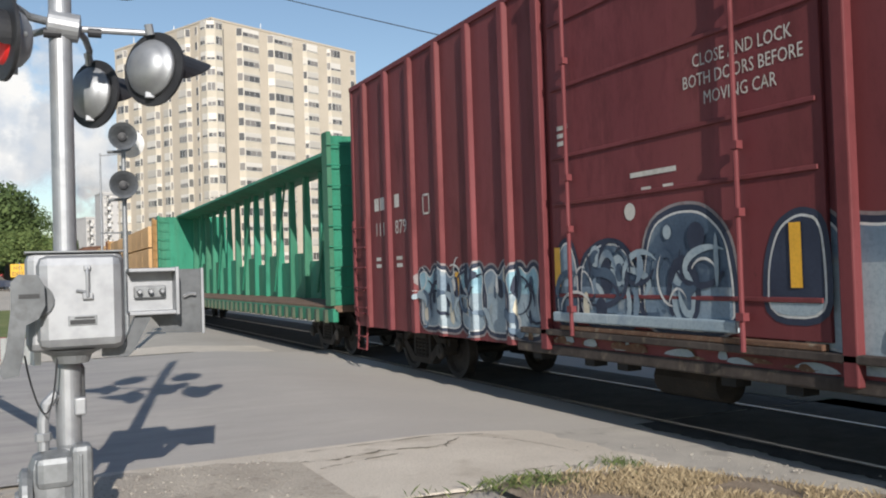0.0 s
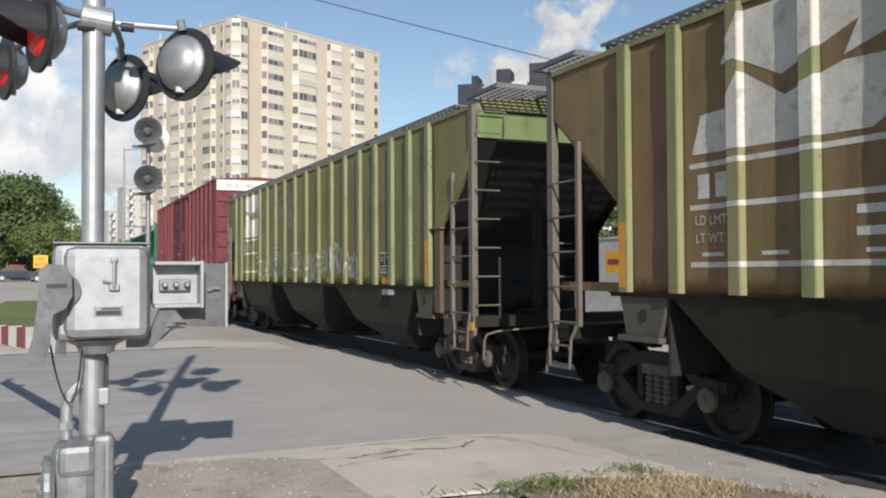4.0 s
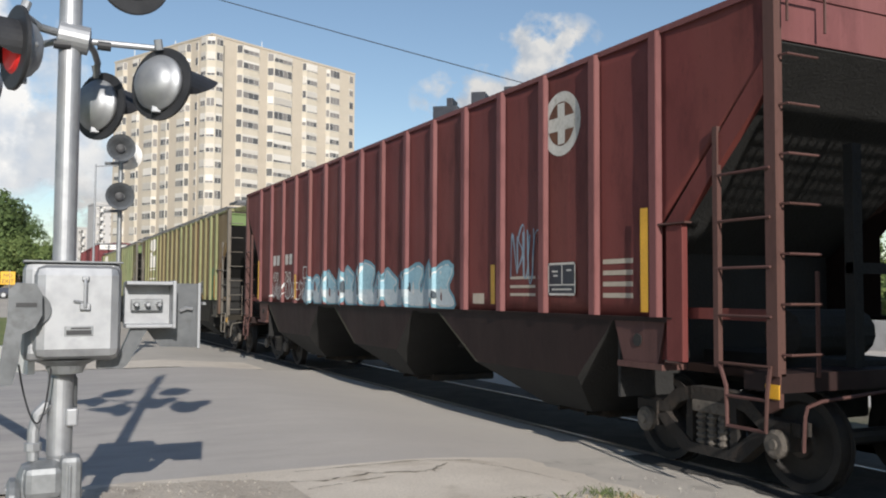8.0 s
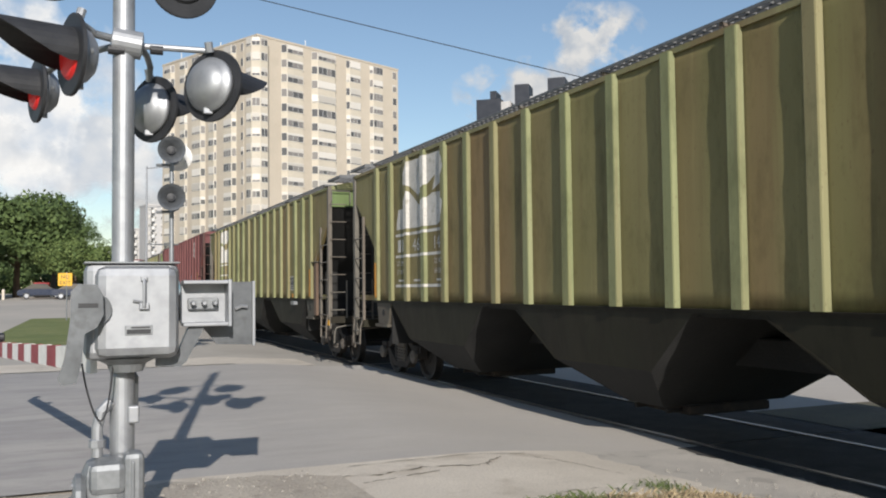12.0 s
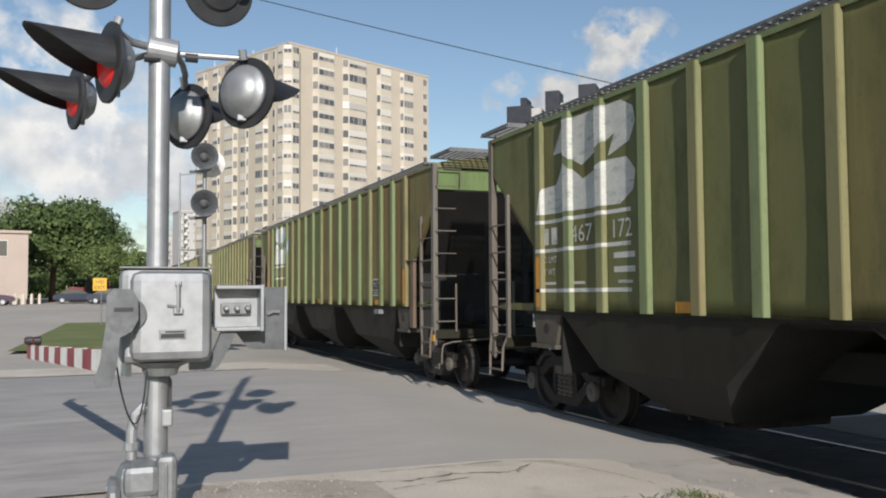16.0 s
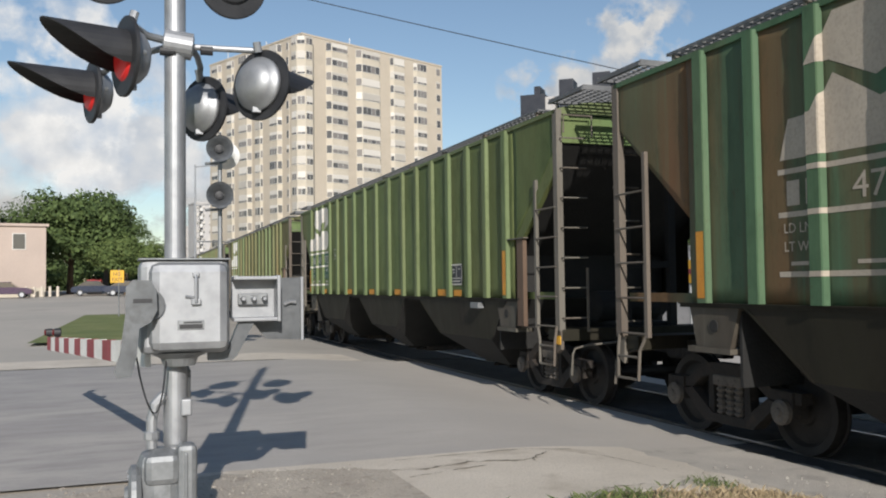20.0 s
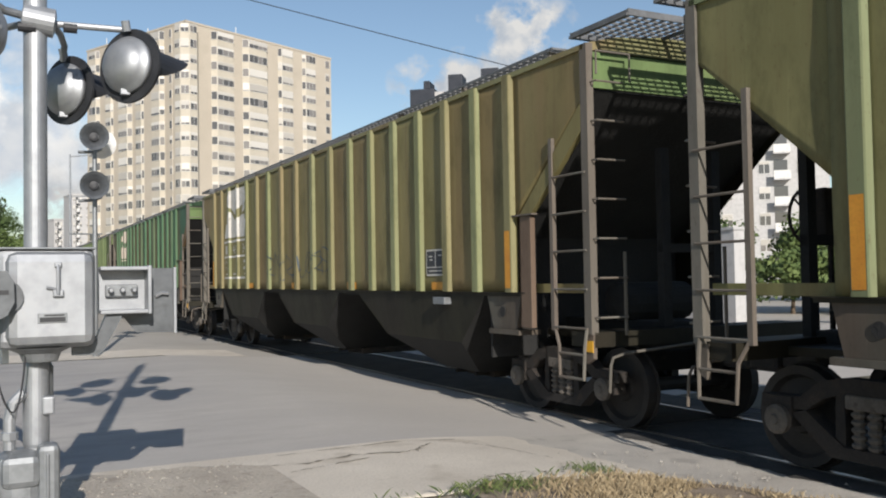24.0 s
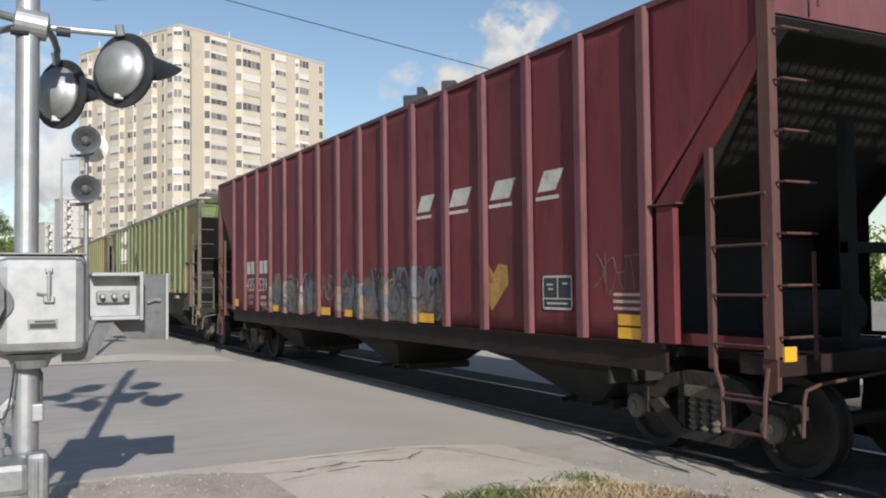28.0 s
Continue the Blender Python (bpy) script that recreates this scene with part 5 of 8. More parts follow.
strokes("graffiti", H, (-0.7, 3.1), 0.6, 0.4, 5, TAG_WHITE, 122, 0.025)
strokes("graffiti", H, (-16.3, 2.45), 0.5, 0.3, 5, SPRAY_GREY, 123, 0.014)
for n in (0, 3, 7):
    c = BUILT[n][0]
    o = -0.30 if n == 7 else 0.0
    for y0, y1, z0, z1 in ((-5.53, -5.25, 2.55, 2.575), (-5.53, -5.25, 2.82, 2.845), (-5.53, -5.505, 2.55, 2.845), (-5.275, -5.25, 2.55, 2.845), (-5.44, -5.34, 2.62, 2.70)):
        painted("plate_mark", [bar(y0 + o, y1 + o, z0, z1)], [], c, TAG_WHITE, -HALF, RIB_D, 0.2)
for n in (9,):
    strokes("graffiti", BUILT[n][0], (-8.5, 2.1), 3.4, 0.45, 9, TAG_NAVY, 170 + n, 0.03)
strokes("graffiti", BUILT[10][0], (-6.72, 2.78), 0.45, 0.6, 5, SPRAY_BLACK, 124, 0.035)
strokes("graffiti", BUILT[10][0], (-7.1, 2.4), 0.5, 0.5, 5, SPRAY_BLACK, 142, 0.035)
strokes("graffiti", BUILT[10][0], (-7.38, 2.08), 0.35, 0.6, 5, SPRAY_BLACK, 143, 0.035)
# a large faint rounded shape in grey spray on the dark green car
ring = []
for k in range(40):
    v = 2 * math.pi * k / 40
    r = 1.0 + 0.10 * math.sin(3 * v + 0.6) + 0.05 * math.sin(7 * v)
    ring.append((-7.65 + 0.74 * r * math.cos(v), 2.08 + 0.44 * r * math.sin(v)))
band = []
for k in range(40):
    (y0, z0), (y1, z1) = ring[k], ring[(k + 1) % 40]
    c = (-7.65, 2.08)
    inner = [(c[0] + (y - c[0]) * 0.955, c[1] + (z - c[1]) * 0.955) for y, z in ((y1, z1), (y0, z0))]
    band.append([(y0, z0), (y1, z1)] + inner)
painted("graffiti", band, POSTS[BUILT[8][0].name][0], BUILT[8][0], SPRAY_DIM, -HALF, RIB_D, 0.2, "faint rounded outline in grey spray paint")
strokes("graffiti", BUILT[8][0], (-7.35, 2.0), 0.3, 0.35, 2, SPRAY_DIM, 125, 0.02)

# the oxide red hoppers
RH, rr, rz, rt = BUILT[2]
for y in (-3.1, -4.15, -5.15):
    strokes("graffiti", RH, (y, 1.86), 0.75, 0.36, 6, SPRAY_WHITE, 127 + int(-y * 3), 0.035)


def disc(y, z, r, x, n=28):
    return [(y + r * math.cos(2 * math.pi * i / n), z + r * math.sin(2 * math.pi * i / n)) for i in range(n)]


painted("emblem", [disc(-15.1, 3.79, 0.38, 0)], [], RH, MARK, -HALF, RIB_D, 0.2, "round white emblem with a dark cross")
painted("emblem", [disc(-15.1, 3.79, 0.26, 0)], [], RH, BROWN, -HALF - 0.002, RIB_D, 0.2)
painted("emblem", [bar(-15.17, -15.03, 3.55, 4.03)], [], RH, MARK, -HALF - 0.004, RIB_D, 0.2)
painted("emblem", [bar(-15.36, -14.84, 3.71, 3.87)], [], RH, MARK, -HALF - 0.005, RIB_D, 0.2)
for y in (-2.75, -3.06, -3.77, -4.08):
    painted("initial", [bar(y - 0.22, y, 2.44, 2.68)], [], RH, MARK, -HALF, RIB_D, 0.2)
side_text("430", 0.33, -2.74, 2.06, RH, MARK, -HALF - 0.004)
side_text("760", 0.33, -3.75, 2.06, RH, MARK, -HALF - 0.004)
painted("plate_mark", [bar(-5.42, -5.15, 2.34, 2.37), bar(-5.42, -5.15, 2.1, 2.13), bar(-5.42, -5.39, 2.1, 2.37), bar(-5.18, -5.15, 2.1, 2.37)], [], RH, MARK, -HALF, RIB_D, 0.2)
painted("reflector", [bar(-4.84, -4.72, 1.66, 2.2)], [], RH, YELLOW, -HALF - RIB_D, RIB_D, 0.2, "yellow reflective strip")
painted("reflector", [bar(-13.55, -13.43, 1.66, 2.18)], [], RH, YELLOW, -HALF, RIB_D, 0.2, "yellow reflective strip")
painted("patch", [bar(-13.25, -12.95, 1.66, 1.8)], [], RH, MARK_TAN, -HALF, RIB_D, 0.2)
strokes("graffiti", RH, (-14.3, 2.3), 0.5, 0.55, 5, SPRAY_SLATE, 151, 0.045)
for z in (1.98, 1.87, 1.77):
    painted("small_print", [bar(-14.55, -13.95, z, z + 0.035)], [], RH, MARK_TAN, -HALF, RIB_D, 0.2)
data_plate(RH, -15.12, 1.97)
painted("reflector", [bar(-16.72, -16.6, 1.62, 2.66)], [], RH, YELLOW, -HALF - RIB_D, RIB_D, 0.2, "yellow reflective strip")
painted("reflector", [bar(-1.66, -1.54, 1.62, 2.6)], [], RH, YELLOW, -HALF - RIB_D, RIB_D, 0.2, "yellow reflective strip")
for k, z in enumerate((2.12, 2.0, 1.88, 1.76)):
    painted("small_print", [bar(-16.4, -15.9, z, z + 0.05)], [], RH, MARK_TAN, -HALF, RIB_D, 0.2)
for k in range(5):
    painted("small_print", [bar(-17.15, -16.95, 2.05 - k * 0.1, 2.1 - k * 0.1)], [], RH, MARK_TAN, -HALF + 0.03, RIB_D, 0.2)

R2, rr2, rz2, rt2 = BUILT[11]
for k, (a, b) in enumerate(((-12.38, -11.85), (-13.42, -12.82), (-14.48, -13.9), (-15.45, -14.95))):
    painted("brand_shape", [[(a + 0.16, 2.80), (b - 0.0 + 0.02, 2.80), (b - 0.12, 3.03), (a + 0.0, 3.03)]], [], R2, MARK, -HALF, RIB_D, 0.2, "slanted white block of a brand mark")
    painted("brand_shape", [bar(a + 0.1, b + 0.05, 2.70, 2.745)], [], R2, MARK, -HALF, RIB_D, 0.2)
for y in (-2.74, -3.08, -3.76, -4.10):
    painted("initial", [bar(y - 0.27, y, 2.03, 2.32)], [], R2, MARK, -HALF, RIB_D, 0.2)
side_text("435", 0.44, -2.70, 1.63, R2, MARK, -HALF - 0.004)
side_text("LD LMT", 0.12, -2.85, 1.46, R2, MARK, -HALF - 0.004)
side_text("LT WT", 0.12, -2.85, 1.31, R2, MARK, -HALF - 0.004)
for z in (1.46, 1.31):
    painted("weight_figure", [bar(-4.28, -3.84, z, z + 0.075)], [], R2, MARK_TAN, -HALF, RIB_D, 0.2)
spray("graffiti", R2, (-4.25, 1.29), 0.45, 0.14, 4, CREAM, SPRAY_BLACK, 331, 0.035)
side_text("539", 0.44, -3.71, 1.63, R2, MARK, -HALF - 0.004)
painted("graffiti", [[(-13.9, 1.42), (-14.28, 1.75), (-14.25, 1.98), (-14.05, 2.0), (-13.95, 1.88), (-13.82, 2.0), (-13.62, 1.96), (-13.6, 1.75)]], [], R2, SPRAY_GOLD, -HALF, RIB_D, 0.2, "sprayed golden heart shape")
data_plate(R2, -15.3, 1.65)
for y0, y1, z0, z1 in ((-16.75, -16.35, 1.33, 1.44), (-16.75, -16.35, 1.20, 1.31), (-12.35, -11.9, 1.21, 1.34), (-9.35, -9.0, 1.21, 1.33), (-8.3, -7.82, 1.21, 1.35), (-5.22, -4.85, 1.21, 1.34), (-2.05, -1.74, 1.26, 1.44)):
    painted("reflector", [bar(y0, y1, z0, z1)], [], R2, YELLOW, -HALF - 0.028, RIB_D, 0.2, "yellow reflective strip")

part("end_marker", box(B(), -HALF + 0.06, -HALF + 0.2, -18.47, -18.44, 1.10, 1.22), YELLOW, R2, "amber reflector on the end platform")

# boxcar lettering and graffiti
bx = -HALF - 0.004
side_text("111", 0.33, -1.1, 2.42, box_car, MARK, bx)
side_text("879", 0.33, -2.02, 2.42, box_car, MARK, bx)
for y in (-1.3, -1.56, -2.22):
    painted("initial", [bar(y, y + 0.2, 2.86, 3.08)], [], box_car, MARK, -HALF, 0.075, 0.17)
painted("mark", [bar(-3.42, -3.17, 2.66, 2.69), bar(-3.42, -3.17, 2.95, 2.98), bar(-3.2, -3.17, 2.66, 2.98), bar(-3.42, -3.39, 2.66, 2.98)], [], box_car, MARK, -HALF, 0.075, 0.17)
for z in (1.98, 1.86):
    painted("small_print", [bar(-1.35, -1.12, z, z + 0.06)], [], box_car, MARK, -HALF, 0.075, 0.17)
    painted("small_print", [bar(-2.3, -2.05, z, z + 0.06)], [], box_car, MARK, -HALF, 0.075, 0.17)
for words, y, z in (("CLOSE AND LOCK", -9.42, 3.58), ("BOTH DOORS BEFORE", -9.28, 3.40), ("MOVING CAR", -9.55, 3.22)):
    side_text(words, 0.17, y, z, box_car, MARK, -HALF - 0.056, squeeze=0.82)
for y, z, w in ((-7.12, 3.35, 0.22), (-7.12, 3.26, 0.18), (-7.12, 3.17, 0.16), (-8.45, 2.66, 0.7), (-8.62, 2.5, 0.15), (-8.95, 2.5, 0.15), (-10.3, 1.72, 0.2), (-10.3, 1.62, 0.2), (-10.3, 1.52, 0.2)):
    painted("small_print", [bar(y - w, y, z, z + 0.05)], [], box_car, MARK, -HALF - 0.053, 0.075, 0.17)
painted("mark", [disc(-8.42, 2.32, 0.09, 0, 14)], [], box_car, MARK, -HALF - 0.053, 0.075, 0.17)


def widened(poly, by):
    """The outline pushed out by a distance along its normals (the outline runs either way)."""
    n = len(poly)
    turn = 1 if sum(poly[k][0] * poly[(k + 1) % n][1] - poly[(k + 1) % n][0] * poly[k][1] for k in range(n)) > 0 else -1
    out = []
    for k in range(n):
        (a, b), (c, d) = poly[k - 1], poly[(k + 1) % n]
        ln = math.hypot(c - a, d - b) or 1.0
        out.append((poly[k][0] + turn * by * (d - b) / ln, poly[k][1] - turn * by * (c - a) / ln))
    return out


def rounded(poly, times=2):
    for _ in range(times):
        out = []
        for p, q in zip(poly, poly[1:] + poly[:1]):
            out += [(0.78 * p[0] + 0.22 * q[0], 0.78 * p[1] + 0.22 * q[1]), (0.22 * p[0] + 0.78 * q[0], 0.22 * p[1] + 0.78 * q[1])]
        poly = out
    return poly


def lobe(name, car, ribs, poly, x, level, tops, lows, halo=True, edge=None, d=0.075, w=0.17, line=None, soft=2):
    """One sprayed shape: a pale mist, a dark outline, a white line, a dark upper and a pale lower filling."""
    poly = rounded(poly, soft)
    if halo:
        painted(name, [widened(poly, 0.085)], ribs, car, SPRAY_MIST, x, d, w)
    painted(name, [widened(poly, 0.055)], ribs, car, edge or SPRAY_NAVY, x - 0.0015, d, w, "dark outline of a sprayed graffiti shape")
    painted(name, [poly], ribs, car, line or SPRAY_WHITE, x - 0.003, d, w)
    inner = widened(poly, -0.022)
    painted(name, [inner], ribs, car, tops, x - 0.0045, d, w, "sprayed graffiti shape in shaded blue")
    low = [(b, a) for a, b in inner]
    low = [(a, b) for b, a in clip_poly(low, -9, level)]
    if len(low) > 2:
        painted(name, [low], ribs, car, lows, x - 0.006, d, w)


SPRAY_MIST = surface("spray_mist", (0.20, 0.17, 0.17), (0.28, 0.25, 0.25), 0.7, 0, 4, 30, 0.0, spots=(0.14, 0.07, 0.07))
SPRAY_PALE = surface("spray_near_white", (0.40, 0.46, 0.49), (0.52, 0.56, 0.57), 0.7, 0, 1.5, 30, 0.0, spots=(0.25, 0.36, 0.42))
SPRAY_AQUA = surface("spray_aqua", (0.13, 0.27, 0.34), (0.20, 0.36, 0.42), 0.7, 0, 1.5, 30, 0.0, spots=(0.10, 0.18, 0.25))
SPRAY_ICE = surface("spray_ice_blue", (0.24, 0.31, 0.36), (0.36, 0.42, 0.45), 0.7, 0, 1.1, 30, 0.0, spots=(0.16, 0.22, 0.28))
# the large piece behind the door
PIECE = [(-10.45, 1.0), (-10.42, 1.5), (-10.38, 1.75), (-10.48, 1.98), (-10.68, 2.17), (-10.88, 2.05), (-10.97, 1.93), (-11.0, 2.06), (-11.32, 2.02), (-11.55, 2.06), (-11.72, 2.2), (-11.9, 2.0), (-12.1, 2.22), (-12.28, 2.39), (-12.45, 2.36),
         (-12.56, 2.22), (-12.8, 2.46), (-12.95, 2.45), (-13.15, 2.30), (-13.32, 2.16), (-13.46, 2.27), (-13.52, 2.38), (-13.76, 2.46), (-13.87, 2.34), (-13.84, 2.1), (-13.8, 1.8), (-13.82, 1.4), (-13.92, 1.02)]
lobe("graffiti", box_car, box_posts, PIECE, -HALF, 1.74, SPRAY_SLATE, SPRAY_ICE)
gx = -HALF - 0.0065
for mat, *polys in ((SPRAY_DEEP, [(-13.4, 2.22), (-13.5, 2.34), (-13.75, 2.40), (-13.8, 2.2), (-13.76, 1.75), (-13.5, 1.85), (-13.36, 1.6)], [(-12.6, 2.14), (-12.82, 2.38), (-12.95, 2.36), (-13.25, 1.85), (-13.05, 1.95), (-12.75, 1.75)]),
                    (SPRAY_NAVY, [(-13.12, 1.9), (-13.30, 1.55), (-13.52, 1.1), (-13.44, 1.02), (-13.28, 1.35), (-13.08, 1.78)], [(-11.55, 1.52), (-11.85, 1.55), (-12.0, 1.38), (-11.75, 1.26), (-11.62, 1.36)], [(-12.05, 1.52), (-12.4, 1.58), (-12.62, 1.42), (-12.6, 1.2), (-12.3, 1.26), (-12.1, 1.4)], [(-10.98, 1.9), (-11.03, 1.9), (-11.05, 1.05), (-10.99, 1.05)], [(-10.6, 2.05), (-10.75, 2.0), (-10.74, 1.3), (-10.58, 1.2)]),
                    (SPRAY_WHITE, [(-11.85, 1.84), (-12.02, 1.86), (-12.06, 1.68), (-11.95, 1.6)], [(-12.2, 1.80), (-12.45, 1.82), (-12.56, 1.70), (-12.3, 1.72)], [(-11.9, 1.42), (-12.05, 1.44), (-12.0, 1.1), (-11.9, 1.06)]),
                    (SPRAY_ICE, [(-11.3, 1.06), (-11.35, 1.28), (-11.55, 1.38), (-11.75, 1.26), (-11.8, 1.04)])):
    for p in polys:
        gx -= 0.0012
        painted("graffiti", [rounded(p, 1)], box_posts, box_car, mat, gx, 0.075, 0.17)
# on the door: three broad arches in darker blue
for k, (y0, y1, top, mats) in enumerate(((-7.02, -7.45, 2.06, (SPRAY_SLATE, SPRAY_DEEP)), (-7.5, -8.55, 2.02, (SPRAY_DEEP, SPRAY_SLATE)), (-8.6, -9.85, 2.28, (SPRAY_DEEP, SPRAY_SLATE)))):
    w = y1 - y0
    lobe("graffiti", box_car, [], [(y0, 1.14), (y0, 1.7), (y0 + 0.12 * w, top - 0.12), (y0 + 0.4 * w, top), (y0 + 0.7 * w, top - 0.02), (y0 + 0.93 * w, top - 0.25), (y1, 1.6), (y1, 1.14)], -HALF - 0.051 - 0.001 * k, 1.55, *mats, halo=k == 2)
gx = -HALF - 0.060
for mat, y, z, a, b in ((SPRAY_ICE, -7.8, 1.88, 0.10, 0.12), (SPRAY_NAVY, -8.0, 1.66, 0.12, 0.20), (SPRAY_ICE, -8.2, 1.72, 0.13, 0.17), (SPRAY_DEEP, -8.22, 1.70, 0.07, 0.10), (SPRAY_NAVY, -9.2, 1.5, 0.24, 0.36), (SPRAY_ICE, -9.2, 1.46, 0.17, 0.27), (SPRAY_DEEP, -9.22, 1.42, 0.09, 0.2), (SPRAY_ICE, -9.0, 2.08, 0.06, 0.07), (SPRAY_NAVY, -9.4, 2.02, 0.12, 0.14), (CREAM, -7.62, 1.34, 0.06, 0.16), (SPRAY_NAVY, -7.9, 1.32, 0.10, 0.12), (SPRAY_ICE, -9.66, 1.8, 0.03, 0.25)):
    gx -= 0.0012
    painted("graffiti", [[(y + a * math.cos(2 * math.pi * i / 12), z + b * math.sin(2 * math.pi * i / 12)) for i in range(12)]], [], box_car, mat, gx, 0.075, 0.17)
part("door_beam", box(B(), -HALF - 0.12, -HALF - 0.051, -9.9, -7.0, 1.15, 1.26, 0.015), SPRAY_ICE, box_car, "beam sprayed pale blue")
# ahead of the door: five narrow spiky letters
rnd = random.Random(31)
for k in range(5):
    y0, y1 = -2.95 - 0.72 * k, -3.72 - 0.72 * k
    h = [1.86 - 0.02 * k + rnd.uniform(-0.08, 0.1) for i in range(3)]
    lobe("graffiti", box_car, box_posts, [(y0 - 0.03, 0.92), (y0 - 0.1, 1.4), (y0 + 0.02, h[0] - 0.05), (y0 - 0.25, h[1]), (y0 - 0.42, h[1] - 0.14), (y0 - 0.6, h[2]), (y1 + 0.05, h[2] - 0.15), (y1 + 0.12, 1.35), (y1 - 0.02, 0.92)], -HALF - 0.001 * (k % 2), 1.45, SPRAY_SLATE if k % 2 else SPRAY_BLUE, SPRAY_ICE)
    gx = -HALF - 0.0085
    for m in range(5):
        cy, cz = (y0 + y1) / 2 + rnd.uniform(-0.24, 0.24), rnd.uniform(1.05, 1.7)
        a, b = rnd.uniform(0.03, 0.09), rnd.uniform(0.08, 0.22)
        gx -= 0.0012
        painted("graffiti", [rounded([(cy - a, cz - b), (cy + a, cz - b * 0.6), (cy + a * 0.5, cz + b), (cy - a * 0.8, cz + b * 0.7)], 1)], box_posts, box_car, (SPRAY_NAVY, CREAM, SPRAY_NAVY, SPRAY_WHITE, SPRAY_DEEP)[m], gx, 0.075, 0.17)
rnd = random.Random(7)
for k in range(7):
    y0, y1 = -5.35 - 1.0 * k, -6.22 - 1.0 * k
    t = [2.22 - 0.03 * abs(k - 3) + rnd.uniform(-0.12, 0.08) for i in range(3)]
    mid = (y0 + y1) / 2 + rnd.uniform(-0.1, 0.1)
    tip = [v + rnd.uniform(0.0, 0.16) for v in t]
    lobe("graffiti", RH, rr, [(y0 + 0.22, 1.6), (y0 + 0.02, 1.9), (y0 - 0.16, tip[0]), (y0 - 0.34, tip[0] - 0.06), (mid + 0.02, 1.98), (mid - 0.06, tip[1]), (y1 + 0.1, tip[2]), (y1 - 0.14, tip[2] - 0.1), (y1 + 0.08, 1.88), (y1 - 0.2, 1.66), (y1 - 0.1, 1.6), (mid - 0.08, 1.6), (mid + 0.02, 1.78), (mid + 0.16, 1.6)], -HALF - 0.001 * (k % 2), 1.86, SPRAY_BLUE, SPRAY_PALE, False, SPRAY_AQUA, RIB_D, 0.15, None, 1)
    gx = -HALF - 0.0085
    for m in range(3):
        cy, cz, a, b = mid + rnd.uniform(-0.28, 0.28), rnd.uniform(1.75, 2.05), rnd.uniform(0.02, 0.06), rnd.uniform(0.06, 0.16)
        gx -= 0.0012
        painted("graffiti", [rounded([(cy - a, cz - b), (cy + a, cz - b * 0.6), (cy + a * 0.5, cz + b), (cy - a * 0.8, cz + b * 0.7)], 1)], rr, RH, (TAG_NAVY, SPRAY_WHITE, OXIDE)[m], gx, RIB_D, 0.2)
WASH_TAN = surface("washed_tan", (0.145, 0.10, 0.072), (0.20, 0.152, 0.112), 0.75, 0, 2.2, 30, 0.0, spots=(0.11, 0.045, 0.04))
WASH_BLUE = surface("washed_slate", (0.07, 0.078, 0.098), (0.14, 0.152, 0.17), 0.7, 0, 2.6, 30, 0.0, spots=(0.10, 0.06, 0.06))
WASH_PALE = surface("washed_pale_grey", (0.18, 0.182, 0.178), (0.26, 0.262, 0.25), 0.7, 0, 3.0, 30, 0.0, spots=(0.12, 0.10, 0.10))
WASH_DARK = surface("washed_dark_line", (0.035, 0.034, 0.042), (0.06, 0.058, 0.068), 0.7, 0, 3.0, 30, 0.0, spots=(0.10, 0.05, 0.05))


def swoosh(cy, cz, ra, rb, a0, a1, wd, n=9):
    """A curved, pointed brush shape along part of an oval."""
    outer, inner = [], []
    for i in range(n + 1):
        t = i / n
        a = math.radians(a0 + (a1 - a0) * t)
        h = wd * (0.15 + 0.85 * math.sin(math.pi * min(1.0, 0.12 + t * 0.88)))
        outer.append((cy + ra * math.cos(a), cz + rb * math.sin(a)))
        inner.append((cy + (ra - h) * math.cos(a), cz + (rb - h) * math.sin(a)))
    return outer + inner[::-1]


rnd = random.Random(17)
for a, b in ((-4.62, -7.68), (-8.62, -12.7)):
    top, y = [], a
    while y > b:
        top.append((y, 1.72 + rnd.uniform(-0.14, 0.22)))
        y -= 0.27
    painted("graffiti", [rounded([(b, 1.2)] + [(a, 1.2)] + top + [(b, 1.6)], 1)], rr2, R2, WASH_TAN, -HALF, RIB_D, 0.15, "washed-out tan ground of a graffiti piece")
for k, (y0, y1) in enumerate(((-4.75, -5.5), (-5.72, -6.5), (-6.7, -7.55), (-8.75, -9.6), (-9.75, -10.6), (-10.8, -11.5), (-11.75, -12.6))):
    gx = -HALF - 0.002
    for m in range(26):
        cy, cz = y0 + (y1 - y0) * rnd.uniform(0.1, 0.9), rnd.uniform(1.36, 1.8)
        ra, rb, a0 = rnd.uniform(0.12, 0.30), rnd.uniform(0.16, 0.34), rnd.uniform(0, 360)
        mat = (WASH_BLUE, WASH_BLUE, WASH_DARK, WASH_PALE, WASH_DARK, WASH_BLUE, WASH_TAN, WASH_DARK)[m % 8]
        wd = {WASH_DARK: 0.035, WASH_PALE: 0.05}.get(mat, 0.12) * rnd.uniform(0.8, 1.3)
        gx -= 0.0004
        p = [(u, max(1.22, min(v, 2.02))) for u, v in swoosh(cy, cz, ra, rb, a0, a0 + rnd.uniform(110, 230), wd)]
        painted("graffiti", [p], rr2, R2, mat, gx, RIB_D, 0.15, "curved brush of faded spray paint")
strokes("graffiti", R2, (-8.15, 1.72), 0.5, 0.4, 4, WASH_PALE, 300, 0.03)
strokes("graffiti", R2, (-16.3, 1.85), 0.5, 0.35, 4, WASH_TAN, 301, 0.02)
for z in (1.62, 1.55, 1.48):
    painted("small_print", [bar(-16.75, -16.25, z, z + 0.03)], [], R2, MARK_TAN, -HALF, RIB_D, 0.2)
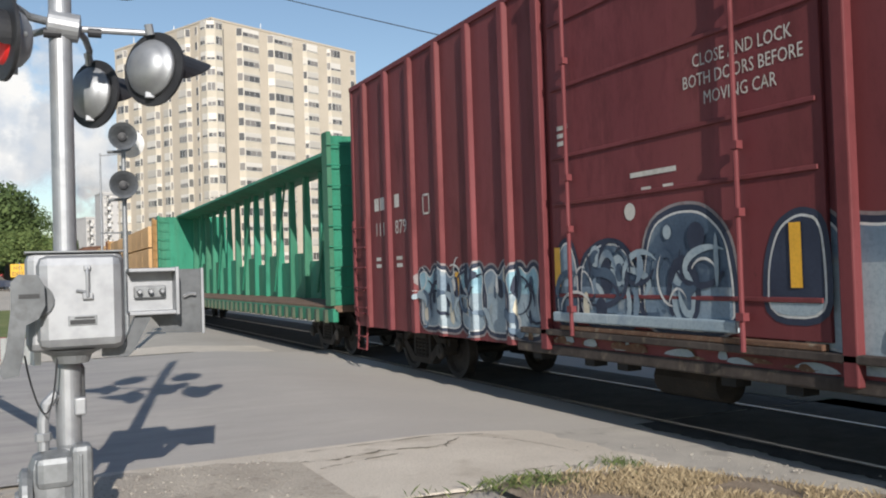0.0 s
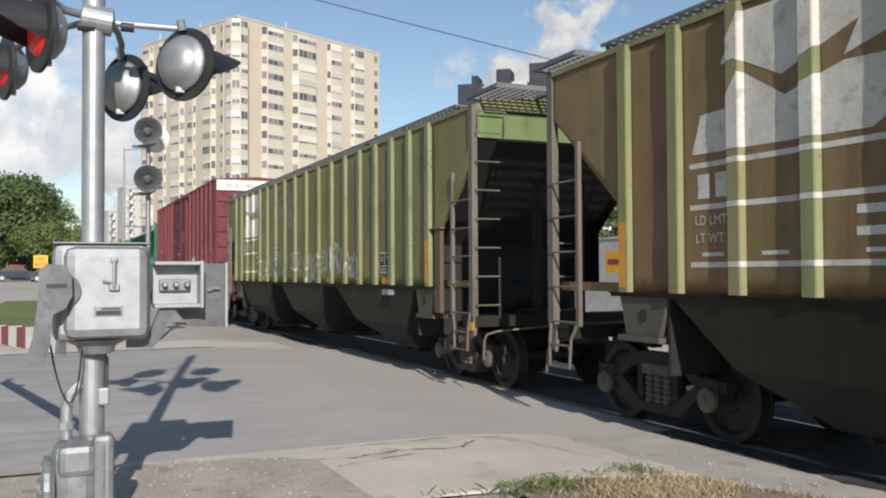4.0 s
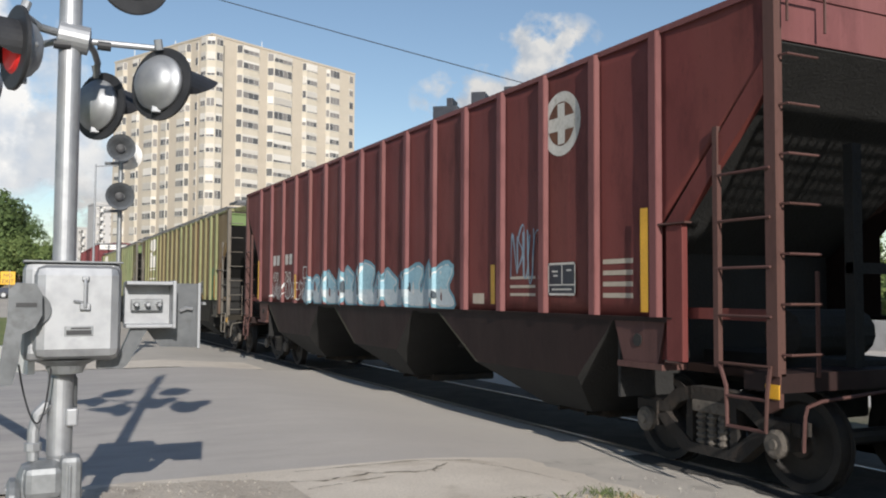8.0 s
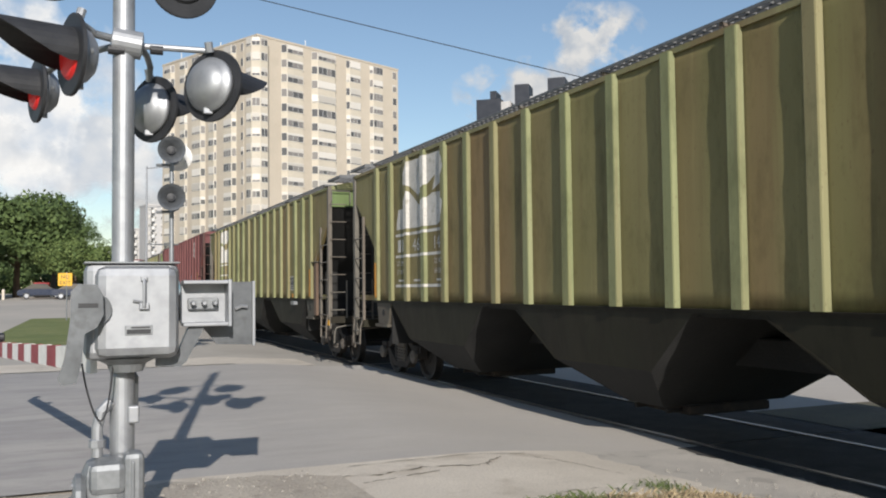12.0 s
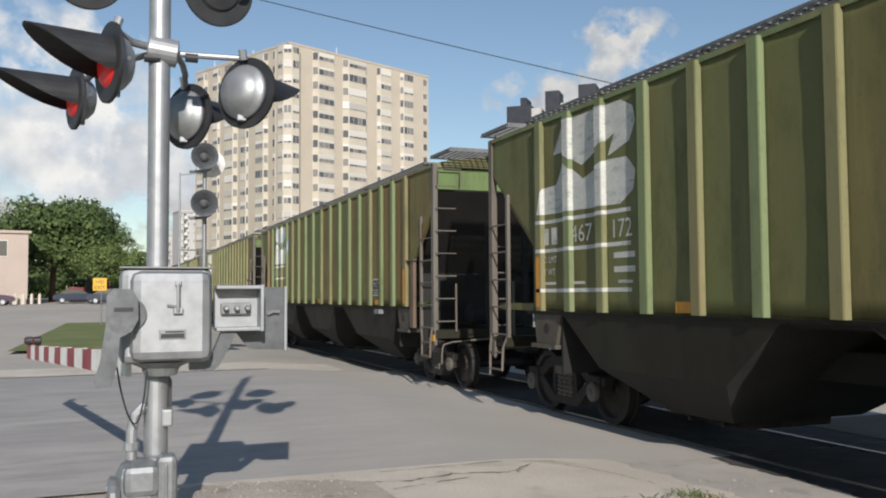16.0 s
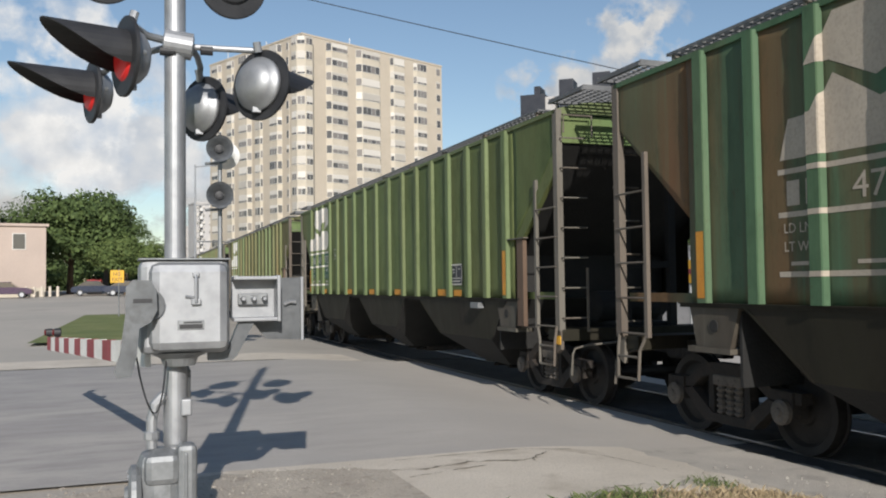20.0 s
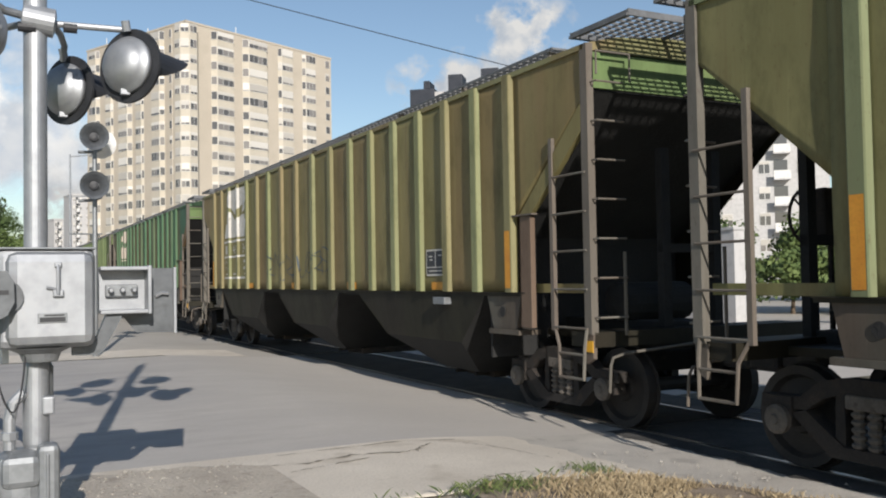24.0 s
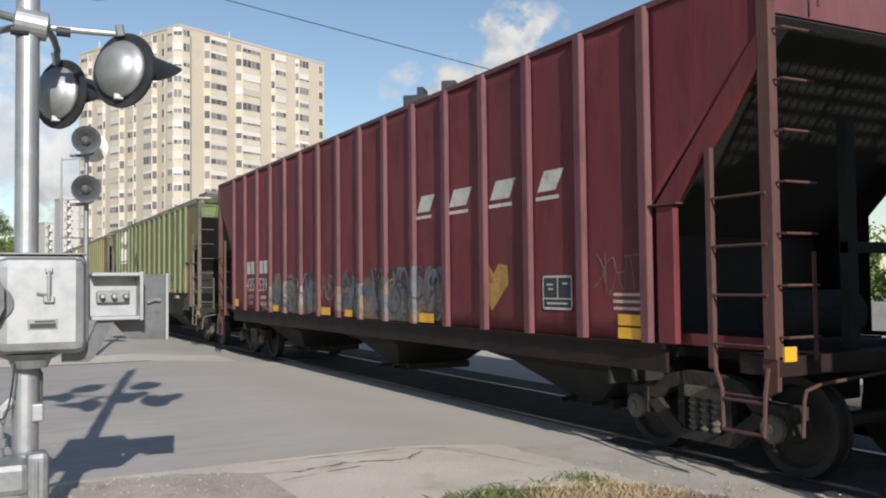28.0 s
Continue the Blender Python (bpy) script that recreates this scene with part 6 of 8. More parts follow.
# the boxcar's pieces: curved brushes over the letters, rust and flaking paint along the door's foot
rnd = random.Random(53)
for ya, yb, za, zb, x0, n, posts in ((-7.15, -9.55, 1.28, 1.86, -HALF - 0.063, 38, []), (-2.95, -6.5, 1.0, 1.72, -HALF - 0.016, 34, box_posts), (-12.0, -14.4, 1.0, 1.9, -HALF - 0.012, 20, box_posts)):
    for m in range(n):
        cy, cz = rnd.uniform(yb, ya), rnd.uniform(za, zb)
        ra, rb, a0 = rnd.uniform(0.12, 0.34), rnd.uniform(0.14, 0.32), rnd.uniform(0, 360)
        mat = (SPRAY_NAVY, SPRAY_DEEP, SPRAY_ICE, SPRAY_NAVY, SPRAY_SLATE, SPRAY_WHITE)[m % 6]
        wd = {SPRAY_WHITE: 0.03, SPRAY_NAVY: 0.055}.get(mat, 0.10) * rnd.uniform(0.7, 1.3)
        p = [(u, max(zb - 0.9 if posts else 1.16, v)) for u, v in swoosh(cy, cz, ra, rb, a0, a0 + rnd.uniform(90, 200), wd)]
        painted("graffiti", [p], posts, box_car, mat, x0 - 0.0004 * m, 0.075, 0.17, "curved brush of spray paint")
FLAKED = surface("flaking_rust", (0.10, 0.05, 0.03), (0.16, 0.09, 0.055), 0.9, 0, 5, 30, 0.3, spots=(0.26, 0.22, 0.16))
part("door_beam", box(B(), -HALF - 0.095, -HALF - 0.012, -10.8, -7.1, 1.056, 1.108, 0.01), FLAKED, box_car, "flaking rusty foot of the door")
lobe("graffiti", box_car, [], [(-10.22, 1.3), (-10.24, 1.75), (-10.36, 2.05), (-10.58, 2.16), (-10.8, 2.1), (-10.84, 1.7), (-10.83, 1.3)], -HALF - 0.049, 1.45, SPRAY_NAVY, SPRAY_ICE, halo=False)
for m in range(34):
    y, w, h = rnd.uniform(-13.4, -6.3), rnd.uniform(0.05, 0.3), rnd.uniform(0.03, 0.10)
    z = rnd.uniform(0.868, 0.90)
    p = rounded([(y - w, z), (y + w, z), (y + w * 0.8, z + h * rnd.uniform(0.4, 1)), (y, z + h), (y - w * 0.7, z + h * rnd.uniform(0.3, 1))], 1)
    painted("rust_patch", [p], [], box_car, FLAKED if m % 3 else SPRAY_ICE, -HALF - 0.0004 * m, 0.075, 0.17, "flaking rust above the side sill")
side_text("COMP SHOES", 0.09, -14.75, 0.88, box_car, MARK, -HALF - 0.004)
# tables of figures, a data panel and stencils near the boxcar's rear end
for y, rows in ((-15.12, ("EXH", "EXW", "EW", "IL", "IW", "IH", "CU. FT.")), (-16.1, ("EXH W", "EXW H", "H", "EMPTY C.G.", "FLOOR H"))):
    for k, words in enumerate(rows):
        side_text(words, 0.085, y, 2.63 - k * 0.094, box_car, MARK, -HALF - 0.004)
for k, figures in enumerate(("6-2", "6-9", "16-10", "4-11", "3-8")):
    if figures:
        side_text(figures, 0.085, -16.66, 2.63 - k * 0.094, box_car, MARK, -HALF - 0.004)
    else:
        painted("small_print", [bar(-16.80, -16.66, 2.635 - k * 0.094, 2.675 - k * 0.094)], [], box_car, MARK, -HALF, 0.075, 0.17)
for k, figures in enumerate(("17-0", "10-8", "9-7", "50-6", "9-6", "13-1", "6301")):
    side_text(figures, 0.085, -15.48, 2.63 - k * 0.094, box_car, MARK, -HALF - 0.004)
strokes("graffiti", box_car, (-17.22, 2.45), 0.3, 0.26, 5, SPRAY_SLATE, 171, 0.02)
data_plate(box_car, -16.27, 1.57)
painted("mark", [bar(-15.47, -15.02, 1.74, 1.94)], [], box_car, SPRAY_BLACK, -HALF, 0.075, 0.17)
for z in (1.79, 1.86):
    painted("small_print", [bar(-15.42, -15.07, z, z + 0.03)], [], box_car, MARK, -HALF - 0.003, 0.075, 0.17)
painted("reflector", [bar(-17.5, -16.95, 1.05, 1.18)], [], box_car, YELLOW, -HALF, 0.075, 0.17, "yellow reflective strip")
painted("small_print", [bar(-15.5, -15.05, 1.42, 1.50)], [], box_car, MARK, -HALF, 0.075, 0.17)
strokes("graffiti", box_car, (-15.3, 1.62), 0.4, 0.25, 4, CREAM, 141, 0.02)
for y, z0, z1, x in ((-4.3, 1.4, 1.75, -HALF - 0.006), (-7.05, 1.55, 2.0, -HALF - 0.06), (-10.55, 1.55, 2.08, -HALF - 0.064), (-16.6, 1.69, 2.08, -HALF - 0.004)):
    painted("reflector", [bar(y - 0.06, y + 0.06, z0, z1)], [], box_car, YELLOW, x, 0.075, 0.17, "yellow reflective strip")
band = part("end_band", box(B(), -HALF + 0.05, HALF - 0.05, -17.755 - 0.05, -17.755 + 0.02, 4.86, 5.24), WHITE, box_car, "white band with black capitals")
words = part("lettering", text_mesh("EXCESS HEIGHT CAR", 0.19), SPRAY_BLACK, box_car)
words.matrix_basis = Matrix.Translation((-1.25, -17.81, 4.97)) @ pose(0, 0, 0, 90, 0, 0)


# ---- the crossing signal beside the road ----
GALV_DARK = surface("dulled_casting", (0.105, 0.112, 0.12), (0.145, 0.154, 0.163), 0.45, 0.5, 5, 16, 0.03, spots=(0.09, 0.094, 0.098))
MX, MY = 0.31, 6.05


def signal():
    st = thing("crossing_signal", "silver railway crossing signal mast with flashing lamps and gate mechanism", "crossing signal", pose(MX, MY, 0))
    part("mast", lathe(B(), [(0.0, 0.069), (5.2, 0.069), (5.24, 0.05)], (0, 0, 0.0), (0, 0, 1), 28), GALV, st)
    part("mast_sleeve", lathe(B(), [(0, 0.071), (0.02, 0.076), (0.5, 0.076), (0.52, 0.071)], (0, 0, 0.62), (0, 0, 1), 28), GALV, st)
    part("clamp", box(B(), 0.03, 0.10, -0.10, -0.02, 0.82, 0.93, 0.012), GALV, st)
    # gate mechanism: a cast case with a rounded door
    case = part("mechanism_case", box(B(), -0.235, 0.325, -0.26, 0.02, 1.235, 1.835, 0.05), GALV, st, "silver-painted cast metal mechanism case")
    part("case_door", box(B(), -0.175, 0.315, -0.335, -0.20, 1.25, 1.815, 0.062), GALV, case, "rounded silver door")
    part("case_lid", box(B(), -0.237, 0.327, -0.275, 0.025, 1.830, 1.842, 0.005), GALV_DULL, case, "dull rain lip")
    bm = B()
    pipe(bm, [(0.105, -0.35, 1.735), (0.105, -0.365, 1.70), (0.105, -0.365, 1.56)], 0.011, 8)
    box(bm, 0.085, 0.125, -0.36, -0.335, 1.72, 1.75, 0.006)
    box(bm, 0.075, 0.135, -0.365, -0.335, 1.545, 1.585, 0.006)
    rod(bm, (0.04, -0.35, 1.60), (0.10, -0.35, 1.59), 0.008, 6)
    part("latch", bm, GALV, case, "steel hasp latch")
    lp = part("label_plate", box(B(), -0.005, 0.155, -0.342, -0.334, 1.39, 1.45, 0.003), GALV_DULL, case, "dark metal maker's plate")
    bm = B()
    box(bm, 0.005, 0.145, -0.3445, -0.3425, 1.397, 1.425)
    box(bm, 0.03, 0.14, -0.3445, -0.3425, 1.431, 1.441)
    part("plate_print", bm, BLACK, lp)
    part("case_skirt", lathe(B(), [(0, 0.10), (0.05, 0.12), (0.09, 0.2)], (0.02, -0.08, 1.15), (0, 0, 1), 20), GALV_DULL, case)
    # counterweight arm on the far side of the case
    bm = B()
    up = [(-0.36, 1.48), (-0.355, 1.66), (-0.30, 1.705), (-0.16, 1.70), (-0.115, 1.64), (-0.11, 1.52), (-0.16, 1.445), (-0.25, 1.41), (-0.27, 1.24), (-0.31, 1.12), (-0.42, 1.11), (-0.445, 1.15), (-0.40, 1.26)]
    prism(bm, [(-0.13 + (a + 0.11) * 0.74, b) for a, b in up], "y", -0.43, -0.35)
    arm = part("counterweight_arm", bm, GALV_DARK, st, "grey counterweight arm")
    part("slot", box(B(), -0.27, -0.16, -0.434, -0.429, 1.565, 1.59), BLACK, arm)
    part("pivot", lathe(B(), [(0, 0.10), (0.18, 0.10), (0.19, 0.08)], (-0.18, -0.36, 1.55), (0, 1, 0), 18), GALV_DARK, arm)
    # bracket and back plate on the track side
    bm = B()
    box(bm, 0.36, 0.66, -0.02, 0.02, 1.43, 1.72, 0.008)
    box(bm, 0.36, 0.66, -0.16, -0.02, 1.70, 1.725, 0.006)
    box(bm, 0.36, 0.66, -0.16, -0.02, 1.425, 1.45, 0.006)
    box(bm, 0.645, 0.67, -0.17, 0.02, 1.42, 1.73, 0.006)
    br = part("arm_bracket", bm, GALV, st, "aluminium channel bracket")
    for x in (0.43, 0.50, 0.57):
        part("bolt", lathe(B(), [(0, 0.018), (0.09, 0.018), (0.10, 0.012)], (x, -0.02, 1.575), (0, -1, 0), 6), GALV, br)
    part("clip", box(B(), 0.40, 0.60, -0.06, -0.03, 1.53, 1.61, 0.01), GALV_DULL, br)
    pl = part("back_plate", slab(B(), [(0.44, 0.03, 1.50), (0.44, 0.03, 1.715), (0.845, 0.03, 1.715), (0.845, 0.03, 1.285), (0.60, 0.03, 1.295)], 0.012), GALV_DARK, st, "flat grey aluminium plate")
    part("plate_edge", box(B(), 0.835, 0.855, 0.0, 0.03, 1.28, 1.72, 0.004), GALV, pl)
    part("wing_bolt", pipe(B(), [(0.72, 0.01, 1.53), (0.76, 0.0, 1.55), (0.80, 0.0, 1.545)], 0.012, 6), GALV, pl)
    part("strut", prism(B(), [(0.20, 1.175), (0.20, 1.24), (0.33, 1.25), (0.40, 1.42), (0.50, 1.42), (0.385, 1.20), (0.35, 1.17)], "y", -0.12, -0.03), GALV_DARK, st)
    # the lowered gate arm across the road
    a0, a1 = Vector((-0.17, 0.05, 1.22)), Vector((-0.87 - MX, 12.3 - MY, 0.97))
    for k in range(14):
        p, q = a0.lerp(a1, k / 14), a0.lerp(a1, (k + 1) / 14)
        bm = B()
        for s in (0,):
            v = [p + Vector((-0.02, 0, -0.085)), q + Vector((-0.02, 0, -0.08)), q + Vector((-0.02, 0, 0.08)), p + Vector((-0.02, 0, 0.085))]
            slab(bm, v, 0.04)
        part("gate_board", bm, RED if k % 2 else WHITE, st, "reflective band of the striped gate arm")
    for k in (0.84, 0.99):
        c = a0.lerp(a1, k)
        lm = part("gate_lamp", lathe(B(), [(-0.04, 0.02), (-0.035, 0.05), (0.035, 0.05), (0.04, 0.02)], c + Vector((0, 0, 0.14)), (1, 0, 0), 14), BLACK, st)
        part("lens", lathe(B(), [(0, 0.042), (0.015, 0.038), (0.02, 0.02)], c + Vector((-0.04, 0, 0.14)), (-1, 0, 0), 14), plain("dark_red_lens", (0.12, 0.01, 0.01), 0.2), lm)
        part("stem", rod(B(), c + Vector((0, 0, 0.06)), c + Vector((0, 0, 0.12)), 0.015, 6), BLACK, lm)
    # junction base, elbow conduit and hanging cable
    jb = part("junction_base", box(B(), -0.24, 0.06, -0.17, 0.12, 0.0, 0.62, 0.10), GALV_DULL, st, "silver cast junction base")
    part("base_cover", lathe(B(), [(0, 0.17), (0.03, 0.19), (0.06, 0.19), (0.075, 0.16), (0.08, 0.06), (0.1, 0.05)], (-0.215, -0.03, 0.33), (-1, 0, 0), 22), GALV_DULL, jb, "round cast cover")
    for a in range(6):
        part("bolt", lathe(B(), [(0, 0.014), (0.02, 0.014)], (-0.28, -0.03 + 0.15 * math.cos(a * 1.047), 0.33 + 0.15 * math.sin(a * 1.047)), (-1, 0, 0), 6), GALV, jb)
    part("flange", box(B(), 0.0, 0.125, -0.19, -0.02, 0.0, 0.65, 0.035), GALV_DULL, jb)
    part("flange_rib", box(B(), 0.045, 0.065, -0.205, -0.18, 0.04, 0.60, 0.008), GALV_DULL, jb)
    part("shoulder", box(B(), -0.20, 0.02, -0.20, -0.10, 0.40, 0.60, 0.045), GALV_DULL, jb)
    el = part("conduit", pipe(B(), [(-0.15, -0.05, 0.62), (-0.15, -0.05, 0.80), (-0.13, -0.05, 0.90), (-0.07, -0.04, 0.96)], 0.036, 12), GALV, st)
    part("conduit_nut", lathe(B(), [(0, 0.05), (0.045, 0.05), (0.05, 0.046)], (-0.15, -0.05, 0.68), (0, 0, 1), 8), GALV, el)
    part("back_conduit", lathe(B(), [(0, 0.05), (0.02, 0.06), (0.26, 0.06), (0.3, 0.04)], (0.045, 0.07, 0.84), (0, 0, 1), 12), GALV_DULL, st)
    pts = []
    for i in range(15):
        k = i / 14
        pts.append((-0.245 + 0.18 * k + 0.02 * math.sin(3 * k), -0.2 + 0.05 * k, 1.22 - 0.36 * math.sin(math.pi * k) ** 0.8 + 0.0 * k))
    part("cable", pipe(B(), pts, 0.006, 6), BLACK, st, "thin hanging black cable")
    # lamps
    def lamp(c, normal, size, hood, shell=GALV, eye=RED_LENS):
        n = Vector(normal).normalized()
        c = Vector(c)
        r = size / 2
        bg = part("lamp", lathe(B(), [(-0.012, r * 0.3), (-0.012, r), (0.008, r), (0.012, r * 0.97), (0.012, r * 0.3)], c, n, 40), BLACK, st, "black round lamp background")
        prof = [(-0.012, r * 0.76), (-0.045, r * 0.76), (-0.05, r * 0.70), (-0.09, r * 0.62), (-0.125, r * 0.45), (-0.14, r * 0.22), (-0.143, 0.0)]
        hs = part("housing", mesh_of("housing", lathe(B(), prof[::-1], c, n, 36), True), shell, bg, "" if shell is BLACK else "silver domed housing")
        part("lens", lathe(B(), [(0.012, r * 0.62), (0.03, r * 0.55), (0.04, r * 0.3), (0.045, 0.0)], c, n, 28), eye, bg, "" if eye is BLACK else "red lens")
        # visor: the upper half of a tube
        bm = B()
        u = Vector((0, 0, 1)).cross(n).normalized()
        up = n.cross(u)
        m, prev = 18, None
        for i in range(m + 1):
            a = math.pi * (-0.14 + 1.28 * i / m)
            d = (math.cos(a) * u + math.sin(a) * up)
            ln = hood * (0.10 + 0.90 * max(0.0, (math.sin(a) + 0.43) / 1.43) ** 0.72)
            ring = [bm.verts.new(c + d * (r * 0.66) + n * 0.01), bm.verts.new(c + d * (r * 0.66) + n * ln), bm.verts.new(c + d * (r * 0.63) + n * ln), bm.verts.new(c + d * (r * 0.63) + n * 0.01)]
            if prev:
                for j in range(4):
                    bm.faces.new((prev[j], prev[(j + 1) % 4], ring[(j + 1) % 4], ring[j]))
            prev = ring
        part("visor", bm, BLACK, bg, "long black visor")
        bm = B()
        low = c - up * r * 0.74
        box(bm, -0.03, 0.03, -0.02, 0.02, -0.02, 0.02, 0.006)
        bmesh.ops.translate(bm, vec=low - n * 0.04, verts=bm.verts)
        part("catch", bm, GALV, bg)
        rod_b = lathe(B(), [(0, 0.022), (0.02, 0.018)], c + u * r * 0.62 - n * 0.055, -n, 10)
        part("gland", rod_b, GALV_DULL, bg)
        bm = B()
        rod(bm, c + up * r * 0.9 - n * 0.04, c + up * (r + 0.04) - n * 0.06, 0.028, 10)
        part("lamp_neck", bm, GALV, bg)
        return bg, c + up * (r + 0.03) - n * 0.06
    # each at (x, y, z) from the mast's foot
    lamp((-0.315, -0.28, 3.105), (-0.96, -0.30, 0.0), 0.505, 0.50)
    lamp((-0.535, 0.75, 3.085), (-0.97, -0.26, 0.0), 0.455, 0.56)
    lamp((0.555, -0.10, 3.02), (0.76, 0.65, -0.05), 0.485, 0.50)
    lamp((0.235, 0.55, 2.965), (0.80, 0.60, -0.03), 0.48, 0.42)
    lamp((0.39, 0.10, 3.775), (0.25, -0.96, -0.12), 0.50, 0.22, BLACK, BLACK)
    lamp((-0.45, 0.10, 3.80), (0.25, -0.96, -0.12), 0.50, 0.22, BLACK, BLACK)
    cl = part("crossarm_clamp", lathe(B(), [(-0.10, 0.05), (-0.09, 0.09), (0.09, 0.09), (0.10, 0.05)], (0.02, -0.02, 3.275), (1, -0.05, -0.12), 20), GALV, st)
    for nm, pts, r, mt in (("crossarm", [(0.05, 0, 3.27), (0.32, -0.02, 3.27), (0.53, -0.06, 3.265)], 0.021, GALV),
                           ("crossarm", [(-0.05, 0, 3.30), (-0.18, -0.05, 3.31), (-0.30, -0.16, 3.36)], 0.026, GALV_DULL),
                           ("crossarm", [(-0.05, 0.05, 3.27), (-0.35, 0.4, 3.25), (-0.50, 0.72, 3.18)], 0.022, GALV_DULL),
                           ("lamp_hanger", [(0.10, 0.0, 3.27), (0.16, 0.2, 3.26), (0.20, 0.42, 3.24), (0.195, 0.50, 3.16)], 0.022, GALV_DULL),
                           ("crossarm", [(-0.42, 0.05, 4.06), (0.36, 0.05, 4.04)], 0.022, GALV_DULL)):
        part(nm, pipe(B(), pts, r, 10), mt, st)
    part("counter_knob", lathe(B(), [(0, 0.03), (0.10, 0.03)], (-0.10, -0.06, 3.215), (1, 0, 0), 10), BLACK, st)
    part("counter_knob", lathe(B(), [(0, 0.03), (0.08, 0.03)], (0.16, -0.05, 3.24), (1, 0, 0), 10), BLACK, st)
    for s in (-1, 1):
        bm = box(B(), -0.6, 0.6, -0.01, 0.01, -0.11, 0.11, 0.004)
        cb = part("crossbuck_board", bm, WHITE, st, "white crossbuck board")
        cb.matrix_basis = pose(0, 0.1, 4.75, 0, s * 45, 70)
    return st


signal()


def horn_pole():
    st = thing("horn_pole", "thin grey pole with two round loudspeaker horns", "horn pole", pose(2.14, 20.75, 0) @ Matrix.Scale(1.36, 4))
    part("pole", rod(B(), (0.03, 0.1, 0), (0.03, 0.1, 3.6), 0.045, 14, 0.035), GALV_DULL, st)
    for z in (3.56, 2.77):
        h = part("horn", lathe(B(), [(0.28, 0.05), (0.22, 0.06), (0.12, 0.11), (0.03, 0.19), (0.0, 0.225), (-0.006, 0.225), (0.02, 0.18), (0.10, 0.10), (0.13, 0.07)][::-1], (-0.0, -0.18, z), (0.1, 1, 0.0), 28), GALV_DARK, st, "grey horn mouth")
        part("driver", lathe(B(), [(0, 0.075), (0.03, 0.07), (0.04, 0.03)], (0.0, -0.08, z), (-0.1, -1, 0), 14), BLACK, h)
        part("horn_bracket", pipe(B(), [(-0.22, 0.05, z - 0.24), (0.03, 0.1, z - 0.22), (0.14, 0.12, z - 0.16)], 0.025, 8), GALV_DULL, h)
    part("white_horn", lathe(B(), [(0.0, 0.24), (0.05, 0.17), (0.2, 0.07), (0.3, 0.06)], (0.17, 0.42, 3.52), (-0.3, -1, 0), 24), WHITE, st, "white horn facing away")
    part("ladder_arm", rod(B(), (-0.35, 0.15, 2.0), (0.15, 0.15, 2.0), 0.012, 6), GALV_DULL, st)
    return st


horn_pole()


# ---- pavement, verge and foreground ----
DUSTY = surface("dusty_asphalt", (0.43, 0.395, 0.35), (0.52, 0.48, 0.42), 0.95, 0, 1.5, 60, 0.4, spots=(0.30, 0.275, 0.245))
ribbon("pavement", steps(-6.0, 5.9, 0.5) + steps(5.95, 8.05, 0.1), lambda y: 0.55, lambda y: (4.9 + 0.12 * (8 - y) + 0.05 * math.sin(9 * y) + 0.03 * math.sin(23 * y)) if y > 5.9 else 2.4, 20, "y", 0.02, CONCRETE, "pale cracked concrete pavement beside the road", "pavement")
sheet("asphalt_shoulder", steps(4.6, 6.5, 0.2), steps(-6.0, 8.1, 0.5), 0.004, DUSTY, "broken grey asphalt edge along the rails", lambda x, y: x > 4.6, category="road")
ribbon("gravel_patch", steps(-1.2, 2.2, 0.08), lambda x: 5.6, lambda x: 7.95 - 0.25 * abs(x - 0.8) + 0.06 * math.sin(5 * x) + 0.03 * math.sin(17 * x), 8, "x", 0.028, GRAVEL, "loose grey gravel round the mast", "gravel")
ribbon("verge", steps(3.2, 6.2, 0.06), lambda x: -8.0, lambda x: 5.75 + 0.12 * (x - 2.6) + 0.10 * math.sin(4 * x) + 0.05 * math.sin(13 * x) + 0.03 * math.sin(31 * x) - max(0.0, x - 4.7) * 1.3, 30, "x", 0.03, SOIL, "dry soil verge with straw-coloured grass", "verge")
sheet("far_pavement", steps(-60, 5.4, 2.0), steps(20.2, 22.4, 0.55), 0.012, CONCRETE, "pale concrete pavement across the road", category="pavement")
ribbon("far_verge", steps(28.0, 47.0, 0.7), lambda y: -2.4 + 0.05 * (y - 30), lambda y: 2.6, 10, "y", 0.07, GRASS, "green mown grass strip beside the lot", "grass")

# added out of view: dark grass cuts the light bounced onto the train
sheet("near_lawn", steps(-60, -1.2, 4.0), steps(-60, 7.4, 4.0), 0.012, GRASS, "unseen grass sheet that cuts light bounced off the ground", category="grass")
# weedy soil whose dark colour also holds the shade behind the train
SHADE_SOIL = surface("shaded_weedy_soil", (0.10, 0.085, 0.06), (0.16, 0.14, 0.09), 0.95, 0, 1.2, 20, 0.6, spots=(0.08, 0.10, 0.04))
sheet("far_side_verge", steps(8.95, 22.0, 1.8), steps(-40.0, 9.9, 4.0), 0.012, SHADE_SOIL, "weedy soil beyond the rails, darkened for the train's shade", category="verge")

CRACK = surface("crack_dirt", (0.17, 0.15, 0.12), (0.26, 0.235, 0.19), 0.95, 0, 10, 60, 0.5)


